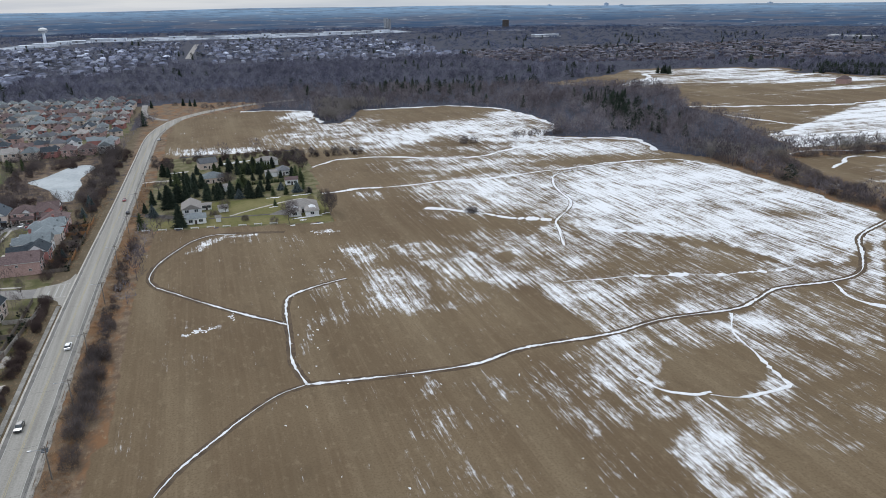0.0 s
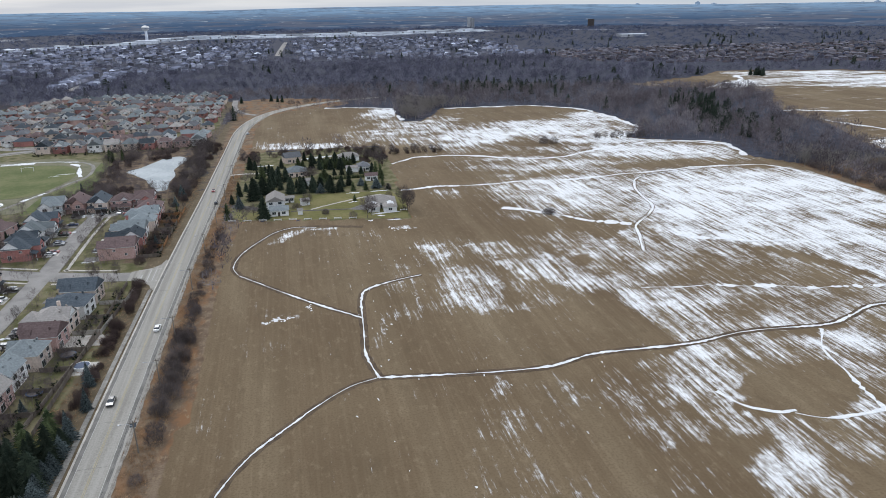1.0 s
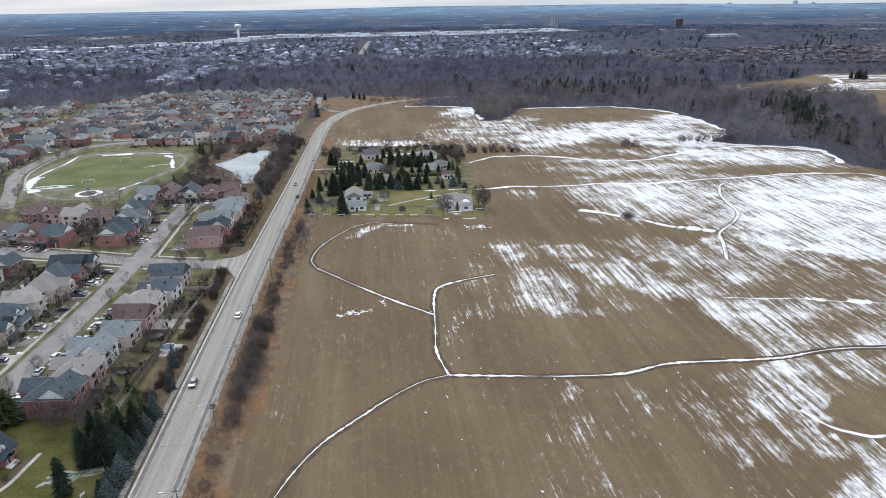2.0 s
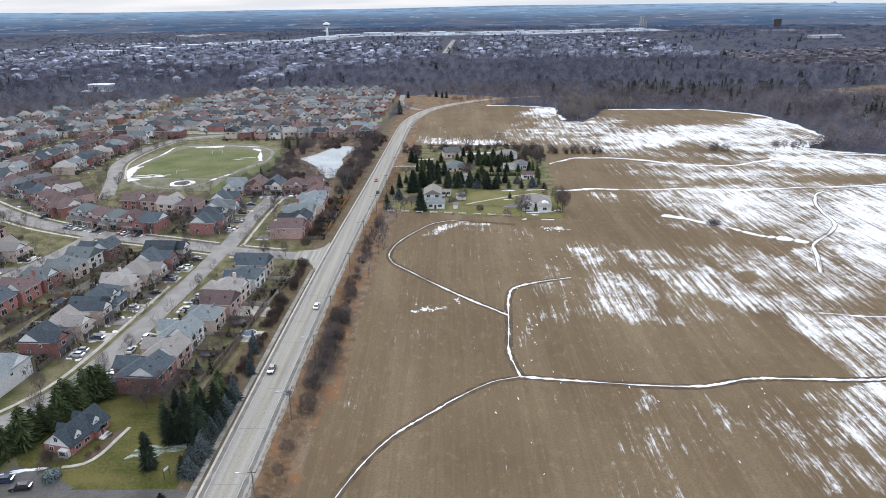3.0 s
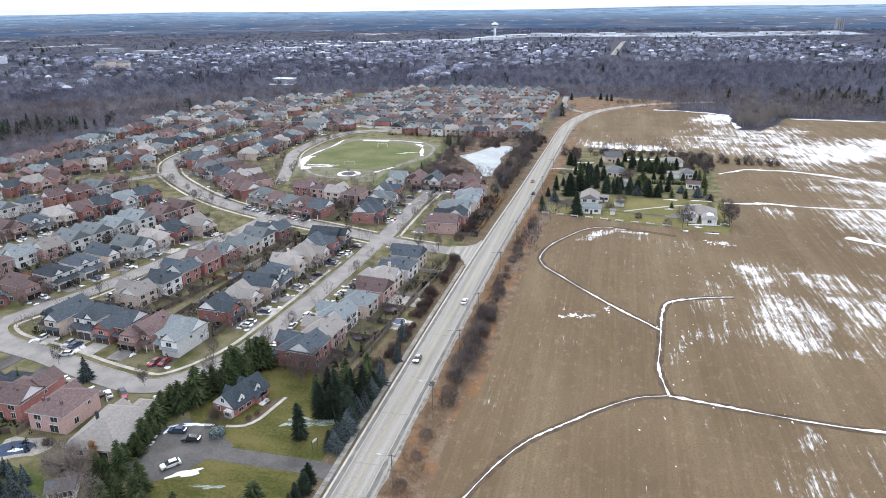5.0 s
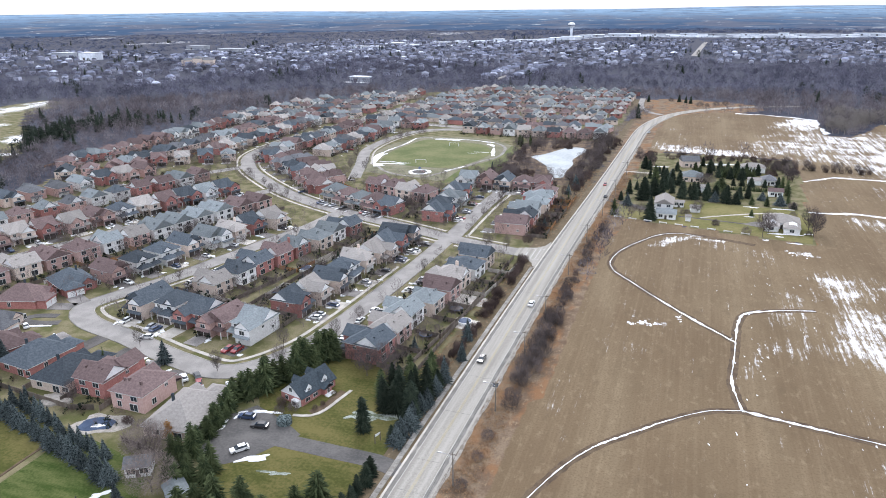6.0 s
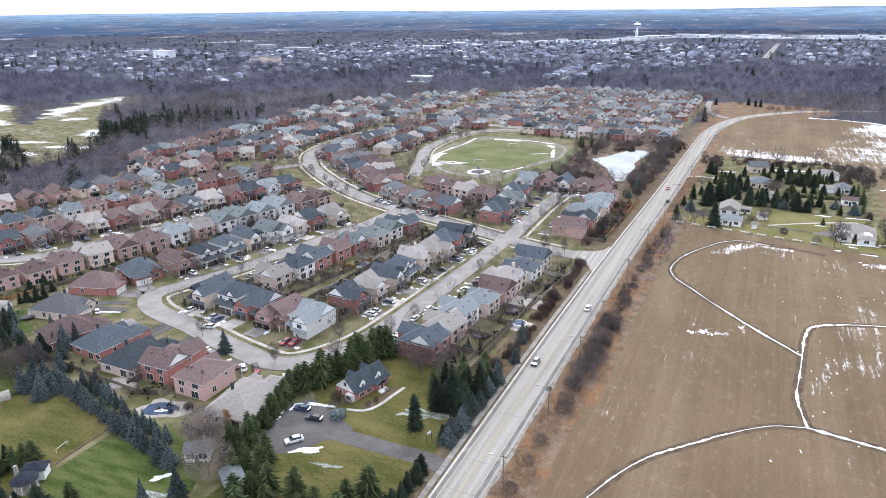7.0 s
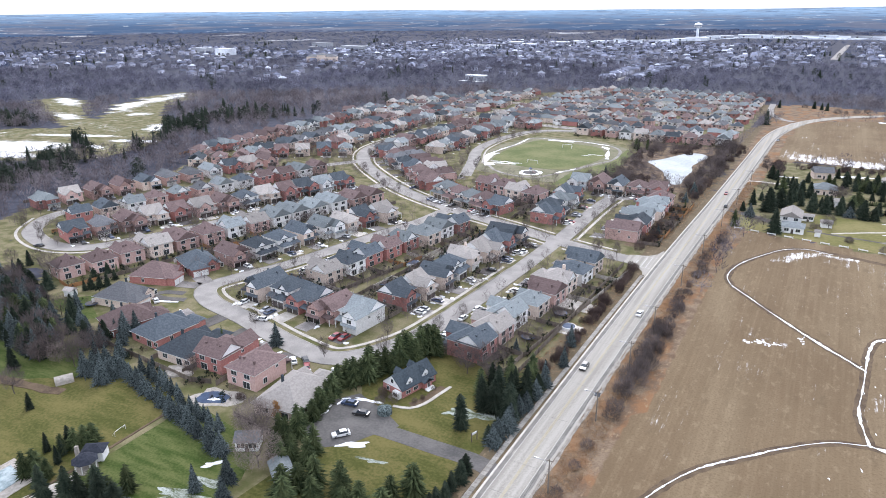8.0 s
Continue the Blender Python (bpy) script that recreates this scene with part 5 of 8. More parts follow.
def house_at(kind, x, y, face, full=True, mirror=False, scale=1.0, tall=1.0):
    """A copy of a house of that kind with its front towards the compass vector face."""
    wall, roof, form = KINDS[kind % len(KINDS)]
    turn = math.degrees(math.atan2(face[0], -face[1]))
    m = pose(x, y, 0, 0, 0, turn) @ Matrix.Diagonal((-1.03 * scale if mirror else 1.03 * scale, 1.16 * scale, tall, 1))
    key = (kind % len(KINDS), full)
    if key not in MASTERS:
        m = pose(x, y, 0, 0, 0, turn)
        made = two_storey(BRICKS[wall], ROOFS[roof], form, "two-storey %s house with a %s shingle roof and garage" % (NAMES_WALL[wall], NAMES_ROOF[roof]), full)
        MASTERS[key] = made
        MASTERS[key].matrix_basis = m
        return MASTERS[key]
    return copy_thing(MASTERS[key], m)


# Rows of houses: first and last house, how many, and which way they face.
NEAR_ROWS = [((-82, 74), (-75, 154), 8, (1, -0.05), (0, 8, 6, 4, 1, 8, 0, 6)), ((-43, 53), (-32, 150), 9, (-1, 0.1), (0, 13, 2, 12, 3, 1, 4, 6, 0))]
NEAR_ROWS += [((-121, 80), (-106, 160), 8, (-1, 0.15), (8, 4, 0, 11, 5, 12, 9, 0)), ((-167, 78), (-147, 160), 8, (1, -0.2), (3, 4, 4, 6, 9, 1, 0, 8)), ((-214, 35), (-172, 184), 14, (-1, 0.25)),
             ((-255, 66), (-206, 203), 13, (1, -0.3)), ((-130, 59), (-84, 53), 5, (-0.1, -1), (6, 4, 0, 3, 2)), ((-99, 199), (-140, 213), 5, (-0.3, -1)), ((-90, 228), (-124, 238), 4, (0.2, 1)), ((-72, 194), (-75, 236), 4, (1, 0)),
             ((-78, 266), (-34, 268), 5, (0, -1)), ((-30, 186), (-28, 250), 6, (-1, 0))]
FAR_ROWS = [((-283, 72), (-243, 226), 13, (-1, 0.25)), ((-320, 92), (-285, 228), 11, (1, -0.25)), ((-330, 207), (-298, 236), 4, (0.6, -0.8)), ((-300, 258), (-262, 284), 4, (0.6, -0.8)), ((-155, 226), (-238, 300), 9, (-0.6, -0.8)), ((-158, 246), (-216, 296), 6, (0.6, 0.8)),
            ((-240, 320), (-236, 430), 10, (-1, 0)), ((-206, 320), (-206, 430), 10, (1, 0)), ((-284, 300), (-286, 440), 12, (1, 0)), ((-312, 240), (-318, 440), 16, (-1, 0)), ((-352, 230), (-358, 440), 17, (1, 0))]
NORTH_ROWS = []
for _n, _y in enumerate((451, 485, 519, 553, 587, 621, 655, 690, 722, 750)):
    _west = (-378, -378, -378, -372, -355, -335, -320, -285, -250, -210)[_n]
    NORTH_ROWS.append(((-24, _y), (_west, _y + 2), int((-24 - _west) / 11.6), (0, 1 if _n % 2 == 0 else -1)))
FAR_ROWS += NORTH_ROWS[:1]
HOUSE_SPOTS = []


def spots_of(rows):
    for (ax, ay), (bx, by), n, face, *kinds in rows:
        length = math.hypot(*face)
        for k in range(n):
            t = k / max(1, n - 1)
            x, y = ax + (bx - ax) * t, ay + (by - ay) * t
            if not (y > 430 and -264 < x < -240):
                bend = 9 * math.sin(x / 55 + int((y - 440) / 68)) if y > 440 else 0.0
                yield x, y + bend, (face[0] / length, face[1] / length), (kinds[0][k] if kinds else None)


def build_rows():
    rng = random.Random(5)
    lanes = [smooth(line, 3.0) for line, half in STREETS.values()]
    for rows, full in ((NEAR_ROWS, True), (FAR_ROWS, False)):
        for x, y, f, kind in spots_of(rows):
            kind = rng.choice((0, 3, 5, 6, 7, 10, 11, 0, 13, 4, 2, 9, 10, 3, 11, 7, 12, 8)) if kind is None else kind
            if HOUSE_SPOTS and min(math.hypot(x - a, y - b) for a, b, *_ in HOUSE_SPOTS) < 9.2 or min(np.hypot(*(pts - (x, y)).T).min() for pts in lanes) < 10.5:
                continue
            push, mirror = rng.uniform(-1.3, 1.3), rng.random() < 0.5
            first = (kind % len(KINDS), full) not in MASTERS
            house_at(kind, x + f[0] * push, y + f[1] * push, f, full, mirror, rng.uniform(0.95, 1.06), rng.uniform(0.94, 1.08))
            HOUSE_SPOTS.append((x, y, f, full, mirror and not first))


def plain_house(n, tone_wall, tone_roof):
    """A house of the far end of the estate as one shape; n picks its form."""
    one = Shape(tone_wall, tone_roof, SIDING, GLASS)
    one.box(-4.6, -4.2, -0.1, 4.6, 5.8, 4.8, 0).box(-4.5, -6.8, -0.1, 1.0, -3.8, 4.7 if n % 3 else 3.0, 0)
    one.box(-5.0, -4.6, 4.62, 5.0, -4.5, 4.78, 2)
    hip_roof(one, -4.6, -4.2, 4.6, 5.8, 4.8, 3.6, 0.4, 1)
    if n % 3:
        front_gable(one, -4.5, 1.0, -6.8, -1, 4.82, 2.7, 0.35, 1)
        one.face([(-4.5, -6.82, 4.7), (1.0, -6.82, 4.7), (-1.75, -6.82, 7.2)], 2)
    else:
        hip_roof(one, -4.5, -6.8, 1.0, -3.6, 3.02, 1.2, 0.35, 1)
    if n % 4 == 1:
        front_gable(one, -3.6, 3.2, 6.55, 0.5, 4.82, 3.2, 0.35, 1)
        one.face([(3.3, 5.86, 4.7), (-3.7, 5.86, 4.7), (-0.2, 5.86, 7.8)], 2)
    if n % 4 in (1, 2):
        one.face([(1.1, -4.3, 4.7), (4.5, -4.3, 4.7), (4.5, -4.3, 2.4), (1.1, -4.3, 2.4)][::-1], 2)
    for wx, wy, wz in ((-3.2, -6.86, 2.9), (2.2, -4.36, 2.9), (-3, 5.9, 2.9), (1.4, 5.9, 2.9), (1.4, 5.9, 0.6)):
        one.face([(wx, wy, wz), (wx + 1.6, wy, wz), (wx + 1.6, wy, wz + 1.4), (wx, wy, wz + 1.4)], 3)
    one.box(-3.9, -6.9, 0, 0.4, -6.78, 2.2, 3 if n % 2 else 2)
    one.box(2.0, 1.4, 6.4, 2.5, 1.9, 7.6, 0)
    return one


def far_estate():
    """The houses at the far end of the estate: the nearer rows one by one, the rest joined by the colour of their walls."""
    rng = random.Random(9)
    made, joined = {}, {}
    for n, (x, y, f, _) in enumerate(spots_of(NORTH_ROWS[1:])):
        wall, roof = (1, 0, 3, 2, 4)[n % 5], rng.choice((0, 4, 4, 3, 3, 1, 2))
        m = pose(x + rng.uniform(-1.5, 1.5), y + rng.uniform(-4, 4), 0, 0, 0, math.degrees(math.atan2(f[0], -f[1])) + rng.uniform(-14, 14) + (90 if rng.random() < 0.18 else 0)) @ Matrix.Diagonal((rng.choice((-1.06, 1.06)) * rng.uniform(0.92, 1.05), rng.uniform(0.95, 1.25), rng.uniform(0.82, 1.02), 1))
        if y < 500:
            key = (wall, roof, n % 12)
            if key not in made:
                made[key] = plain_house(n % 12, BRICKS[wall], ROOFS[roof]).mesh("house")
            thing("house", made[key], m, label="two-storey %s house under a %s shingle roof" % (NAMES_WALL[wall], NAMES_ROOF[roof]), category="house", group="houses of the estate")
            continue
        row = joined.setdefault(wall, Shape(BRICKS[wall], SIDING, GLASS, *ROOFS))
        one = plain_house(n % 12, BRICKS[wall], ROOFS[roof])
        base = len(row.verts)
        row.verts += [tuple(m @ Vector(v)) for v in one.verts]
        row.faces += [tuple(i + base for i in face) for face in one.faces]
        row.slots += [(0, 3 + roof, 1, 2)[k] for k in one.slots]
    for wall, row in joined.items():
        thing("estate_houses", row, label="far two-storey %s houses of the estate" % NAMES_WALL[wall], category="houses", kind="stuff")


far_estate()
build_rows()
_big = [(-171, 28.5, (1, 0.15), 2, 4, "grey"), (-178.5, 49, (1, 0.3), 0, 1, "brown"), (-174.5, 66, (0.9, -0.4), 0, 0, "slate"), (-151.5, 15.5, (0.3, 1), 0, 1, "brown"), (-134.5, 16, (0.1, 1), 0, 0, "slate"), (-117.5, 12, (0, 1), 2, 0, "slate"), (-71, 5.5, (-0.1, 1), 2, 2, "tan")]
for _x, _y, _f, _wall, _roof, _word in _big:
    _h = bungalow(BRICKS[_wall], ROOFS[_roof], "broad %s bungalow with a %s hipped roof" % (NAMES_WALL[_wall], NAMES_ROOF[_roof]), 13.5 if _roof == 2 else 12.6, 18.0 if _roof == 2 else 15.5)
    _h.matrix_basis = pose(_x, _y, 0, 0, 0, math.degrees(math.atan2(_f[0], -_f[1])))
    HOUSE_SPOTS.append((_x, _y, _f, None, False))
house_at(11, -104, 13, (0, 1), True, False, 1.05)
house_at(7, -89, 11, (0, 1), True, True, 1.08)
HOUSE_SPOTS.append((-102.5, 13.5, (0, 1), True, False))
HOUSE_SPOTS.append((-88, 11, (0, 1), True, True))


# ---- trees ----
def twig_crown(rng, count, length, width, base=0.25, spread=0.36, top=1.0, wild=0.2, up=0.0):
    """Unit-height bare crown: thin slivers pointing up and out."""
    c = rng.normal(size=(count, 3))
    c /= np.linalg.norm(c, axis=1)[:, None]
    c *= rng.uniform(0.25, 1.0, count)[:, None] ** 0.5
    mid, half = (base + top) / 2, (top - base) / 2
    p = np.stack([c[:, 0] * spread, c[:, 1] * spread, mid + c[:, 2] * half], 1)
    way = p - np.array([0, 0, base - 0.1 - up]) + rng.normal(0, wild, (count, 3))
    way /= np.linalg.norm(way, axis=1)[:, None]
    across = np.cross(way, rng.normal(size=(count, 3)))
    across /= np.linalg.norm(across, axis=1)[:, None]
    size = rng.uniform(0.6, 1.3, count)[:, None]
    a, b, tip = p - across * width * size - way * length * 0.4, p + across * width * size - way * length * 0.4, p + way * length * 0.6 * size
    return np.stack([a, b, tip], 1).reshape(-1, 3), np.arange(3 * count).reshape(-1, 3)


def with_trunk(crown, r=0.012, top=0.75):
    v, t = crown
    tv = np.array([[r * math.cos(a), r * math.sin(a), 0] for a in (0, 2.1, 4.2)] + [[0, 0, top]])
    tt = np.array([[0, 1, 3], [1, 2, 3], [2, 0, 3]])
    return np.concatenate([v, tv]), np.concatenate([t, tt + len(v)])


def needle_crown(rng, layers, fronds, radius=0.24, base=0.04, droop=0.05, power=0.8):
    """Unit-height conifer crown: ragged drooping fronds in whorls round a dark core."""
    verts, tris = [], []
    lean = rng.uniform(0.8, 1.2, 8)
    for k in range(layers):
        f = k / layers
        z = base + (1 - base) * f
        r = radius * (1 - f) ** power + 0.006
        n = max(5, int(fronds * (1 - 0.6 * f)))
        start = rng.uniform(0, 6.28)
        for j in range(n):
            a = start + 2 * np.pi * j / n + rng.normal(0, 0.2)
            rr = r * rng.uniform(0.5, 1.15) * lean[int(a / 0.7854) % 8]
            wide = 1.9 / n
            zz = z + rng.normal(0, 0.016)
            tip = (rr * np.cos(a), rr * np.sin(a), zz - droop * rr / radius * rng.uniform(0.3, 1.6))
            left = (0.55 * rr * np.cos(a + wide), 0.55 * rr * np.sin(a + wide), zz - droop * 0.2)
            right = (0.55 * rr * np.cos(a - wide), 0.55 * rr * np.sin(a - wide), zz - droop * 0.5)
            root = (0.0, 0.0, zz + 0.2 * r + 0.02)
            b = len(verts)
            verts += [root, left, tip, right]
            tris += [(b, b + 1, b + 2), (b, b + 2, b + 3)]
    b = len(verts)
    verts += [(0.5 * radius * np.cos(q), 0.5 * radius * np.sin(q), base) for q in np.arange(6) * 1.0472] + [(0, 0, 1.0)]
    tris += [(b + q, b + (q + 1) % 6, b + 6) for q in range(6)]
    return np.array(verts), np.array(tris)


def tuft_crown(rng, lumps, per, base=0.12, spread=0.28, size=0.075):
    """Unit-height pine or leafy crown: uneven tufts of small leaf-like faces."""
    verts, tris = [], []
    for _ in range(lumps):
        f = rng.uniform(0, 1)
        a, r = rng.uniform(0, 6.28), spread * (1 - f) ** 0.6 * rng.uniform(0.35, 1.0) + 0.01
        c = np.array([r * np.cos(a), r * np.sin(a), base + (0.97 - base) * f])
        for _ in range(per):
            p = c + rng.normal(0, 0.045, 3)
            u, w = rng.normal(size=3), rng.normal(size=3)
            u, w = u / np.linalg.norm(u) * size, w / np.linalg.norm(w) * size * 0.6
            b = len(verts)
            verts += [p - u, p + u, p + w]
            tris.append((b, b + 1, b + 2))
    return np.array(verts), np.array(tris)


def limbs(rng, levels=2, height=1.0, trunk_r=0.015):
    """A unit-height tapered trunk with forking limbs."""
    s = Shape(BARK)

    def grow(p, way, length, r, level):
        q = p + way * length
        s.tube([p, (p + q) / 2 + Vector(rng.normal(0, 0.012, 3)), q], [r, r * 0.8, r * 0.58], 5 if level < 2 else 4)
        if level < levels:
            for _ in range(3 if level else 5):
                a = rng.uniform(0, 6.28)
                out = Vector((math.cos(a), math.sin(a), rng.uniform(0.7, 1.5))).normalized()
                grow(p + way * length * rng.uniform(0.6, 1.0), (way * 0.5 + out).normalized(), length * rng.uniform(0.5, 0.75), r * 0.5, level + 1)

    grow(Vector((0, 0, -0.02)), Vector((0, 0, 1)), 0.34 * height, trunk_r, 0)
    return s


_rng = np.random.default_rng(3)
TREE_MESHES = {
    "spruce": [soup("crown", *needle_crown(_rng, 30, 24, 0.25 + 0.03 * k, 0.03, 0.04, 0.6), SPRUCE) for k in range(3)],
    "blue": [soup("crown", *needle_crown(_rng, 26, 26, 0.30 + 0.03 * k, 0.03, 0.03, 0.9), BLUE_SPRUCE) for k in range(3)],
    "pine": [soup("crown", *needle_crown(_rng, 24, 18, 0.27 + 0.03 * k, 0.05, 0.02, 0.5), PINE) for k in range(3)],
    "column": [soup("crown", *needle_crown(_rng, 34, 26, 0.20, 0.02, 0.05, 0.32), SPRUCE)],
    "cedar": [soup("crown", *needle_crown(_rng, 18, 13, 0.16 + 0.02 * k, 0.02, 0.03, 0.6), PINE) for k in range(2)],
    "russet": [soup("crown", *tuft_crown(_rng, 60, 8, 0.2, 0.30), RUSSET)],
    "bare": [soup("crown", *twig_crown(_rng, 620, 0.18, 0.0042, 0.22, 0.36), TWIGS) for k in range(3)],
    "pale": [soup("crown", *twig_crown(_rng, 800, 0.16, 0.0032, 0.2, 0.3), PALE_TWIGS) for k in range(2)],
    "broad": [soup("crown", *twig_crown(_rng, 2600, 0.12, 0.0030, 0.08, 0.52, 1.0, 0.5), BROAD_TWIGS) for k in range(2)],
    "bush": [soup("crown", *twig_crown(_rng, 1000, 0.26, 0.0065, -0.25, 0.62), BUSH) for k in range(3)],
    "shrub": [soup("crown", *twig_crown(_rng, 800, 0.32, 0.008, -0.25, 0.55), SHRUB) for k in range(3)],
}
TRUNK_MESHES = {True: Shape(BARK).tube([(0, 0, -0.02), (0, 0, 0.5), (0, 0, 0.9)], [0.02, 0.012, 0.003]).mesh("trunk"), False: [limbs(_rng).mesh("trunk") for k in range(3)]}
TREE_WORDS = {"column": ("spruce_tree", "dense columnar dark spruce alone on the lawn", "tree"), "spruce": ("spruce_tree", "dark green spruce tree on winter grass", "tree"), "blue": ("blue_spruce", "blue-grey spruce tree dusted with frost", "tree"), "pine": ("pine_tree", "olive green pine tree with a loose crown", "tree"),
              "cedar": ("cedar_tree", "slim green cedar in a screening row", "tree"), "russet": ("oak_tree", "small tree keeping its russet dead leaves", "tree"), "bare": ("bare_tree", "leafless grey-brown deciduous tree in winter", "tree"),
              "broad": ("maple_tree", "broad leafless maple with a dense pinkish-grey crown", "tree"), "pale": ("poplar_tree", "pale leafless poplar tree", "tree"), "bush": ("bush", "rounded leafless grey-brown bush", "bush"), "shrub": ("shrub", "low reddish-brown leafless shrub", "shrub")}
_pick = random.Random(11)


def tree(kind, x, y, height, wide=1.0):
    name, label, category = TREE_WORDS[kind]
    n = _pick.randrange(6)
    m = pose(x, y, 0, 0, 0, _pick.uniform(0, 360)) @ Matrix.Diagonal((height * wide, height * wide, height, 1))
    ob = thing(name, None, m, label=label, category=category)
    meshes = TREE_MESHES[kind]
    part("crown", meshes[n % len(meshes)], ob)
    if kind not in ("bush", "shrub"):
        part("trunk", TRUNK_MESHES[False][n % 3] if kind in ("bare", "broad", "pale", "russet") else TRUNK_MESHES[True], ob)
    return ob


def row_of(kind, points, heights, jitter=0.6, wide=1.0):
    for x, y in points:
        tree(kind, x + _pick.uniform(-jitter, jitter), y + _pick.uniform(-jitter, jitter), _pick.uniform(*heights), wide * _pick.uniform(0.9, 1.1))


def along(a, b, n):
    return [(a[0] + (b[0] - a[0]) * k / (n - 1), a[1] + (b[1] - a[1]) * k / (n - 1)) for k in range(n)]


def plant():
    # the gabled cottage's lot
    tree("column", -26, 15.5, 10.0, 1.2)
    row_of("spruce", [(-25, 25.5), (-22, 30), (-19.5, 31.5), (-27, 29), (-21, 26), (-18, 27), (-24, 34), (-20, 37), (-17, 36), (-27, 36)], (8, 11), wide=1.15)
    row_of("pine", [(-23, 40), (-18, 42), (-29, 33), (-25, 44), (-20, 47)], (7, 9), wide=1.2)
    row_of("blue", [(-14.5, 44), (-16, 71), (-13.5, 58)], (7, 10))
    row_of("blue", along((-16, 13), (-15, 40), 8), (4.5, 7), 0.5, 1.5)
    row_of("spruce", along((-17, 14), (-16, 41), 8), (4, 6.5), 0.6, 1.4)
    row_of("pine", along((-62, 20), (-52, 50), 15), (7, 11), 1.2, 1.5)
    row_of("pine", along((-66.5, 22), (-61, -2), 14), (5, 7.2), 0.8, 1.5)
    row_of("spruce", [(-16.5, 0), (-16.5, -3), (-16.7, -6), (-16.5, -9), (-17, -12), (-17, -15), (-17.3, -18), (-17, -22)], (4.5, 6.5), 0.4, 1.4)
    row_of("pine", [(-43, -20), (-37, -18), (-27, -17), (-22, -13), (-33, -24), (-48, -26), (-55, -14), (-52, -11), (-60, -8), (-57, -12), (-55, -18), (-50, -15), (-47, -22), (-45, -28), (-40, -25), (-36, -22), (-30, -22), (-26, -20)], (7, 10), 1.0, 1.35)
    row_of("pine", [(-62, -5), (-61, -10), (-59, -15), (-63, -9), (-54, -16)], (5.5, 7.5), 0.5, 1.2)
    row_of("broad", [(-60, -20.5), (-69, -11.5)], (9.5, 10.5), 0.2, 1.15)
    row_of("broad", [(-148, -12), (-154, -14)], (6, 7.5), 0.4, 0.9)
    row_of("bare", [(-68, -12), (-73, -9)], (7, 9), 0.6, 1.5)
    row_of("bare", [(-40, 44), (-36, 40), (-30, 42), (-44, 47), (-34, 47), (-28, 38)], (6, 9), 1.2, 1.3)
    row_of("bush", [(-50, 15.5), (-47.5, 18.5)], (2.2, 2.8))
    row_of("spruce", [(-193, 27.8), (-191.3, 29.7), (-190, 31.7), (-192.6, 39.8), (-189, 34.3), (-201, 42.7), (-199, 36)], (4.5, 6), 0.4, 1.3)
    row_of("spruce", [(-151, 3.2), (-147.5, 3.0)], (3, 4), 0.3, 1.2)
    # blue spruces along the back gardens
    row_of("blue", along((-123, -8), (-71, -21), 17), (5.4, 6.8), 0.5, 1.3)
    row_of("blue", along((-120, -4), (-78, -15), 13), (5.0, 6.6), 0.7, 1.0)
    row_of("blue", [(-127, -11), (-129, -9), (-125, -13), (-131, -12), (-126, -7)], (7, 9.5), 0.8, 1.1)
    row_of("blue", [(-135, -14), (-130, -12), (-124, -9), (-140, -6), (-146, 2), (-150, 8), (-154, 12), (-144, 14), (-158, 4), (-163, -3), (-170, -8), (-176, 0), (-183, 6), (-172, 6), (-166, 8), (-158, 14), (-150, 0), (-140, 4), (-134, 0), (-145, 8), (-180, 14), (-162, -12)], (6, 9.5), 1.5, 1.05)
    row_of("spruce", [(-180, -10), (-186, -2), (-192, 6), (-168, -14), (-198, 14), (-203, 4), (-205, 20), (-160, -10), (-165, 2), (-188, 8), (-178, 12), (-195, -4), (-210, 12), (-215, 2), (-184, -12), (-172, -20), (-190, -18), (-200, -10), (-218, 22), (-225, 12), (-230, 26), (-236, 10), (-226, -2), (-240, 34)], (5, 8.5), 2.0, 1.3)
    row_of("bare", [(-150, -12), (-144, -8), (-156, -16), (-138, -4), (-147, -4), (-153, -8), (-141, -12), (-170, -4), (-196, 10), (-212, 26), (-222, 34), (-246, 30), (-250, 18), (-234, 36)], (7, 10), 2.0, 1.3)
    row_of("spruce", [(-131, -31), (-107, -36), (-104, -40), (-102, -42), (-109, -41)], (4.5, 6), 0.5, 1.1)
    row_of("spruce", [(-81, -46), (-85, -48), (-78, -48), (-88, -49), (-92, -52), (-74, -47)], (8, 10), 0.4, 1.2)
    row_of("blue", [(-62, -28), (-66, -33), (-58, -33)], (7, 9))
    row_of("pine", [(-104, -49), (-103, -47), (-99, -48), (-99, -46), (-102, -33), (-104, -37), (-105, -39), (-103, -35), (-90, -49), (-87, -47), (-84, -45), (-80, -44), (-79, -41)], (5, 7.5), 0.6, 1.3)
    grove = random.Random(64)
    for _ in range(120):
        t, s = grove.random(), grove.random()
        x, y = -153 - 76 * t, -10 + 25 * t + (s - 0.5) * (11 + 7 * t)
        if math.hypot(x + 193, y - 22) > 7 and math.hypot(x + 209, y - 18) > 7:
            tree(grove.choice(("blue", "blue", "spruce", "spruce", "pine", "bare")), x, y, grove.uniform(5.5, 10), grove.uniform(1.0, 1.4))
    row_of("spruce", [(-156, -20), (-173, -12), (-182, -3), (-173, -3), (-171, 8), (-154, 0), (-149, 5)], (6, 10), 1.5, 1.3)
    row_of("bare", [(-155, -15), (-154, -11), (-196, 0), (-162, -2), (-180, 8), (-145, -2), (-143, -30)], (6, 9), 1.5, 1.3)
    tree("blue", -98, 28, 8)
    tree("cedar", -113, 20, 7)
    tree("russet", -69, -4, 6, 0.8)
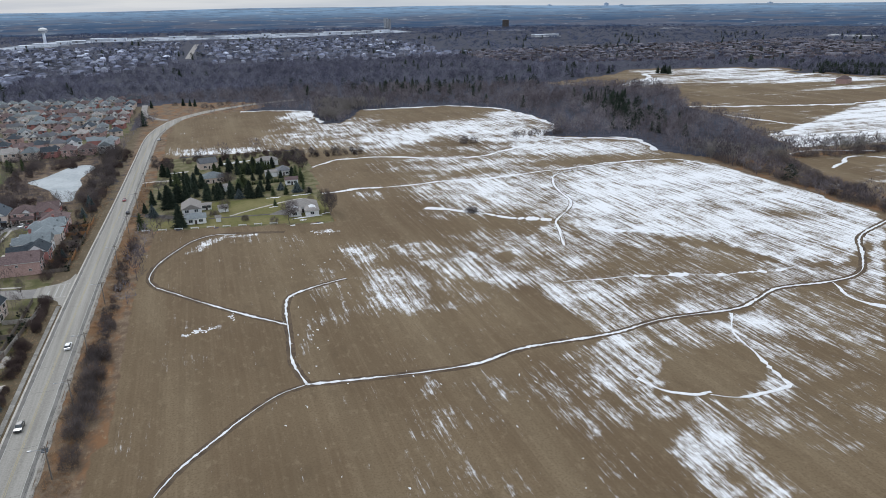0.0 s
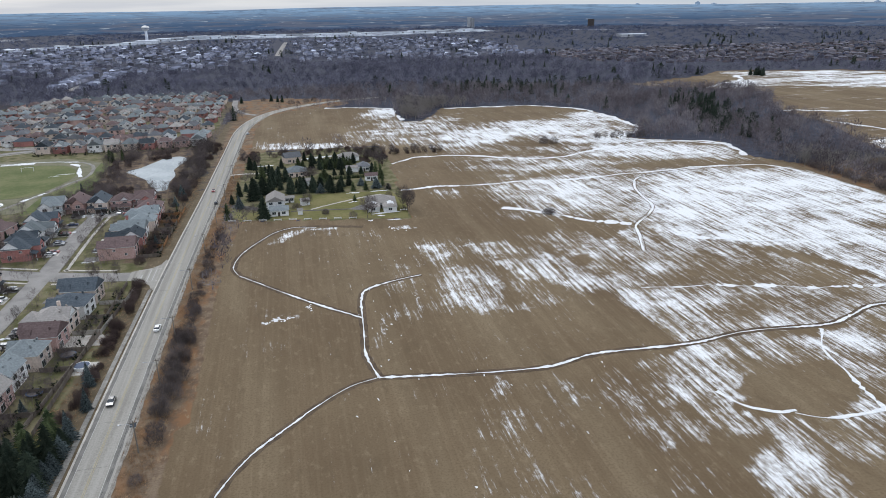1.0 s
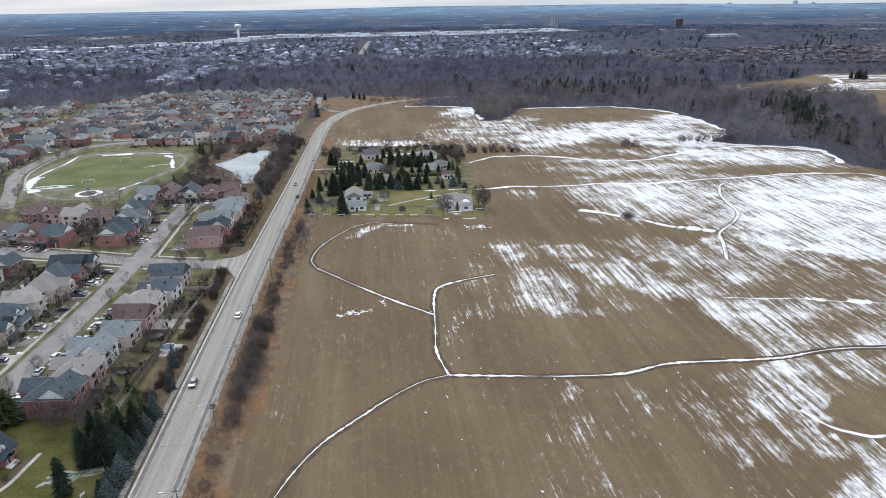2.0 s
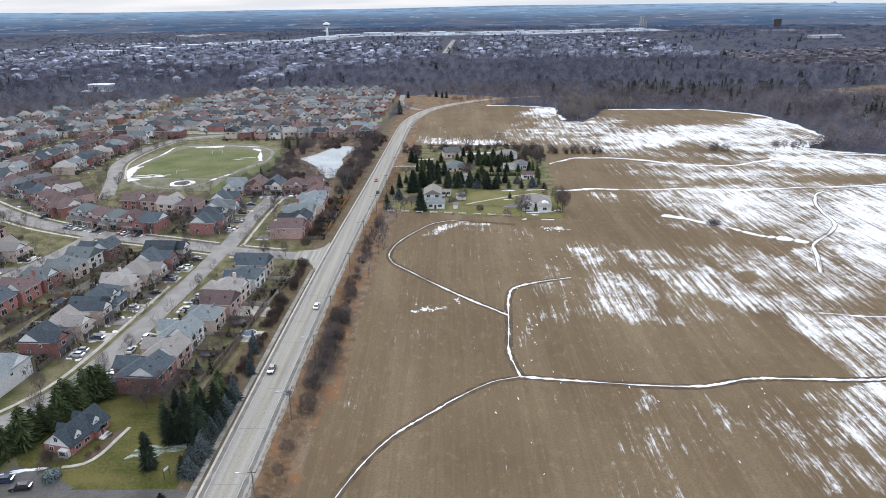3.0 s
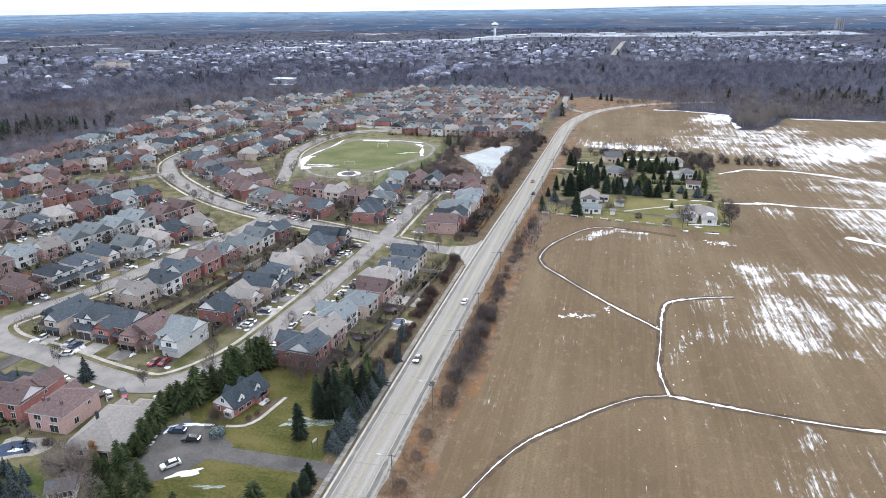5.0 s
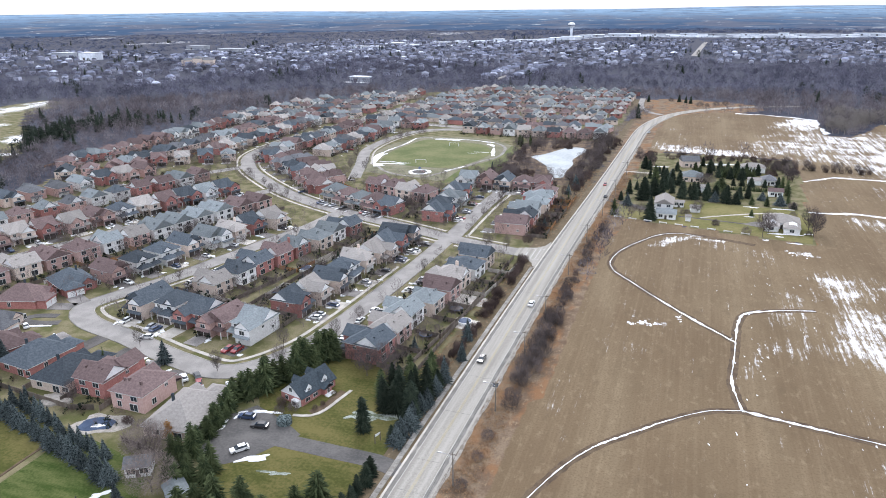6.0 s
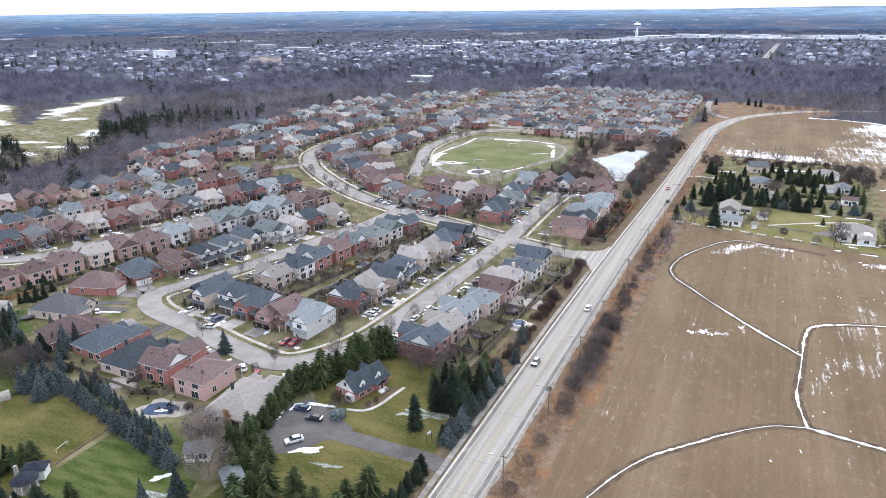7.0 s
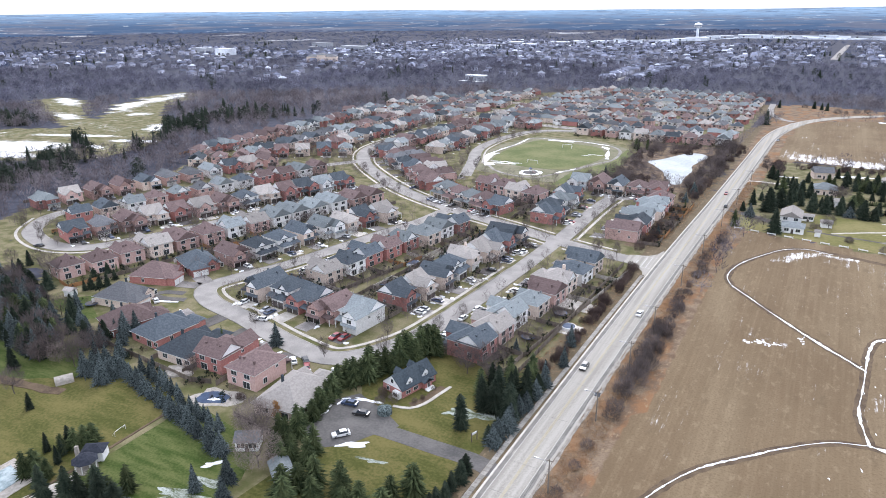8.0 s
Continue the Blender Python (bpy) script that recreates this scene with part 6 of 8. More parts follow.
    # street trees and back-garden trees
    rnd = random.Random(21)
    for name, (line, half) in STREETS.items():
        if name.startswith("north"):
            continue
        pts = smooth(line, 14.0)
        for n, (x, y) in enumerate(pts[1:-1]):
            for side in (-1, 1):
                if rnd.random() < 0.4:
                    tree("bare", x + side * (half + 1.3) * rnd.choice((0.95, 1.0)), y, rnd.uniform(5, 8), 0.8)
    for x, y, f, full, _ in HOUSE_SPOTS:
        for _ in range((1 if rnd.random() < 0.8 else 2) if full else int(rnd.random() < 0.4)):
            k = rnd.choice(("bare", "bare", "shrub", "spruce", "bush", "blue", "cedar", "russet" if rnd.random() < 0.3 else "bush"))
            h = {"bare": 6, "shrub": 2, "spruce": 5, "bush": 2, "blue": 5, "cedar": 4, "russet": 5}[k] * rnd.uniform(0.7, 1.2)
            tree(k, x - f[0] * 12 + rnd.uniform(-4, 4) * f[1], y - f[1] * 12 + rnd.uniform(-4, 4) * f[0], h)
    # verge of the main road: bushes on the field side, scrub behind the back fences
    for x, y, h in ((4, 3, 2.2), (4.5, 23, 2.2), (6, 38, 3.2), (5.5, 52, 4.2), (7.5, 58, 4.5), (6.5, 64, 5), (8, 69, 4.6), (5, 74, 3.6), (6.5, 82, 4.2), (5, 88, 3.6), (6, 94, 3.2), (6.5, 117, 3.6), (8, 114, 3), (5.5, 130, 2.2), (7.5, 150, 2.6), (9, 157, 3.2), (7, 165, 2.6), (8, 172, 3), (4.5, 14, 2.0), (4, -12, 2.4), (4, -28, 2)):
        tree("bush", x, y, 1.15 * h, 1.1)
    for _ in range(34):
        y = rnd.uniform(34, 112)
        tree(rnd.choice(("bush", "bush", "shrub", "bare")), 5.8 + rnd.uniform(-1.6, 2.8), y, rnd.uniform(2.5, 5.0), 0.9)
    for _ in range(30):
        y = rnd.uniform(108, 200)
        tree(rnd.choice(("bush", "shrub", "shrub")), 7 + rnd.uniform(-2, 2.5), y, rnd.uniform(1.2, 2.6))
    for _ in range(80):
        y = rnd.uniform(52, 150)
        tree("shrub", -17.5 + rnd.uniform(-2.2, 1.4) + (y - 50) * 0.02, y, rnd.uniform(1.5, 3.4))
    for _ in range(110):
        y = rnd.uniform(172, 440)
        tree(rnd.choice(("shrub", "bush", "bare", "shrub")), np.interp(y, [170, 330, 440], [-17, -12, -6]) + rnd.uniform(-7, 2), y, rnd.uniform(2, 4.5))
    row_of("bare", [(-17 + rnd.uniform(-7, 5), rnd.uniform(285, 440)) for _ in range(54)], (5, 9), 0, 1.1)
    row_of("bare", [(-66 + rnd.uniform(-8, 6), rnd.uniform(285, 400)) for _ in range(16)], (5, 8), 0, 1.1)
    row_of("shrub", [(-66 + rnd.uniform(-8, 5), rnd.uniform(300, 420)) for _ in range(40)] + [(-44 + rnd.uniform(-10, 8) , rnd.uniform(392, 425)) for _ in range(34)] + [(-50 + rnd.uniform(-10, 3), rnd.uniform(284, 312)) for _ in range(26)], (1.5, 3.2), 0, 1.4)
    row_of("blue", [(-18, 262), (-14, 275), (-17, 283), (-75, 305)], (6, 8))
    row_of("pine", [(-75, 392), (-71, 398), (-79, 399)], (7, 9))
    # the farm lot: dark conifers round scattered houses
    for kind, x, y, h, wide in (
            ("cedar", 11.2, 229.5, 8.7, 2.38), ("spruce", 29.2, 225.5, 12.2, 1.33), ("blue", 16.1, 248.8, 7.5, 1.33), ("spruce", 11.7, 258.8, 5.5, 1.26), ("spruce", 14.9, 274, 8.5, 1.33), ("spruce", 23.2, 263.3, 13.1, 1.54),
            ("spruce", 28.1, 274.2, 11.0, 1.33), ("spruce", 31.7, 283.3, 9.0, 1.40), ("pine", 27.1, 300, 12.5, 1.30), ("spruce", 18.3, 343.7, 8.6, 1.75), ("spruce", 21.5, 341, 6.5, 1.68), ("spruce", 36.9, 305.2, 9.5, 1.33), ("spruce", 41.0, 303, 9.5, 1.61),
            ("spruce", 37.6, 283.4, 5.7, 1.40), ("spruce", 43, 273.3, 10.1, 1.61), ("spruce", 49, 272.5, 10.3, 1.61), ("spruce", 55.6, 273, 7.8, 1.47), ("blue", 59.9, 271, 6.1, 1.68), ("spruce", 65.8, 270, 10.3, 1.61), ("spruce", 70.6, 270, 7.0, 1.75),
            ("cedar", 78.5, 271, 5.6, 2.85), ("cedar", 85.7, 270, 5.9, 2.66), ("blue", 84.3, 281.5, 5.1, 2.24), ("blue", 92.2, 273, 6.9, 1.68), ("cedar", 96.6, 277.7, 6.7, 1.90), ("cedar", 96.2, 306.2, 9.0, 2.38), ("cedar", 98.8, 303, 8.2, 2.28), ("cedar", 98.4, 296, 6.0, 2.28),
            ("spruce", 70.9, 312, 4.6, 1.68), ("spruce", 75.7, 312.5, 4.8, 1.54), ("spruce", 80.4, 311, 6.1, 1.54), ("cedar", 77, 247.5, 3.9, 2.85), ("spruce", 57.8, 337, 7.8, 1.68), ("spruce", 54.1, 362, 6.3, 1.40), ("spruce", 64.2, 341.3, 8.5, 1.68),
            ("spruce", 47, 286, 5.5, 1.68), ("spruce", 60.5, 283, 6.5, 1.54), ("spruce", 64.5, 279, 5.0, 1.68), ("pine", 61.5, 296, 6.0, 1.82), ("pine", 66, 294, 5.0, 1.95), ("pine", 64, 303, 6.5, 1.95), ("spruce", 33.5, 291, 8.0, 1.40), ("spruce", 98.6, 268.5, 3.6, 2.24),
            ("pine", 52, 333, 6.5, 1.56), ("pine", 49.5, 346, 6.0, 1.69), ("spruce", 60, 349, 5.5, 1.82), ("spruce", 38.5, 342, 6.5, 1.68), ("spruce", 28, 330, 5.0, 1.68), ("blue", 36, 325, 5.5, 1.82)):
        tree(kind, x, y, h, wide)
    row_of("spruce", [(70, 330), (76, 328), (62, 330), (68, 346), (74, 349), (86, 344), (80, 350), (58, 356), (64, 358), (34, 314), (31, 322), (24, 316), (22, 290), (18, 286), (36, 296), (44, 290), (57, 282), (52, 281), (73, 281), (78, 284), (88, 311), (95, 314)], (5, 8.5), 1.0, 1.6)
    row_of("cedar", along((65, 333), (83, 334), 11) + along((64, 339), (80, 341), 7), (5.6, 7.4), 0.7, 2.2)
    row_of("cedar", along((68, 300.5), (88, 301.5), 24), (2.3, 2.8), 0.2, 2.2)
    row_of("bare", [(55.2, 304), (53.6, 306), (56.8, 305)], (7.6, 8.4), 0.3, 1.5)
    row_of("bare", [(80.1, 213.5), (83, 217.5), (101.7, 220.2), (103.5, 226), (100.5, 231)], (11, 12.4), 0.5, 0.95)
    row_of("bare", [(19.7, 229), (24, 232), (16.8, 304.9), (20, 312), (10.6, 192.8), (11.4, 194.5), (51.5, 244)], (5.5, 7.5), 0.5, 1.2)
    row_of("bush", [(59.3, 225.9), (60.2, 226.6), (10.8, 199), (98.5, 268.5), (96, 251), (46.2, 241.5), (45.2, 240.2), (73, 216.5), (100, 221)], (2.6, 4.2), 0.5, 1.1)
    row_of("bare", [(30, 380), (60, 385), (90, 380), (105, 372), (20, 370), (96, 352), (100, 346), (104, 352), (107, 341), (103, 335), (92, 356), (98, 362), (106, 360), (104, 328), (88, 362), (70, 366), (24, 358), (14, 362), (12, 380), (40, 388)], (6, 8.5), 1.5, 1.1)
    row_of("shrub", [(-1 + 12 * _pick.random() + 12, 350 + 44 * _pick.random()) for _ in range(18)] + [(30 + 76 * _pick.random(), 378 + 18 * _pick.random()) for _ in range(46)] + [(90 + 20 * _pick.random(), 335 + 40 * _pick.random()) for _ in range(26)], (1.6, 3.2), 0, 1.4)
    row_of("spruce", [(36, 690), (42, 686), (30, 698), (-2, 690), (-24, 640)], (7, 10), 1.0, 1.2)
    row_of("bush", [(50, 668), (58, 672), (66, 678), (20, 700), (75, 690), (-20, 655)], (3, 5), 2.0, 1.3)
    row_of("bush", [(170, 196), (171.8, 196.8), (168.6, 196.6), (170.6, 198.2)], (2.4, 3.2), 0.3, 1.4)
    row_of("bare", along((100, 371), (150, 365), 26), (4, 7), 3.0, 1.0)
    row_of("shrub", along((96, 372), (152, 364), 16), (2, 3), 2.5)
    row_of("bush", [(232, 372), (236, 376), (240, 371)], (4, 6), 1.0)
    row_of("bare", along((276, 372), (318, 372), 14), (5, 8), 3.0)
    row_of("bush", along((364, 118), (372, 262), 26) + along((372, 128), (404, 236), 22) + along((420, 236), (498, 224), 16), (3.5, 6.5), 4.0, 1.2)
    row_of("bare", along((368, 150), (392, 250), 18), (6, 9), 5.0, 1.2)
    for x, y in along((362, 112), (420, 70), 6):
        tree("bush", x + _pick.uniform(-2, 4), y, 5)


plant()


def garden_shrubs():
    """Small clipped and leafless shrubs along house fronts and fences."""
    rng = np.random.default_rng(44)
    spots = []
    for x, y, f, full, _ in HOUSE_SPOTS:
        for _ in range(16 if full else 12):
            side, along_ = rng.uniform(-6, 6), rng.choice((-9.2, 9.6, 14.0, 15.5, 12.0)) + rng.normal(0, 0.5)
            spots.append((x - f[0] * along_ - f[1] * side, y - f[1] * along_ + f[0] * side))
    spots = np.array(spots)
    half = rng.random(len(spots)) < 0.55
    round_ = [tuft_crown(rng, 12, 5, 0.1, 0.5, 0.2) for _ in range(3)]
    bare = [twig_crown(rng, 60, 0.4, 0.02, -0.2, 0.55) for _ in range(3)]
    v, t = strewn(round_, spots[half], rng.uniform(0.9, 2.8, half.sum()), rng)
    thing("evergreen_shrubs", soup("evergreen_shrubs", v, t, SPRUCE), label="small dark evergreen garden shrubs", category="shrubs", kind="stuff")
    v, t = strewn(bare, spots[~half], rng.uniform(0.8, 2.4, (~half).sum()), rng)
    thing("bare_shrubs", soup("bare_shrubs", v, t, SHRUB), label="small leafless garden shrubs", category="shrubs", kind="stuff")


garden_shrubs()


def verge_grass():
    """Tufts of dead grass along both verges of the main road."""
    rng = np.random.default_rng(61)
    n = 7500
    y = rng.uniform(-60, 330, n)
    east = rng.random(n) < 0.62
    mid_x = np.interp(y, [p[1] for p in MAIN_ROAD[:7]], [p[0] for p in MAIN_ROAD[:7]])
    x = mid_x + np.where(east, rng.uniform(6.6, 13.5, n), rng.uniform(-19, -8.4, n))
    keep = (east & ~((y > 226) & (y < 240)) | ~east & (y > 46)) & ~(~east & (y > 138) & (y < 180))
    spots = np.stack([x, y], 1)[keep]
    v, t = strewn([twig_crown(rng, 14, 0.7, 0.075, -0.3, 1.1, 1.0, 0.6) for _ in range(6)], spots, rng.uniform(0.3, 0.75, len(spots)), rng)
    thing("verge_grass", soup("verge_grass", v, t, DRY_GRASS), label="rusty dead grass tufts on the road verges", category="grass", kind="stuff")


verge_grass()


def estate_trees():
    rng = np.random.default_rng(55)
    spots = np.concatenate([np.stack([rng.uniform(-390, -22, 2900), rng.uniform(432, 800, 2900)], 1), np.stack([rng.uniform(-350, -165, 1700), rng.uniform(60, 430, 1700)], 1), np.stack([rng.uniform(-165, -24, 800), rng.uniform(48, 300, 800)], 1), np.stack([rng.uniform(-84, -8, 520), rng.uniform(284, 440, 520)], 1)])
    keep = inside(spots[:, 0], spots[:, 1], SUBURB) & (((spots[:, 0] + 125) / 50) ** 2 + ((spots[:, 1] - 345) / 76) ** 2 > 1) & ~inside(spots[:, 0], spots[:, 1], [(-30, 296), (-22, 320), (-20, 395), (-34, 408), (-50, 394), (-66, 360), (-48, 326)])
    for line, half in STREETS.values():
        pts = smooth(line, 6.0)
        keep &= np.min(np.hypot(spots[:, None, 0] - pts[None, :, 0], spots[:, None, 1] - pts[None, :, 1]), 1) > half + 0.5
    at = np.array([(x, y) for x, y, *_ in HOUSE_SPOTS] + [(x, y) for x, y, *_ in spots_of(NORTH_ROWS)])
    keep &= np.min(np.hypot(spots[:, None, 0] - at[None, :, 0], spots[:, None, 1] - at[None, :, 1]), 1) > 7.0
    spots = spots[keep]
    v, t = strewn([with_trunk(twig_crown(rng, 90, 0.2, 0.008, 0.18, 0.36, 1.0, 0.35, 0.1), 0.014, 0.7) for _ in range(8)], spots, rng.uniform(4, 8, len(spots)), rng)
    thing("garden_trees", soup("garden_trees", v, t, TWIGS), label="leafless garden trees between the houses", category="trees", kind="stuff")


estate_trees()


def wood_crown(rng, count, width, length, base=0.14, spread=0.4):
    """Unit-height tree of a winter wood: a rounded haze of rising twigs over a thin trunk."""
    return with_trunk(twig_crown(rng, count, length, width, base, spread, 1.0, 0.45, 0.1), 0.016, 0.7)


def build_woods():
    """The leafless woods: many bare trees, and darker conifers among them."""
    rng = np.random.default_rng(8)
    near = [wood_crown(rng, 84, 0.0120, 0.19) for _ in range(10)]
    mid = [wood_crown(rng, 46, 0.022, 0.24, 0.12, 0.44) for _ in range(8)]
    far = [wood_crown(rng, 26, 0.080, 0.26, 0.04, 0.95) for _ in range(8)]
    firs = [needle_crown(rng, 10, 9, 0.20 + 0.03 * k, 0.03, 0.04, 0.6) for k in range(4)]

    def fan(r0, r1, n):
        r = np.sqrt(rng.uniform(r0**2, r1**2, n))
        a = np.radians(rng.uniform(-58, 66, n))
        return np.stack([44 - r * np.sin(a), -116 + r * np.cos(a)], 1)

    def clear(p):
        x, y = p.T
        road_x = np.interp(y, [q[1] for q in MAIN_ROAD[:9]], [q[0] for q in MAIN_ROAD[:9]])
        out = inside(x, y, FIELD) | inside(x, y, SUBURB) | inside(x, y, FAR_FIELD) | inside(x, y, FARM_LOT) | inside(x, y, GOLF) | inside(x, y, EAST_FIELD) | inside(x, y, WORKS)
        out |= (inside(x, y + 110, WORKS) & (rng.random(len(x)) < 0.8)) | ((np.abs(x - 40) < 13) & (y > 1480) & (y < 2150)) | ((np.abs(x + 231) < 36) & (y > 885) & (y < 1110))
        out |= (x > -14) & (x < 460) & (y < 110)
        out |= (np.abs(x - road_x) < 16) & (y < 640)
        out |= (np.hypot((x - 30) / 1.5, y - 668) < 48)
        return ~out

    def town(p):
        x, y = p.T
        return (y > 1090 + 0.25 * np.abs(x + 200)) & (y < 2400) | ((x < -700) & (y > 640)) | ((x > 560) & (y > 840) & (y < 1500))

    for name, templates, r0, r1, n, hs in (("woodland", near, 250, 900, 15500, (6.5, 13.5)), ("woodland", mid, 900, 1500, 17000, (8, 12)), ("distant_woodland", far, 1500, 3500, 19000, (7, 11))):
        p = fan(r0, r1, n)
        p = p[clear(p)]
        thin = town(p)
        clump = np.sin(p[:, 0] / 47 + 2 * np.sin(p[:, 1] / 90)) * np.sin(p[:, 1] / 39 + np.sin(p[:, 0] / 120))
        p = p[~thin & (clump > -0.92) | thin & (clump > -0.5) & (rng.random(len(p)) < 0.8)]
        swell = 0.88 + 0.22 * np.sin(p[:, 0] / 61 + 1.7 * np.sin(p[:, 1] / 53)) * np.sin(p[:, 1] / 44 + np.sin(p[:, 0] / 37))
        tones = []
        v, t = strewn(templates, p, rng.uniform(*hs, len(p)) * swell * np.where(town(p), 0.8, 1.0), rng, (0.8, 1.3), tones)
        # The two farther belts take colours with the haze tinted in.
        thing(name, soup(name, v, t, WOODS if r0 < 800 else MID_HAZE_WOODS if r0 < 1400 else FAR_HAZE_WOODS, tones), label="leafless grey-brown woods in winter", category="woods", kind="stuff")
    p = np.concatenate([fan(420, 1000, 700), fan(1000, 2600, 2600)])
    p = p[clear(p)]
    clump = np.sin(p[:, 0] / 60 + 1) * np.sin(p[:, 1] / 75)
    p = p[(clump > 0.35) & (rng.random(len(p)) < np.where(np.hypot(*p.T) < 900, 0.5, 0.8))]
    belt = np.array([(x + rng.normal(0, 9), y + rng.normal(0, 9)) for a, b, n in (((-372, 70), (-398, 120), 40), ((-398, 120), (-436, 245), 110), ((-436, 245), (-472, 345), 110), ((-472, 345), (-440, 385), 40), ((-440, 385), (-420, 440), 12)) for x, y in along(a, b, n)]
                    + [(x + rng.normal(0, 14), y + rng.normal(0, 14)) for x, y in along((390, 360), (470, 560), 90)] + [(330 + rng.normal(0, 60), 720 + rng.normal(0, 25)) for _ in range(80)]
                    + [(960 + rng.normal(0, 45), 660 + rng.normal(0, 35)) for _ in range(150)] + [(-640 + rng.normal(0, 16), 262 + rng.normal(0, 14)) for _ in range(30)])
    copse = np.array([(-462 + rng.normal(0, 4), 210 + rng.normal(0, 4)) for _ in range(12)] + [(709 + rng.normal(0, 7), 769 + rng.normal(0, 4)) for _ in range(14)])
    p = np.concatenate([p, belt[clear(belt)], copse])
    v, t = strewn(firs + [tuft_crown(rng, 60, 5, 0.2, 0.26, 0.05) for _ in range(2)], p, rng.uniform(7, 15, len(p)), rng, (1.2, 2.0))
    thing("fir_woods", soup("fir_woods", v, t, FIR_WOODS), label="dark evergreens standing among the leafless woods", category="woods", kind="stuff")
    pale = [wood_crown(rng, 60, 0.010, 0.26, 0.15, 0.22) for _ in range(4)]
    q = np.array([(x + rng.normal(0, 8), y + rng.normal(0, 8)) for a, b, n in (((362, 270), (400, 230), 60), ((165, 620), (240, 560), 160), ((156, 528), (178, 575), 80), ((330, 400), (300, 430), 40), ((455, 256), (505, 226), 60), ((500, 245), (640, 236), 50)) for x, y in along(a, b, n)])
    v, t = strewn(pale, q[clear(q)], rng.uniform(9, 13, clear(q).sum()), rng)
    thing("poplar_grove", soup("poplar_grove", v, t, PALE_TWIGS), label="pale leafless poplars at the wood's edge", category="woods", kind="stuff")


build_woods()


# ---- the town beyond the woods ----
def build_town():
    rng = np.random.default_rng(17)

    def box_house():
        w, d, h, r = 5.0, 4.2, 4.4, 2.2
        wall = np.array([(-w, -d, 0), (w, -d, 0), (w, d, 0), (-w, d, 0), (-w, -d, h), (w, -d, h), (w, d, h), (-w, d, h)]) / 10
        wt = np.array([(0, 1, 5), (0, 5, 4), (1, 2, 6), (1, 6, 5), (2, 3, 7), (2, 7, 6), (3, 0, 4), (3, 4, 7)])
        o = 0.3
        top = np.array([(-w - o, -d - o, h), (w + o, -d - o, h), (w + o, d + o, h), (-w - o, d + o, h), (-w + 1.5, 0, h + r), (w - 1.5, 0, h + r)]) / 10
        tt = np.array([(0, 1, 5), (0, 5, 4), (1, 2, 5), (2, 3, 4), (2, 4, 5), (3, 0, 4)])
        return (wall, wt), (top, tt)

    wall, top = box_house()
    spots = []
    for x0, x1, y0, y1, rows, pitch in ((-1100, -60, 1120, 2000, 26, 17), (-60, 620, 1290, 2150, 22, 18), (-1700, -620, 680, 1300, 15, 26), (-640, -330, 900, 1060, 4, 24)):
        for y in np.linspace(y0, y1, rows):
            xs = np.arange(x0, x1, pitch) + rng.uniform(-3, 3, len(np.arange(x0, x1, pitch)))
            keep = rng.random(len(xs)) < 0.62
            spots += [(x, y + 14 * math.sin(x / 90) + rng.normal(0, 3)) for x in xs[keep]]
    spots = [(x, y) for x, y in spots if abs(x - 47) > 20] + [(x + rng.normal(0, 2), y) for y in np.arange(900, 1105, 12.0) for x in (-258, -248, -214, -204)]
    spots = np.array(spots)
    hs = rng.uniform(10, 14, len(spots))
    seeds = (np.random.default_rng(4), np.random.default_rng(4))
    v, t = strewn([wall], spots, hs, seeds[0], (0.65, 1.05))
    thing("town_houses", soup("town_houses", v, t, HAZED_WALL), label="many small pale and brick town houses among trees", category="houses", kind="stuff")
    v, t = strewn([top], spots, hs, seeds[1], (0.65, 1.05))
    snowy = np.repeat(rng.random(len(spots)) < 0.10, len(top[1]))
    thing("town_roofs", soup("town_roofs", v, t[~snowy], HAZED_ROOF), label="grey and brown roofs of the far town", category="roofs", kind="stuff")
    thing("snowy_town_roofs", soup("snowy_town_roofs", v, t[snowy], HAZED_SNOW_ROOF), label="snow-covered roofs of the far town", category="roofs", kind="stuff")
    brick = np.array([(x + rng.normal(0, 2.5), y + 9 * math.sin(x / 110) + rng.normal(0, 2)) for y in np.linspace(850, 1400, 22) for x in np.arange(600, 1620, 16.0) if rng.random() < 0.7 and y > 1010 - 0.9 * (x - 690) and y > 1010 - 0.28 * (x - 690)])
    hb = rng.uniform(8, 10.5, len(brick))
    seeds = (np.random.default_rng(6), np.random.default_rng(6))
    for name, mesh, tone, label in (("brick_houses", wall, FAR_BRICK, "dense rows of far brick houses"), ("brick_house_roofs", top, FAR_SHINGLE, "brown-grey roofs of far brick houses")):
        v, t = strewn([mesh], brick, hb, seeds[0] if mesh is wall else seeds[1], (0.95, 1.25))
        thing(name, soup(name, v, t, tone), label=label, category="houses", kind="stuff")
    # long pale works sheds along the edge of the town
    thing("town_street", ribbon([(36, 1490), (46, 1750), (62, 2130)], -6, 6, -0.1, 0.25, STREET), label="long grey street through the far town", category="street", kind="structure")
    thing("town_street", ribbon([(-234, 890), (-232, 990), (-231, 1110)], -6, 6, -0.1, 0.25, STREET), label="grey street between snowy town houses", category="street", kind="structure")
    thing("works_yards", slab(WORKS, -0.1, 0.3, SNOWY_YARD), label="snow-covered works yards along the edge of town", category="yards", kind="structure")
    for x, y, w, h in ((2260, 4080, 26, 46), (2480, 3960, 30, 36), (2570, 3900, 22, 52), (2650, 3850, 26, 42), (3250, 3340, 24, 38), (3300, 3290, 26, 44), (3780, 2740, 30, 40), (3860, 2640, 24, 34)):
        far_block = thing("tower_block", None, pose(x, y, 48), label="hazy far tower block on the skyline", category="tower block", group="skyline towers")
        part("wall", Shape(FAR_TOWER).box(-w / 2, -9, -70, w / 2, 9, h), far_block)
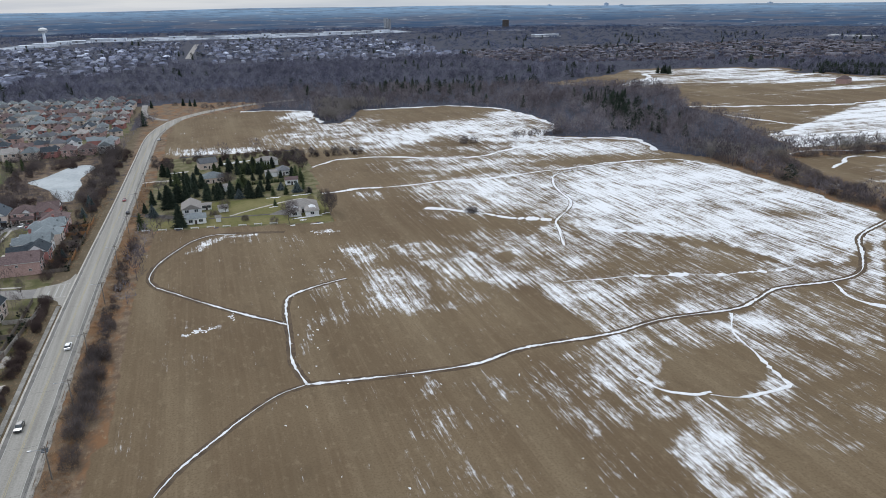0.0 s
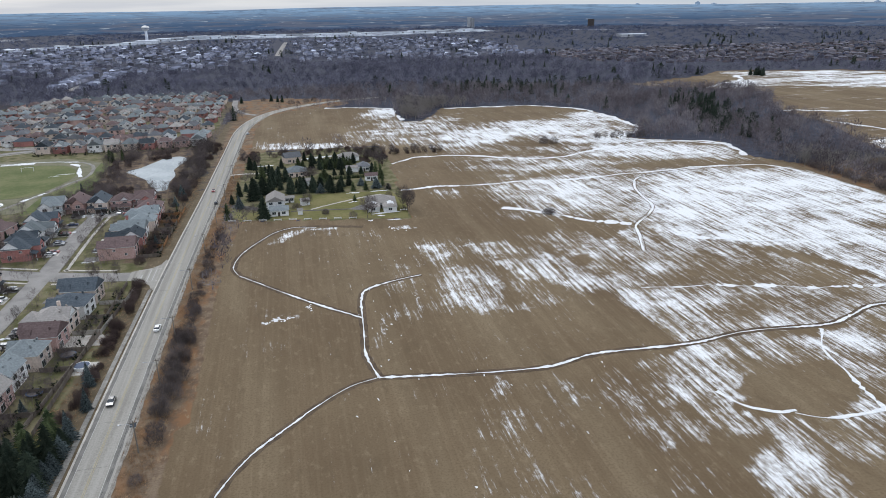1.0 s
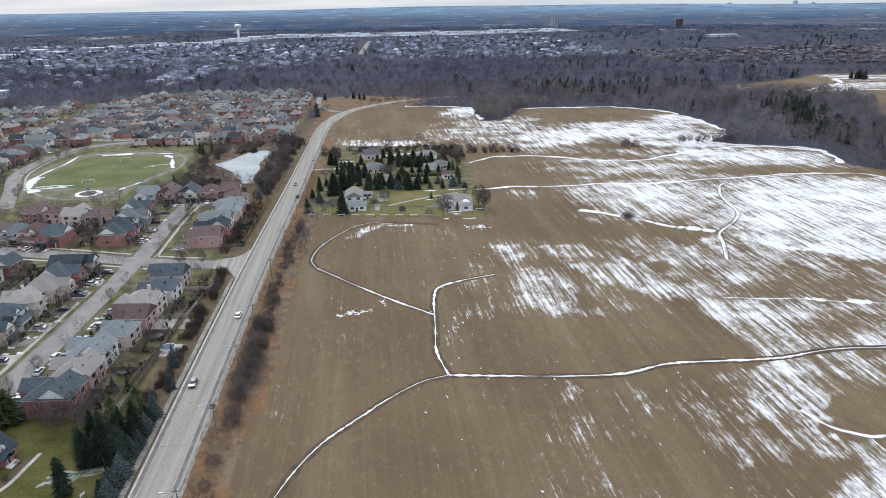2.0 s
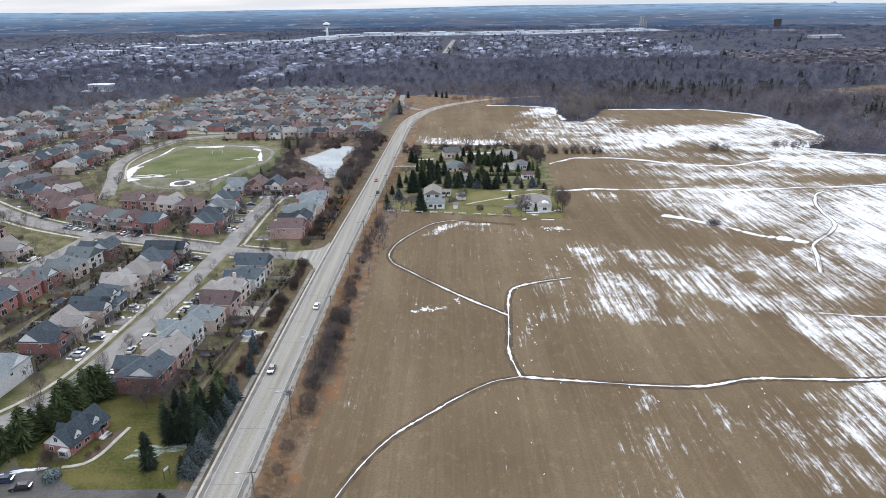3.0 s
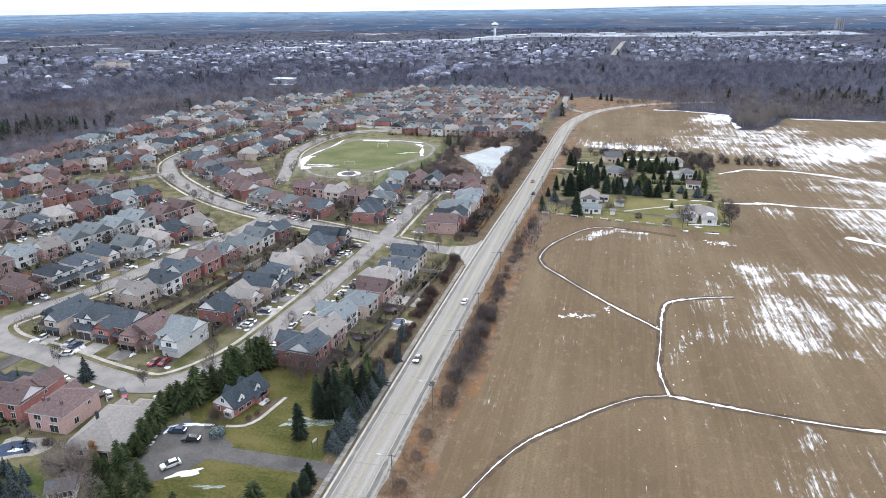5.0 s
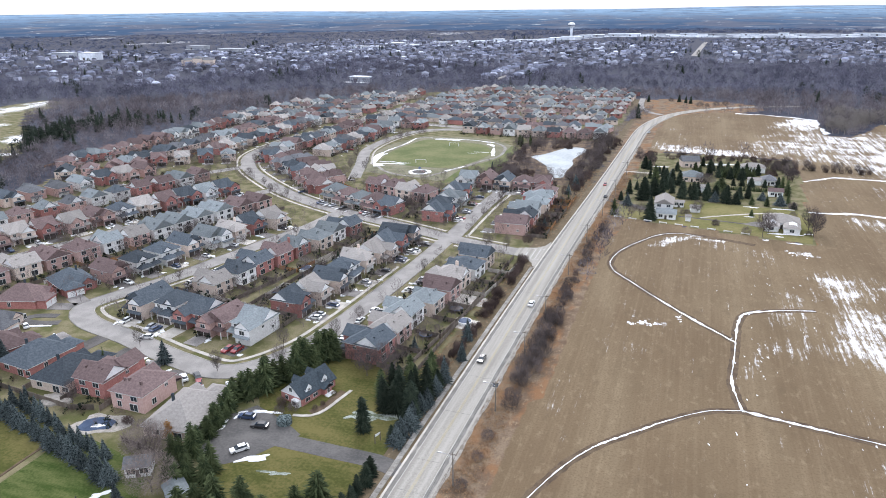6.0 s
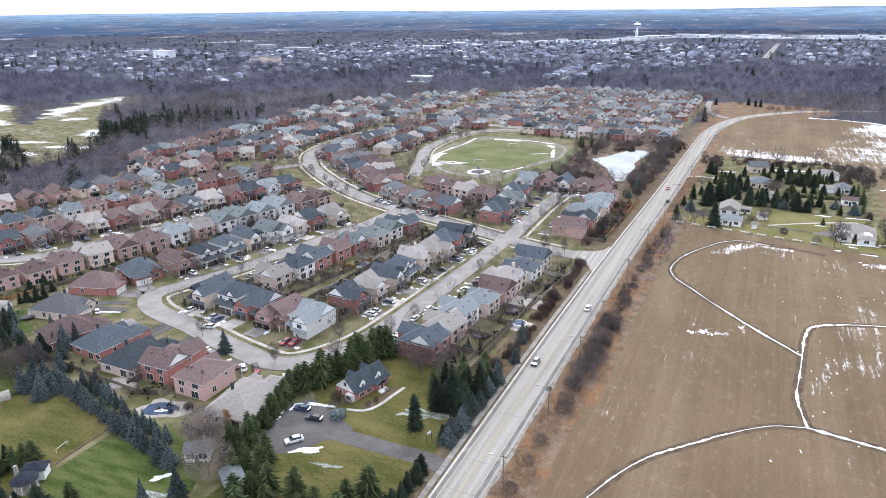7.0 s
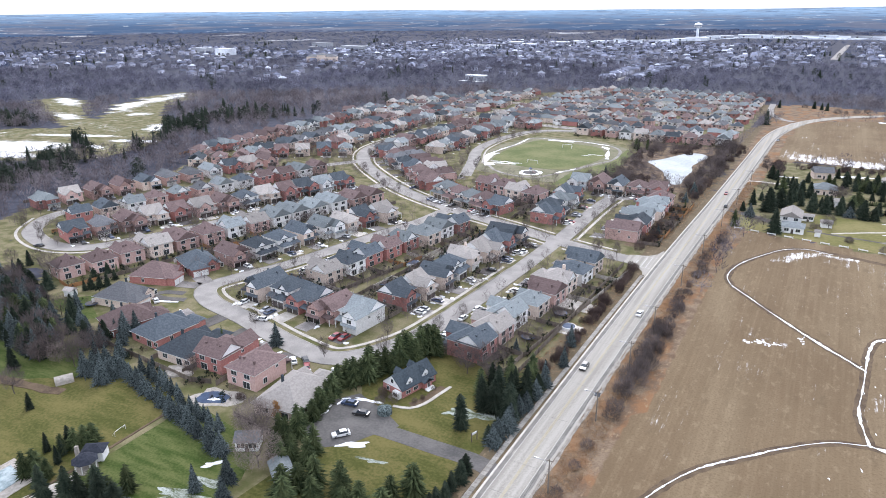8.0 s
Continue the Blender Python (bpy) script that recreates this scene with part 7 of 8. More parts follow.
        part("roof", Shape(FAR_TOWER).box(-w / 5, -5, h, w / 5, 5, h + 4), far_block)

    sheds = [(-1250, 1500, 60, 25, 9), (-1050, 1380, 70, 30, 10), (-1220, 1100, 46, 24, 14), (-418, 812, 30, 14, 7), (-1350, 1150, 50, 26, 10), (1150, 2000, 90, 30, 6)]
    line = smooth([(-800, 1650), (-690, 1880), (-540, 2080), (-400, 2240), (-300, 2500), (-100, 2640), (120, 2640), (308, 2650), (500, 2700), (800, 2760)], 74.0)
    sheds += [(x + rng.normal(0, 14), y + rng.normal(0, 40), rng.uniform(30, 85), rng.uniform(24, 40), rng.uniform(4, 9)) for x, y in line]
    for x, y, w, d, h in sheds:
        shed = thing("works_shed", None, pose(x, y, 0, 0, 0, rng.uniform(-8, 8)), label="long pale flat-roofed works building", category="building", group="works sheds")
        part("wall", Shape(PALE_METAL).box(-w / 2, -d / 2, -0.2, w / 2, d / 2, h), shed)
        part("roof", Shape(PALE_METAL).box(-w / 2 - 0.4, -d / 2 - 0.4, h, w / 2 + 0.4, d / 2 + 0.4, h + 0.8), shed)
        part("loading_door", Shape(DARK_DOOR).box(-w / 4, -d / 2 - 0.15, 0, -w / 4 + 6, -d / 2 + 0.1, 5), shed)
        part("snowy_yard", Shape(SNOW).box(-w / 2 - 6, -d / 2 - 9, -0.1, w / 2 + 6, -d / 2 - 0.5, 0.1), shed)
    tower = thing("water_tower", None, pose(-395, 2480, 0), label="white water tower with a broad round tank", category="water tower")
    part("shaft", Shape(PALE_METAL).ring([(6, 0), (4.5, 6), (4.2, 30), (6, 34)], 16), tower)
    part("tank", Shape(TRIM).ring([(5, 32), (12, 37), (13.5, 41), (12, 46), (6, 49), (0.5, 50)], 20), tower)
    part("band", Shape(PAINTS["blue"]).ring([(13.2, 38.5), (13.7, 40), (13.7, 41), (13.2, 41.5)], 20), tower)
    block = thing("tower_block", None, pose(905, 3080, 0, 0, 0, 15), label="pale slab tower block of flats", category="tower block")
    for k, x in enumerate((-14, 2)):
        part("wall", Shape(PALE_METAL).box(x, -8, -0.2, x + 13, 8, 48 - 5 * k), block)
        for f in range(11):
            part("balcony", Shape(DARK_DOOR).box(x + 4.5, -8.4, 3 + 4 * f, x + 8.5, -7.9, 4.4 + 4 * f), block)
    dark = thing("tower_block", None, pose(1380, 2820, 0, 0, 0, 20), label="dark far tower block of flats", category="tower block")
    part("wall", Shape(DARK_DOOR).box(-12, -8, -0.2, 12, 8, 36), dark)
    part("roof", Shape(PALE_METAL).box(-12.4, -8.4, 36, 12.4, 8.4, 37), dark)
    hall = thing("institution", None, pose(-862, 1012, 0, 0, 0, 25), label="large pale stone institution with a dark roof", category="building")
    part("wall", Shape(BRICKS[2]).box(-30, -9, -0.2, 30, 9, 11).box(-8, -13, -0.2, 8, 13, 14), hall)
    part("roof", hip_roof(hip_roof(Shape(ROOFS[4]), -30, -9, 30, 9, 11, 4), -8, -13, 8, 13, 14, 4), hall)
    barn = thing("farmhouse", None, pose(823, 556, 0, 0, 0, 20), label="brown brick farmhouse alone in snowy fields", category="farmhouse")
    part("wall", Shape(BRICKS[1]).box(-9, -6, -0.2, 9, 6, 6), barn)
    part("roof", hip_roof(Shape(ROOFS[1]), -9, -6, 9, 6, 6, 4, 0.5, 0, False), barn)
    part("wing", Shape(BRICKS[1]).box(9, -4, -0.2, 15, 4, 4), barn)
    part("wing_roof", hip_roof(Shape(ROOFS[4]), 9, -4, 15, 4, 4, 2.4, 0.4), barn)


build_town()


# ---- single buildings ----
def cottage():
    """The gabled brick cottage with dormers, its front towards the main road."""
    m = pose(-48.4, 27.6, 0, 0, 0, 76) @ Matrix.Diagonal((0.90, 0.86, 0.74, 1))
    house = thing("cottage", None, m, label="red brick cottage with dark roof, white gables and dormers", category="house")
    w, d, h, r = 14.5, 9.0, 3.4, 4.6
    part("wall", Shape(BRICKS[0]).box(-w / 2, -d / 2, -0.1, w / 2, d / 2, h).box(1.0, -d / 2 - 1.6, -0.1, 4.0, -d / 2 + 0.1, h - 0.4), house)
    top = Shape(DARK_SLATE)
    o = 0.45
    for s in (-1, 1):
        y = s * (d / 2 + o)
        pts = [(-w / 2 - o, y, h - 0.15), (w / 2 + o, y, h - 0.15), (w / 2 + o, 0, h + r), (-w / 2 - o, 0, h + r)]
        top.face(pts if s < 0 else pts[::-1])
        top.face([(x, q, z - 0.18) for x, q, z in (pts[::-1] if s < 0 else pts)])
        top.face([pts[0], (pts[0][0], pts[0][1], pts[0][2] - 0.18), (pts[1][0], pts[1][1], pts[1][2] - 0.18), pts[1]])
    part("roof", top, house, "dark slate-blue shingle roof")
    for x in (-w / 2 - 0.02, w / 2 + 0.02):
        part("gable", Shape(SIDING).face([(x, -d / 2, h), (x, d / 2, h), (x, 0, h + r - 0.3)]).box(x - 0.04, -d / 2, h - 0.25, x + 0.04, d / 2, h), house, "white siding gable")
    for x, y in ((-3.6, -1), (3.2, -1), (-2.0, 1), (3.8, 1)):
        dormer = part("dormer", Shape(SIDING, DARK_SLATE), house)
        s = Shape(SIDING, DARK_SLATE)
        a, b = sorted((y * 3.9, y * 1.2))
        s.box(x - 1.2, a, h + 0.1, x + 1.2, b, h + 1.9, 0)
        s.face([(x - 1.3, y * 3.93, h + 1.9), (x + 1.3, y * 3.93, h + 1.9), (x, y * 3.93, h + 3.7)], 0)
        s.face([(x - 1.5, y * 4.1, h + 1.75), (x, y * 4.1, h + 3.85), (x, y * 0.5, h + 3.85), (x - 1.5, y * 1.6, h + 1.75)], 1).face([(x + 1.5, y * 4.1, h + 1.75), (x + 1.5, y * 1.6, h + 1.75), (x, y * 0.5, h + 3.85), (x, y * 4.1, h + 3.85)], 1)
        dormer.data = s.mesh("dormer")
        part("window", WINDOW_MESHES["small"], dormer, at=pose(x, y * 3.92, h + 1.35, 0, 0, 0 if y < 0 else 180))
    part("porch", Shape(TRIM).box(0.8, -d / 2 - 2.4, 0, 4.2, -d / 2 - 1.6, 0.6).box(0.8, -d / 2 - 3.2, 0, 4.2, -d / 2 - 2.4, 0.3), house, "white porch steps")
    part("porch_roof", front_gable(Shape(DARK_SLATE), 0.8, 4.2, -d / 2 - 1.7, -d / 2 + 0.6, h - 0.4, 1.4), house)
    part("front_door", DOOR_MESH, house, at=pose(2.5, -d / 2 - 1.6, 0.3))
    for x, y, key in ((-4.8, -1, "wide"), (-1.6, -1, "wide"), (5.7, -1, "tall"), (-3, 1, "wide"), (3, 1, "wide")):
        part("window", WINDOW_MESHES[key], house, at=pose(x, y * d / 2, 1.7, 0, 0, 0 if y < 0 else 180))
    for x, z in ((-w / 2, 5.4), (-w / 2, 1.7), (w / 2, 5.4)):
        part("window", WINDOW_MESHES["tall"], house, at=pose(x * 1.004, 0 if z > 3 else 2, z, 0, 0, -90 if x < 0 else 90))
    part("bay", Shape(TRIM, GLASS).box(-w / 2 - 1.4, -d / 2 + 0.4, -0.1, -w / 2 + 0.1, -d / 2 + 3.2, 2.6).face([(-w / 2 - 1.42, -d / 2 + 0.9, 0.9), (-w / 2 - 1.42, -d / 2 + 2.7, 0.9), (-w / 2 - 1.42, -d / 2 + 2.7, 2.2), (-w / 2 - 1.42, -d / 2 + 0.9, 2.2)][::-1], 1), house)
    thing("garden_path", ribbon([(-46.5, 16.0), (-42.0, 17.2), (-39.6, 21.0), (-38.6, 26.5), (-37.6, 32.0)], -0.5, 0.5, 0.0, 0.16, CONCRETE), label="pale concrete garden path round the cottage", category="path", kind="structure")
    thing("garden_bed", ribbon([(-42.8, 18.6), (-40.8, 21.8), (-40.0, 26.5), (-39.4, 31.0)], -1.2, 0.9, 0.0, 0.07, RUT, 0.2), label="dark mulched planting bed beside the cottage", category="garden bed", kind="structure")
    for x, y, h in ((-42.5, 20.5, 1.3), (-41.5, 23, 1.2), (-41.0, 28.5, 1.3), (-52.5, 20.0, 2.2), (-51, 18.4, 1.8)):
        tree("shrub", x, y, h, 1.2)
    hedge = blob(-46.6, 12.2, 2.2, 1.8, 0.0, 2.0, BLUE_SPRUCE, 5, 0.2, 16, 0.1)
    thing("juniper_bush", hedge, label="round clipped juniper bush dusted with snow", category="bush")
    sign = thing("sign_board", None, pose(-20.5, 12.5, 0, 0, 0, 70), label="small white sign board on two dark posts", category="sign")
    for x in (-0.9, 0.9):
        part("post", Shape(DARK_DOOR).box(x - 0.08, -0.08, 0, x + 0.08, 0.08, 2.6), sign)
    part("board", Shape(TRIM).box(-0.8, -0.05, 1.9, 0.8, 0.05, 2.5), sign)


cottage()


def simple_building(name, label, x, y, turn, w, d, h, rise, wall, roof, gable=True, windows=True, category="house"):
    ob = thing(name, None, pose(x, y, 0, 0, 0, turn), label=label, category=category)
    body = Shape(wall).box(-w / 2, -d / 2, -0.1, w / 2, d / 2, h)
    if gable:
        if d >= w:
            for s in (-1, 1):
                body.face([(-w / 2, s * d / 2, h), (w / 2, s * d / 2, h), (0, s * d / 2, h + rise - 0.15)])
        else:
            for s in (-1, 1):
                body.face([(s * w / 2, -d / 2, h), (s * w / 2, d / 2, h), (s * w / 2, 0, h + rise - 0.15)])
    part("wall", body, ob)
    part("roof", hip_roof(Shape(roof), -w / 2, -d / 2, w / 2, d / 2, h, rise, 0.4, 0, gable), ob)
    if windows:
        for wx in (-w / 4, w / 4):
            for wz in ((1.7, 4.3) if h > 4.5 else (1.7,)):
                part("window", WINDOW_MESHES["wide"], ob, at=pose(wx, -d / 2, wz))
                part("window", WINDOW_MESHES["wide"], ob, at=pose(wx, d / 2, wz, 0, 0, 180))
        part("front_door", DOOR_MESH, ob, at=pose(0, -d / 2, 0))
    return ob


def outbuildings():
    simple_building("farmhouse", "two-storey grey farmhouse with a pale roof", 35, 245.5, 0, 9.2, 14, 5.2, 2.6, BRICKS[3], ROOFS[2])
    simple_building("farm_garage", "low white garage joined to the farmhouse", 36.6, 233.4, 0, 9.6, 9.2, 2.9, 1.7, SIDING, ROOFS[3], False, True, "garage")
    simple_building("sunroom", "small white glazed sunroom by the farmhouse", 42.2, 256, 0, 5, 4.5, 2.7, 0.8, SIDING, ROOFS[2], False)
    simple_building("garden_shed", "small pale garden shed on the lawn", 50.3, 247.5, 10, 4.6, 3.6, 2.3, 1.5, SIDING, ROOFS[2], True, False, "shed")
    simple_building("playhouse", "tiny white playhouse at the edge of the lawn", 47.2, 229.6, 0, 2.4, 2.2, 2.3, 1.1, SIDING, ROOFS[2], True, False, "playhouse")
    home = simple_building("bungalow", "low grey bungalow with snow on its roof", 89.5, 235, -4, 15.5, 12, 3.0, 3.0, BRICKS[3], ROOFS[2], False)
    for wx, wide, depth in ((-4.4, 6.2, 6.4), (4.2, 6.8, 7.4)):
        wing = part("wing", Shape(BRICKS[3]).box(wx - wide / 2, -depth - 5.9, -0.1, wx + wide / 2, -6.05, 2.8), home)
        part("wing_roof", hip_roof(Shape(ROOFS[2]), wx - wide / 2, -depth - 5.9, wx + wide / 2, -4.5, 2.8, 1.9, 0.4), wing)
        part("roof_snow", hip_roof(Shape(SNOW), wx - wide / 2 + 0.5, -depth - 5.4, wx + wide / 2 - 0.4, -5.2, 3.0, 1.85, 0.2), wing, "old snow lying on the roof")
        part("window", WINDOW_MESHES["wide"], wing, at=pose(wx, -depth - 5.9, 1.6))
    simple_building("bungalow", "blue-grey roofed bungalow behind spruces", 47.5, 319, 3, 13, 11, 3.2, 3.0, BRICKS[2], ROOFS[3], False)
    simple_building("garden_house", "small white garden house behind a hedge", 92, 294, 0, 7.2, 5.5, 3.0, 1.6, SIDING, ROOFS[1])
    simple_building("bungalow", "pale bungalow with a charcoal roof", 90.5, 322, 0, 8, 9, 3.2, 2.6, BRICKS[3], ROOFS[4], False)
    simple_building("farmhouse", "buff farmhouse at the back of the lot", 45.5, 360, 15, 11, 9, 4.0, 3.0, BRICKS[2], ROOFS[4])
    simple_building("bungalow", "pale bungalow at the back of the lot", 84, 356, 0, 14, 9, 3.2, 2.4, SIDING, ROOFS[2], False)
    simple_building("garden_shed", "white garden shed with a snowy roof", 53.5, 290.5, 0, 4.2, 4, 3.2, 1.4, SIDING, ROOFS[2], True, False, "shed")
    simple_building("garage", "long white garage behind the hedge", 82.6, 319, 2, 7, 5, 2.9, 1.4, SIDING, ROOFS[2], True, False, "garage")
    thing("farm_drive", ribbon([(3, 258), (12, 254), (19, 250), (24, 246), (29, 243)], -2.6, 2.6, 0.0, 0.05, DRIVE), label="dark asphalt drive to the farmhouse", category="driveway", kind="structure")
    thing("farm_drive", ribbon([(42.5, 236.2), (58, 234.5), (74, 232.4)], -0.9, 0.9, 0.0, 0.05, DRIVE), label="narrow asphalt drive across the lawn", category="driveway", kind="structure")
    thing("farm_drive", slab([(72, 232), (81, 228), (83, 239), (78, 238)], 0.0, 0.055, DRIVE), label="dark asphalt apron before the snowy bungalow", category="driveway", kind="structure")
    thing("garden_path", ribbon([(53, 237), (62, 243), (74, 250), (86, 256), (93, 258)], -0.8, 0.8, 0.0, 0.045, CONCRETE, 0.2), label="pale worn path across the farm lawn", category="path", kind="structure")
    thing("farm_drive", ribbon([(2, 329), (14, 331), (26, 330), (38, 329)], -1.6, 1.6, 0.0, 0.05, CONCRETE), label="pale gravel drive into the back of the lot", category="driveway", kind="structure")
    for x, y, a, b, k in ((78.5, 265, 3.4, 0.9, 1), (93, 265.6, 4.6, 0.8, 2), (90, 220.6, 6.5, 0.9, 3), (76.4, 246, 2.4, 0.8, 4), (81, 208.8, 1.6, 0.7, 5), (87, 216, 1.6, 0.8, 6), (93, 207.5, 3.6, 0.5, 7), (26, 352, 6, 1.2, 8), (60, 368, 9, 1.6, 9), (80, 345, 6, 1.4, 10), (100, 224, 1.8, 0.9, 11), (70, 372, 7, 1.2, 12)):
        thing("snow_patch", blob(x, y, a, b, 0.02, 0.16, SNOW, k, 0.05, 18, 0.35), label="leftover patch of old snow", category="snow", kind="structure")
    for k in range(9):
        fence = thing("rail_fence", None, pose(13.8 + 7.35 * k, 225.0 - 1.27 * k, 0, 0, 0, -9.8), label="short white rail fence panel at the field's edge", category="fence", group="rail fence panels")
        part("rail", Shape(TRIM).box(-1.9, -0.12, 0.35, 1.9, 0.12, 0.75), fence)
        for x in (-1.7, 1.7):
            part("post", Shape(TRIM).box(x - 0.12, -0.1, 0, x + 0.12, 0.1, 0.9), fence)
    thing("loop_drive", ribbon([(-152, 39.5), (-157, 37.4), (-162, 36.4), (-166, 37.2), (-164.5, 41), (-157, 43.5)], -1.6, 1.6, 0.0, 0.1, COURT), label="dark curved asphalt drive before a bungalow", category="driveway", kind="structure")
    thing("snow_drift", ribbon([(-152.5, 36.6), (-157.5, 34.6), (-162, 33.6)], -0.5, 0.5, 0.0, 0.2, SNOW, 0.2, 5, 1.5), label="cleared snow along a curved drive", category="snow", kind="structure")
    thing("patio", slab([(-33, 99), (-19.5, 97.5), (-18.6, 105.5), (-32, 107)], 0.0, 0.08, CONCRETE), label="pale paved yard behind a house", category="patio", kind="structure")
    thing("patio", slab([(-25.5, 79), (-17.2, 78.2), (-16.6, 86), (-24.8, 87)], 0.0, 0.08, CONCRETE), label="pale paved yard with a covered pool", category="patio", kind="structure")
    # back gardens near the camera
    simple_building("metal_barn", "blue-grey metal shed with a weathered roof", -51.5, -21.5, -35, 8.5, 4.2, 2.8, 1.0, PALE_METAL, ROOFS[3], True, False, "shed")
    simple_building("small_house", "white house with dark roof behind bare trees", -67.5, -15.5, 30, 5.5, 4.5, 2.7, 1.6, SIDING, ROOFS[4])
    pav = thing("pool_house", None, pose(-96.5, -37.5, 0, 0, 0, 35), label="white pool house with a navy roof and open gazebo", category="pool house")
    part("wall", Shape(SIDING).box(-1.5, -1.0, -0.1, 3.2, 2.6, 2.6), pav)
    part("roof", hip_roof(Shape(NAVY_ROOF), -1.5, -1.0, 3.2, 2.6, 2.6, 1.1, 0.4), pav, "navy shingle roof")
    part("chimney", Shape(STONE).box(-3.2, -0.6, -0.1, -2.2, 0.3, 4.0, 0, 0.12), pav, "pale stone chimney")
    part("floor", Shape(STONE).ring([(2.7, -0.05), (2.7, 0.2)], 8, 0, 0.2, -3.4), pav, "stone gazebo floor")
    for k in range(8):
        a = 2 * math.pi * k / 8
        part("column", Shape(TRIM).tube([(0.2 + 2.3 * math.cos(a), -3.4 + 2.3 * math.sin(a), 0.1), (0.2 + 2.3 * math.cos(a), -3.4 + 2.3 * math.sin(a), 2.6)], 0.13, 6), pav)
    part("beam", Shape(TRIM).ring([(2.5, 2.45), (2.5, 2.65)], 8, 0, 0.2, -3.4), pav)
    part("gazebo_roof", Shape(NAVY_ROOF).ring([(3.0, 2.55), (1.6, 3.5), (0.1, 4.2)], 8, 0, 0.2, -3.4), pav, "eight-sided navy roof")
    thing("pool", slab([(-113, -62), (-100, -62), (-101, -47), (-113, -46)], 0.0, 0.12, STONE), label="pale paving round a covered swimming pool", category="pool surround", kind="structure")
    thing("pool_cover", slab([(-111, -60), (-103, -60), (-104, -49), (-111, -48)], 0.1, 0.2, PALE_COVER), label="pale teal cover over a swimming pool", category="pool cover")
    thing("patio", slab([(-99, -60), (-88, -60), (-88, -44), (-95, -43)], 0.0, 0.08, CONCRETE), label="pale paved terrace by the pool house", category="patio", kind="structure")
    thing("pool_surround", blob(-91, -3.5, 7.2, 5.0, 0.0, 0.09, STONE, 3, 0.2), label="stone terrace round a garden pool", category="patio", kind="structure")
    thing("garden_pool", blob(-92, -4, 5.0, 3.0, 0.05, 0.2, POOL, 9, 0.2, 22, 0.12), label="kidney-shaped garden pool under a dark blue cover", category="pool")
    thing("snow_patch", blob(-91, -4.6, 1.7, 0.8, 0.15, 0.26, SNOW, 10, 0.2, 14, 0.3), label="patch of snow on the pool cover", category="snow", kind="structure")
    thing("garden_pool", blob(-209, 18, 5.0, 3.0, 0.0, 0.2, POOL, 4, 0.1, 20, 0.08), label="oval garden pool under a blue cover", category="pool")
    simple_building("garden_shed", "small white garden shed by the lawn", -193, 22, 15, 3.4, 3, 2.4, 1.1, SIDING, ROOFS[2], True, False, "shed")
    simple_building("garden_shed", "small grey shed in a back garden", -101, 66, 5, 3, 2.6, 2.4, 1.0, BRICKS[3], ROOFS[4], True, False, "shed")
    hut = thing("arched_shelter", None, pose(-136, -18.2, 0, 0, 0, -28), label="small tan arched canvas shelter with a white front", category="shelter")
    arch = [(1.8 * math.cos(math.pi * k / 8), 2.0 * math.sin(math.pi * k / 8) ** 0.8) for k in range(9)]
    cover = Shape(STONE)
    part("front", Shape(TRIM).face([(x, -2.42, z) for x, z in arch]), hut, "white front flap")
    for (ax, az), (bx, bz) in zip(arch, arch[1:]):
        cover.face([(ax, -2.4, az), (bx, -2.4, bz), (bx, 2.4, bz), (ax, 2.4, az)])
        cover.face([(ax * 0.94, -2.38, az * 0.94), (ax * 0.94, 2.4, az * 0.94), (bx * 0.94, 2.4, bz * 0.94), (bx * 0.94, -2.38, bz * 0.94)])
    part("cover", cover, hut)
    part("door", Shape(CEDAR).face([(0.93 * x, 2.43, 0.93 * z) for x, z in arch]), hut, "brown open end")
    for x, y in ((-178, 20), (-30, 70), (-96, 86), (-27, 92)):
        tramp = thing("trampoline", None, pose(x, y, 0), label="round garden trampoline with a dark mat", category="trampoline")
        part("mat", Shape(DARK_DOOR).ring([(1.9, 0.85), (1.9, 0.92)], 14), tramp)
        part("rim", Shape(POOL).ring([(2.2, 0.75), (2.3, 0.85), (2.2, 0.9)], 14), tramp)
        for k in range(4):
            part("leg", Shape(STEEL).tube([(2 * math.cos(1.57 * k), 2 * math.sin(1.57 * k), 0), (2 * math.cos(1.57 * k), 2 * math.sin(1.57 * k), 0.85)], 0.05), tramp)
    for x, y, r in ((-21, 83, 2.4), (-98, 110, 3.0)):
        thing("garden_pool", Shape(TRIM, POOL).ring([(r, 0), (r, 1.1)], 20, 0).ring([(r - 0.25, 1.12), (r - 0.3, 1.14)], 20, 1), pose(x, y, 0), label="round above-ground pool under a winter cover", category="pool")
    rng = random.Random(3)
    for k in range(16):
        x, y = -68.5 + rng.uniform(-0.8, 0.8) - 0.25 * k, 12 + 0.8 * k
        thing("snow_lump", blob(x, y, 0.6, 0.5, 0.0, 0.6, SNOW, k, 0.3, 8, 0.3), label="lump of cleared snow beside a drive", category="snow", kind="structure")
    thing("garden_edge", ribbon([(-96.5, -60), (-96.7, -33), (-97, -16)], -0.35, 0.35, 0.0, 0.14, RUT, 0.1), label="dark boundary strip between two lawns", category="garden edge", kind="structure")
    thing("garden_bed", ribbon([(-176, -33), (-158, -27), (-140, -24), (-131, -22)], -1.6, 1.6, 0.0, 0.12, RUT, 0.4), label="dark planting bed across the lawn", category="garden bed", kind="structure")
    thing("stone_bed", blob(-112, 1, 4.2, 3.0, 0.0, 0.7, STONE, 6, 0.4, 16, 0.3), label="heaped stones of a dry garden pond", category="garden bed", kind="structure")


outbuildings()


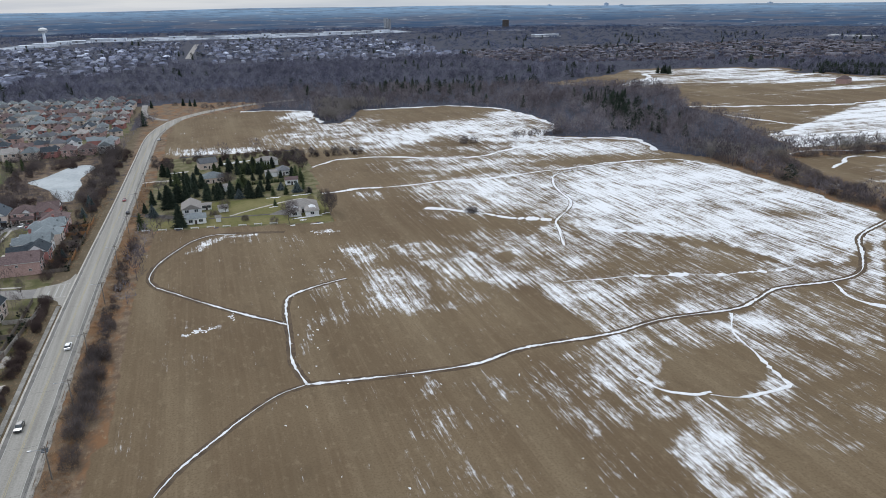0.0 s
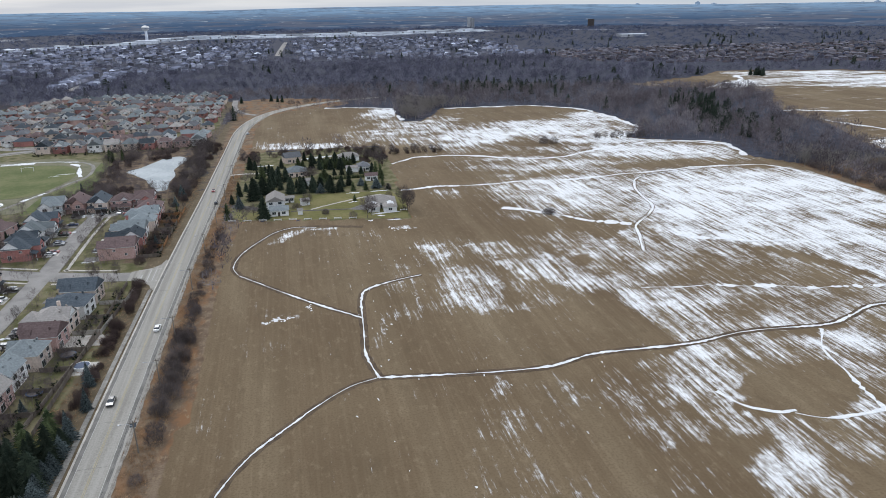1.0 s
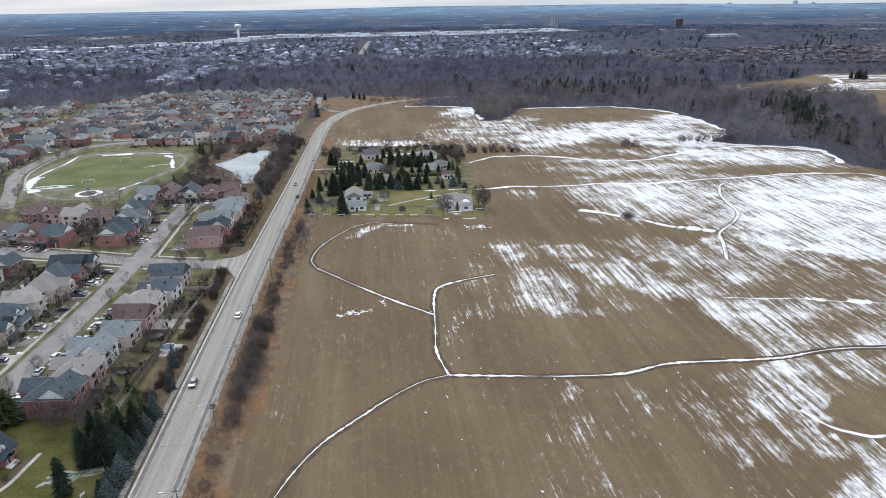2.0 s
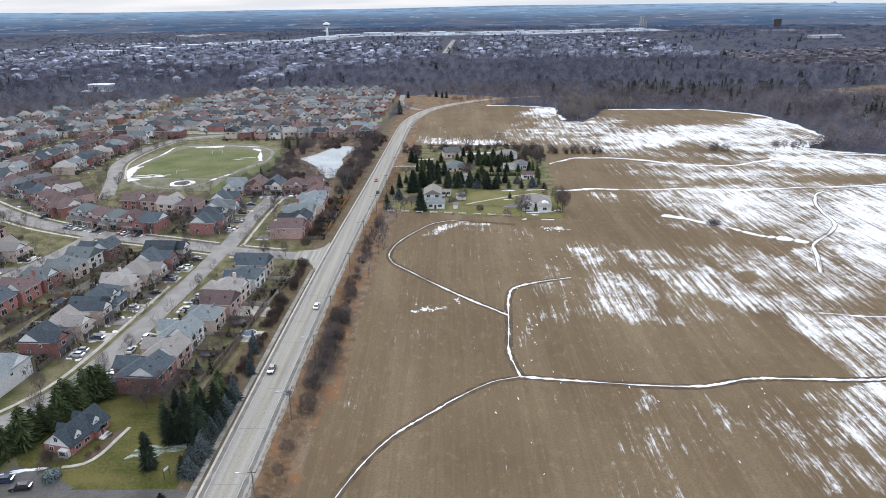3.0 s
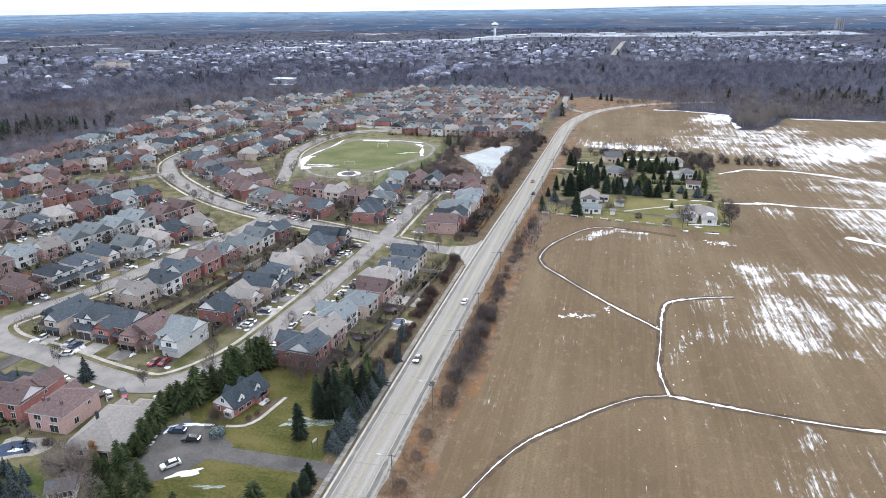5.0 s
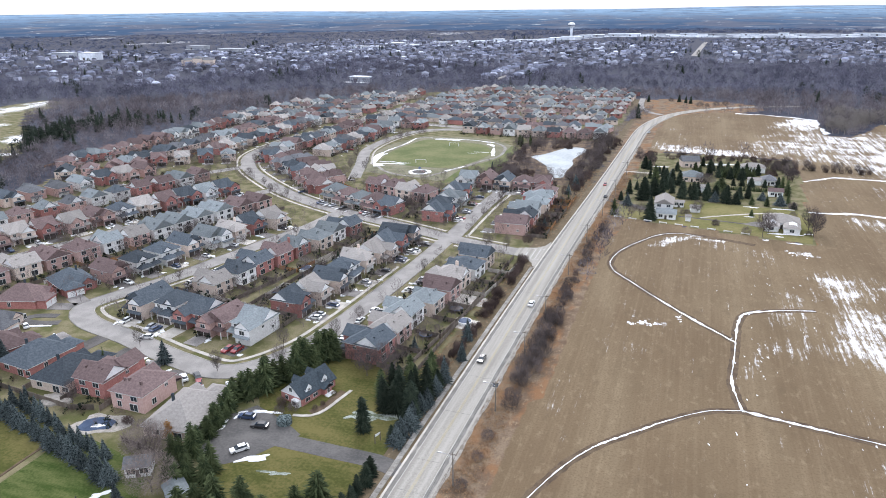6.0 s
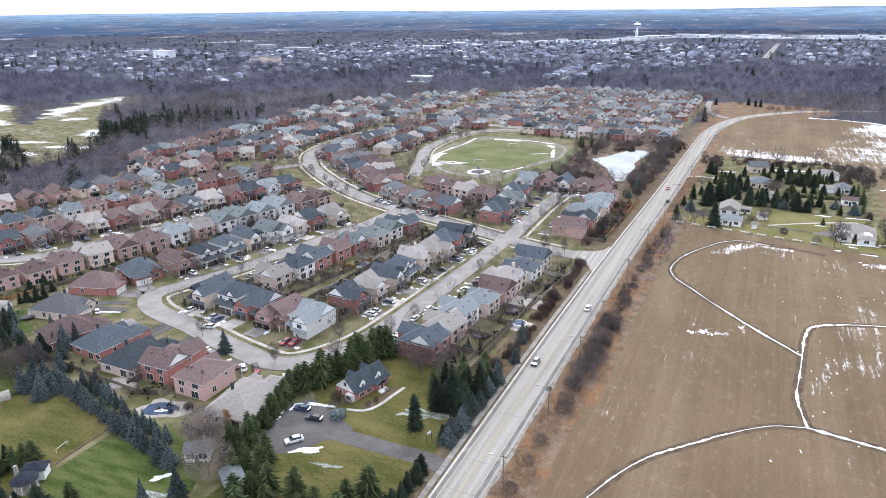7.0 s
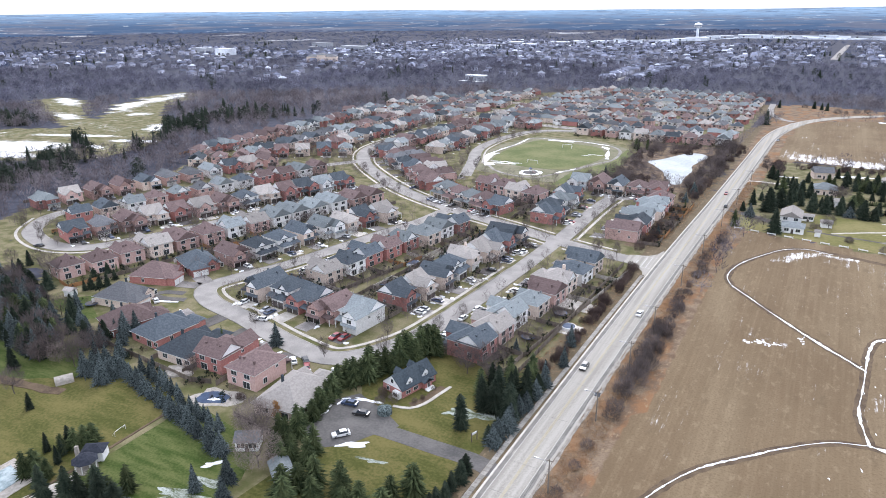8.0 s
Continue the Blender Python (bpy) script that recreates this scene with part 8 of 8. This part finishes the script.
# ---- cars ----
def car_master(colour):
    car = thing("car", None, label="small %s car standing on asphalt" % colour, category="car", group="cars")
    low = [(-2.25, 0.28), (2.25, 0.28), (2.3, 0.62), (2.15, 0.82), (1.05, 0.95), (-1.75, 0.98), (-2.25, 0.9), (-2.3, 0.6)]
    s = Shape(PAINTS[colour])
    for sgn in (-1, 1):
        pts = [(sgn * 0.88, y, z) for y, z in low]
        s.face(pts if sgn > 0 else pts[::-1])
    for a, b in zip(low, low[1:] + low[:1]):
        s.face([(-0.88, *a), (0.88, *a), (0.88, *b), (-0.88, *b)][::-1])
    part("body", s, car)
    cabin = Shape(GLASS, PAINTS[colour])
    lo = [(-0.84, -1.9, 0.96), (0.84, -1.9, 0.96), (0.84, 1.15, 0.94), (-0.84, 1.15, 0.94)]
    hi = [(-0.64, -1.45, 1.46), (0.64, -1.45, 1.46), (0.64, 0.3, 1.46), (-0.64, 0.3, 1.46)]
    for a in range(4):
        b = (a + 1) % 4
        cabin.face([lo[a], lo[b], hi[b], hi[a]], 0)
    cabin.face(hi, 1)
    part("cabin", cabin, car, "dark glazed cabin with painted roof")
    wheel = Shape(RUBBER, STEEL).tube([(-0.1, 0, 0), (0.1, 0, 0)], 0.32, 10, 0)
    wheel.tube([(-0.11, 0, 0), (0.11, 0, 0)], 0.18, 8, 1)
    me = wheel.mesh("wheel")
    for x in (-0.8, 0.8):
        for y in (-1.35, 1.4):
            part("wheel", me, car, at=pose(x, y, 0.32))
    return car


CARS = {}


def car_at(colour, x, y, turn, z=0.06):
    m = pose(x, y, z, 0, 0, turn)
    if colour in CARS:
        return copy_thing(CARS[colour], m)
    CARS[colour] = car_master(colour)
    CARS[colour].matrix_basis = m
    return CARS[colour]


def lots():
    """Driveways, parked cars and garden fences of the estate's houses, and old snow along the drives."""
    rng = random.Random(31)
    drive_mesh = {m: Shape(m).box(-2.9, -6.6, -0.05, 2.9, 0.3, 0.09).mesh("driveway") for m in (DRIVE, CONCRETE)}
    short_mesh = Shape(DRIVE).box(-2.9, -6.2, -0.05, 2.9, 0.3, 0.09).mesh("driveway")

    def panel(length, material):
        s = Shape(material)
        s.box(-length / 2, -0.03, 0.1, length / 2, 0.03, 1.7)
        n = int(length / 2.4)
        for k in range(n + 1):
            x = -length / 2 + length * k / n
            s.box(x - 0.07, -0.08, 0, x + 0.07, 0.08, 1.85)
        s.box(-length / 2, -0.05, 1.45, length / 2, 0.05, 1.55)
        return s.mesh("panel")

    panels = {(n, m): panel(n, m) for n in (11.6, 9.0) for m in (FENCE, CEDAR, CONCRETE)}
    bits = Shape(SNOW)
    colours = ("white", "black", "silver", "black", "black", "red", "blue", "black", "silver", "white", "white")
    for x, y, f, full, mirror in HOUSE_SPOTS:
        if full is None:
            turn = math.degrees(math.atan2(f[0], -f[1]))
            m = pose(x, y, 0, 0, 0, turn)
            thing("driveway", Shape(DRIVE).box(-6.4, -20.0, -0.05, -0.6, -11.3, 0.09), m, label="dark asphalt driveway before a bungalow", category="driveway", kind="structure")
            continue
        turn = math.degrees(math.atan2(f[0], -f[1]))
        m = pose(x, y, 0, 0, 0, turn)
        gx = 1.9 if mirror else -1.9
        if full or (y < 300 and rng.random() < 0.8):
            tone = DRIVE if rng.random() < 0.75 else CONCRETE
            d = thing("driveway", drive_mesh[tone] if full else short_mesh, m @ pose(gx, -8.0, 0), label="asphalt driveway before a double garage" if tone is DRIVE else "pale concrete driveway before a garage", category="driveway", kind="structure")
        for side in (-1.4, 1.4):
            if rng.random() < (0.48 if full else 0.16):
                p = m @ Vector((gx + side, -11.0 - rng.uniform(0, 1.4), 0))
                car_at(rng.choice(colours), p.x, p.y, turn + rng.choice((0, 180)) + rng.uniform(-3, 3), 0.09)
        for _ in range(3 if full else 1):
            p = m @ Vector((gx + rng.choice((-3.4, 3.4)) + rng.uniform(-0.5, 0.5), -9 - rng.uniform(0, 5.5), 0))
            one = blob(p.x, p.y, rng.uniform(0.3, 0.9), rng.uniform(0.5, 1.5), 0.0, rng.uniform(0.15, 0.4), SNOW, rng.randrange(10**6), math.radians(turn), 9, 0.35)
            base = len(bits.verts)
            bits.verts += one.verts
            bits.faces += [tuple(i + base for i in face) for face in one.faces]
            bits.slots += one.slots
        if (full or y < 330) and y > 20:
            tone = rng.choice((FENCE, FENCE, FENCE, CEDAR, CONCRETE))
            fence = thing("garden_fence", None, m @ pose(0, 11.5, 0), label="weathered board fence round a back garden" if tone is FENCE else "board fence round a back garden", category="fence", group="garden fences")
            part("panel", panels[(11.6, tone)], fence, at=pose(0, 4.4, 0))
            part("panel", panels[(9.0, tone)], fence, at=pose(5.75, 0, 0, 0, 0, 90))
    for (ax, ay), (bx, by) in (((-152, 3), (-128, 1)), ((-128, 1), (-104, -1)), ((-104, -1), (-98, 1)), ((-80, -8), (-64, -10)), ((-124.5, 2), (-124.5, 8)), ((-109.5, 1), (-109.5, 8)), ((-96, 1), (-96, 7)), ((-24, 48), (-21, 150))):
        length, turn = math.hypot(bx - ax, by - ay), math.degrees(math.atan2(by - ay, bx - ax))
        fence = thing("garden_fence", None, pose((ax + bx) / 2, (ay + by) / 2, 0, 0, 0, turn), label="weathered board fence behind back gardens", category="fence", group="garden fences")
        part("panel", panel(length, FENCE), fence)
    thing("snow_banks", bits, label="scattered heaps of old cleared snow along the drives", category="snow", kind="stuff")
    for colour, x, y, a in (("black", -51.5, 8.5, 100), ("blue", -57, 11, 100), ("white", -50.5, -1.5, 140), ("white", -3.2, 105, 0), ("black", -8.2, 60, 180), ("black", 3.2, 262, 0), ("red", -0.5, 290, 180), ("silver", 11.5, 482, 170),
                            ("red", -80, 21, 40), ("white", -86, 22, 50), ("black", -83, 24, 50), ("silver", -77, 18, 40), ("white", -115, 39.5, 105), ("white", -160, 33, 60), ("black", -258, 50, 105), ("white", -55, 73, 0), ("white", -54, 82, 0), ("silver", -54.5, 60, 5), ("red", -60, 40, 30)):
        car_at(colour, x, y, a, 0.12 if -12 < x < 14 else 0.08)


lots()


# ---- poles, lamps and cables beside the main road ----
def roadside():
    spots = [(2.6, -30), (2.2, 3), (3.0, 35), (3.4, 66), (3.8, 95), (4.2, 138), (5.0, 180), (6.2, 225), (7.5, 270), (9, 320)]
    for x, y in spots:
        pole = thing("utility_pole", None, pose(x, y, 0), label="grey wooden utility pole with a street lamp arm", category="pole", group="utility poles")
        part("post", Shape(POLE_WOOD).tube([(0, 0, -0.1), (0, 0, 5), (0, 0, 9.0)], [0.19, 0.15, 0.11], 8), pole)
        part("crossarm", Shape(POLE_WOOD).box(-0.9, -0.07, 8.3, 0.9, 0.07, 8.5), pole)
        part("lamp_arm", Shape(STEEL).tube([(0, 0, 7.4), (-1.2, 0, 8.1), (-2.8, 0, 8.2)], 0.06, 6), pole)
        part("lamp_head", Shape(STEEL).box(-3.5, -0.18, 8.1, -2.6, 0.18, 8.3, 0, 0.04), pole)
    for k, ((ax, ay), (bx, by)) in enumerate(zip(spots, spots[1:])):
        for dx in (-0.8, 0.8):
            pts = [(ax + dx + (bx - ax) * t, ay + (by - ay) * t, 8.6 - 1.6 * t * (1 - t) * 2) for t in np.linspace(0, 1, 9)]
            thing("power_cable", Shape(RUBBER).tube(pts, 0.022, 4), label="sagging dark overhead cable between poles", category="cable", group="overhead cables")
    board = thing("solar_sign", None, pose(2.4, 37, 0), label="small grey solar panel on a steel post", category="sign")
    part("post", Shape(STEEL).tube([(0, 0, 0), (0, 0, 6.5)], 0.07), board)
    part("panel", Shape(GLASS, STEEL).face([(-0.7, -0.5, 6.3), (0.7, -0.5, 6.3), (0.7, 0.5, 7.0), (-0.7, 0.5, 7.0)], 0).face([(-0.7, 0.5, 6.95), (0.7, 0.5, 6.95), (0.7, -0.5, 6.25), (-0.7, -0.5, 6.25)], 1), board)


roadside()
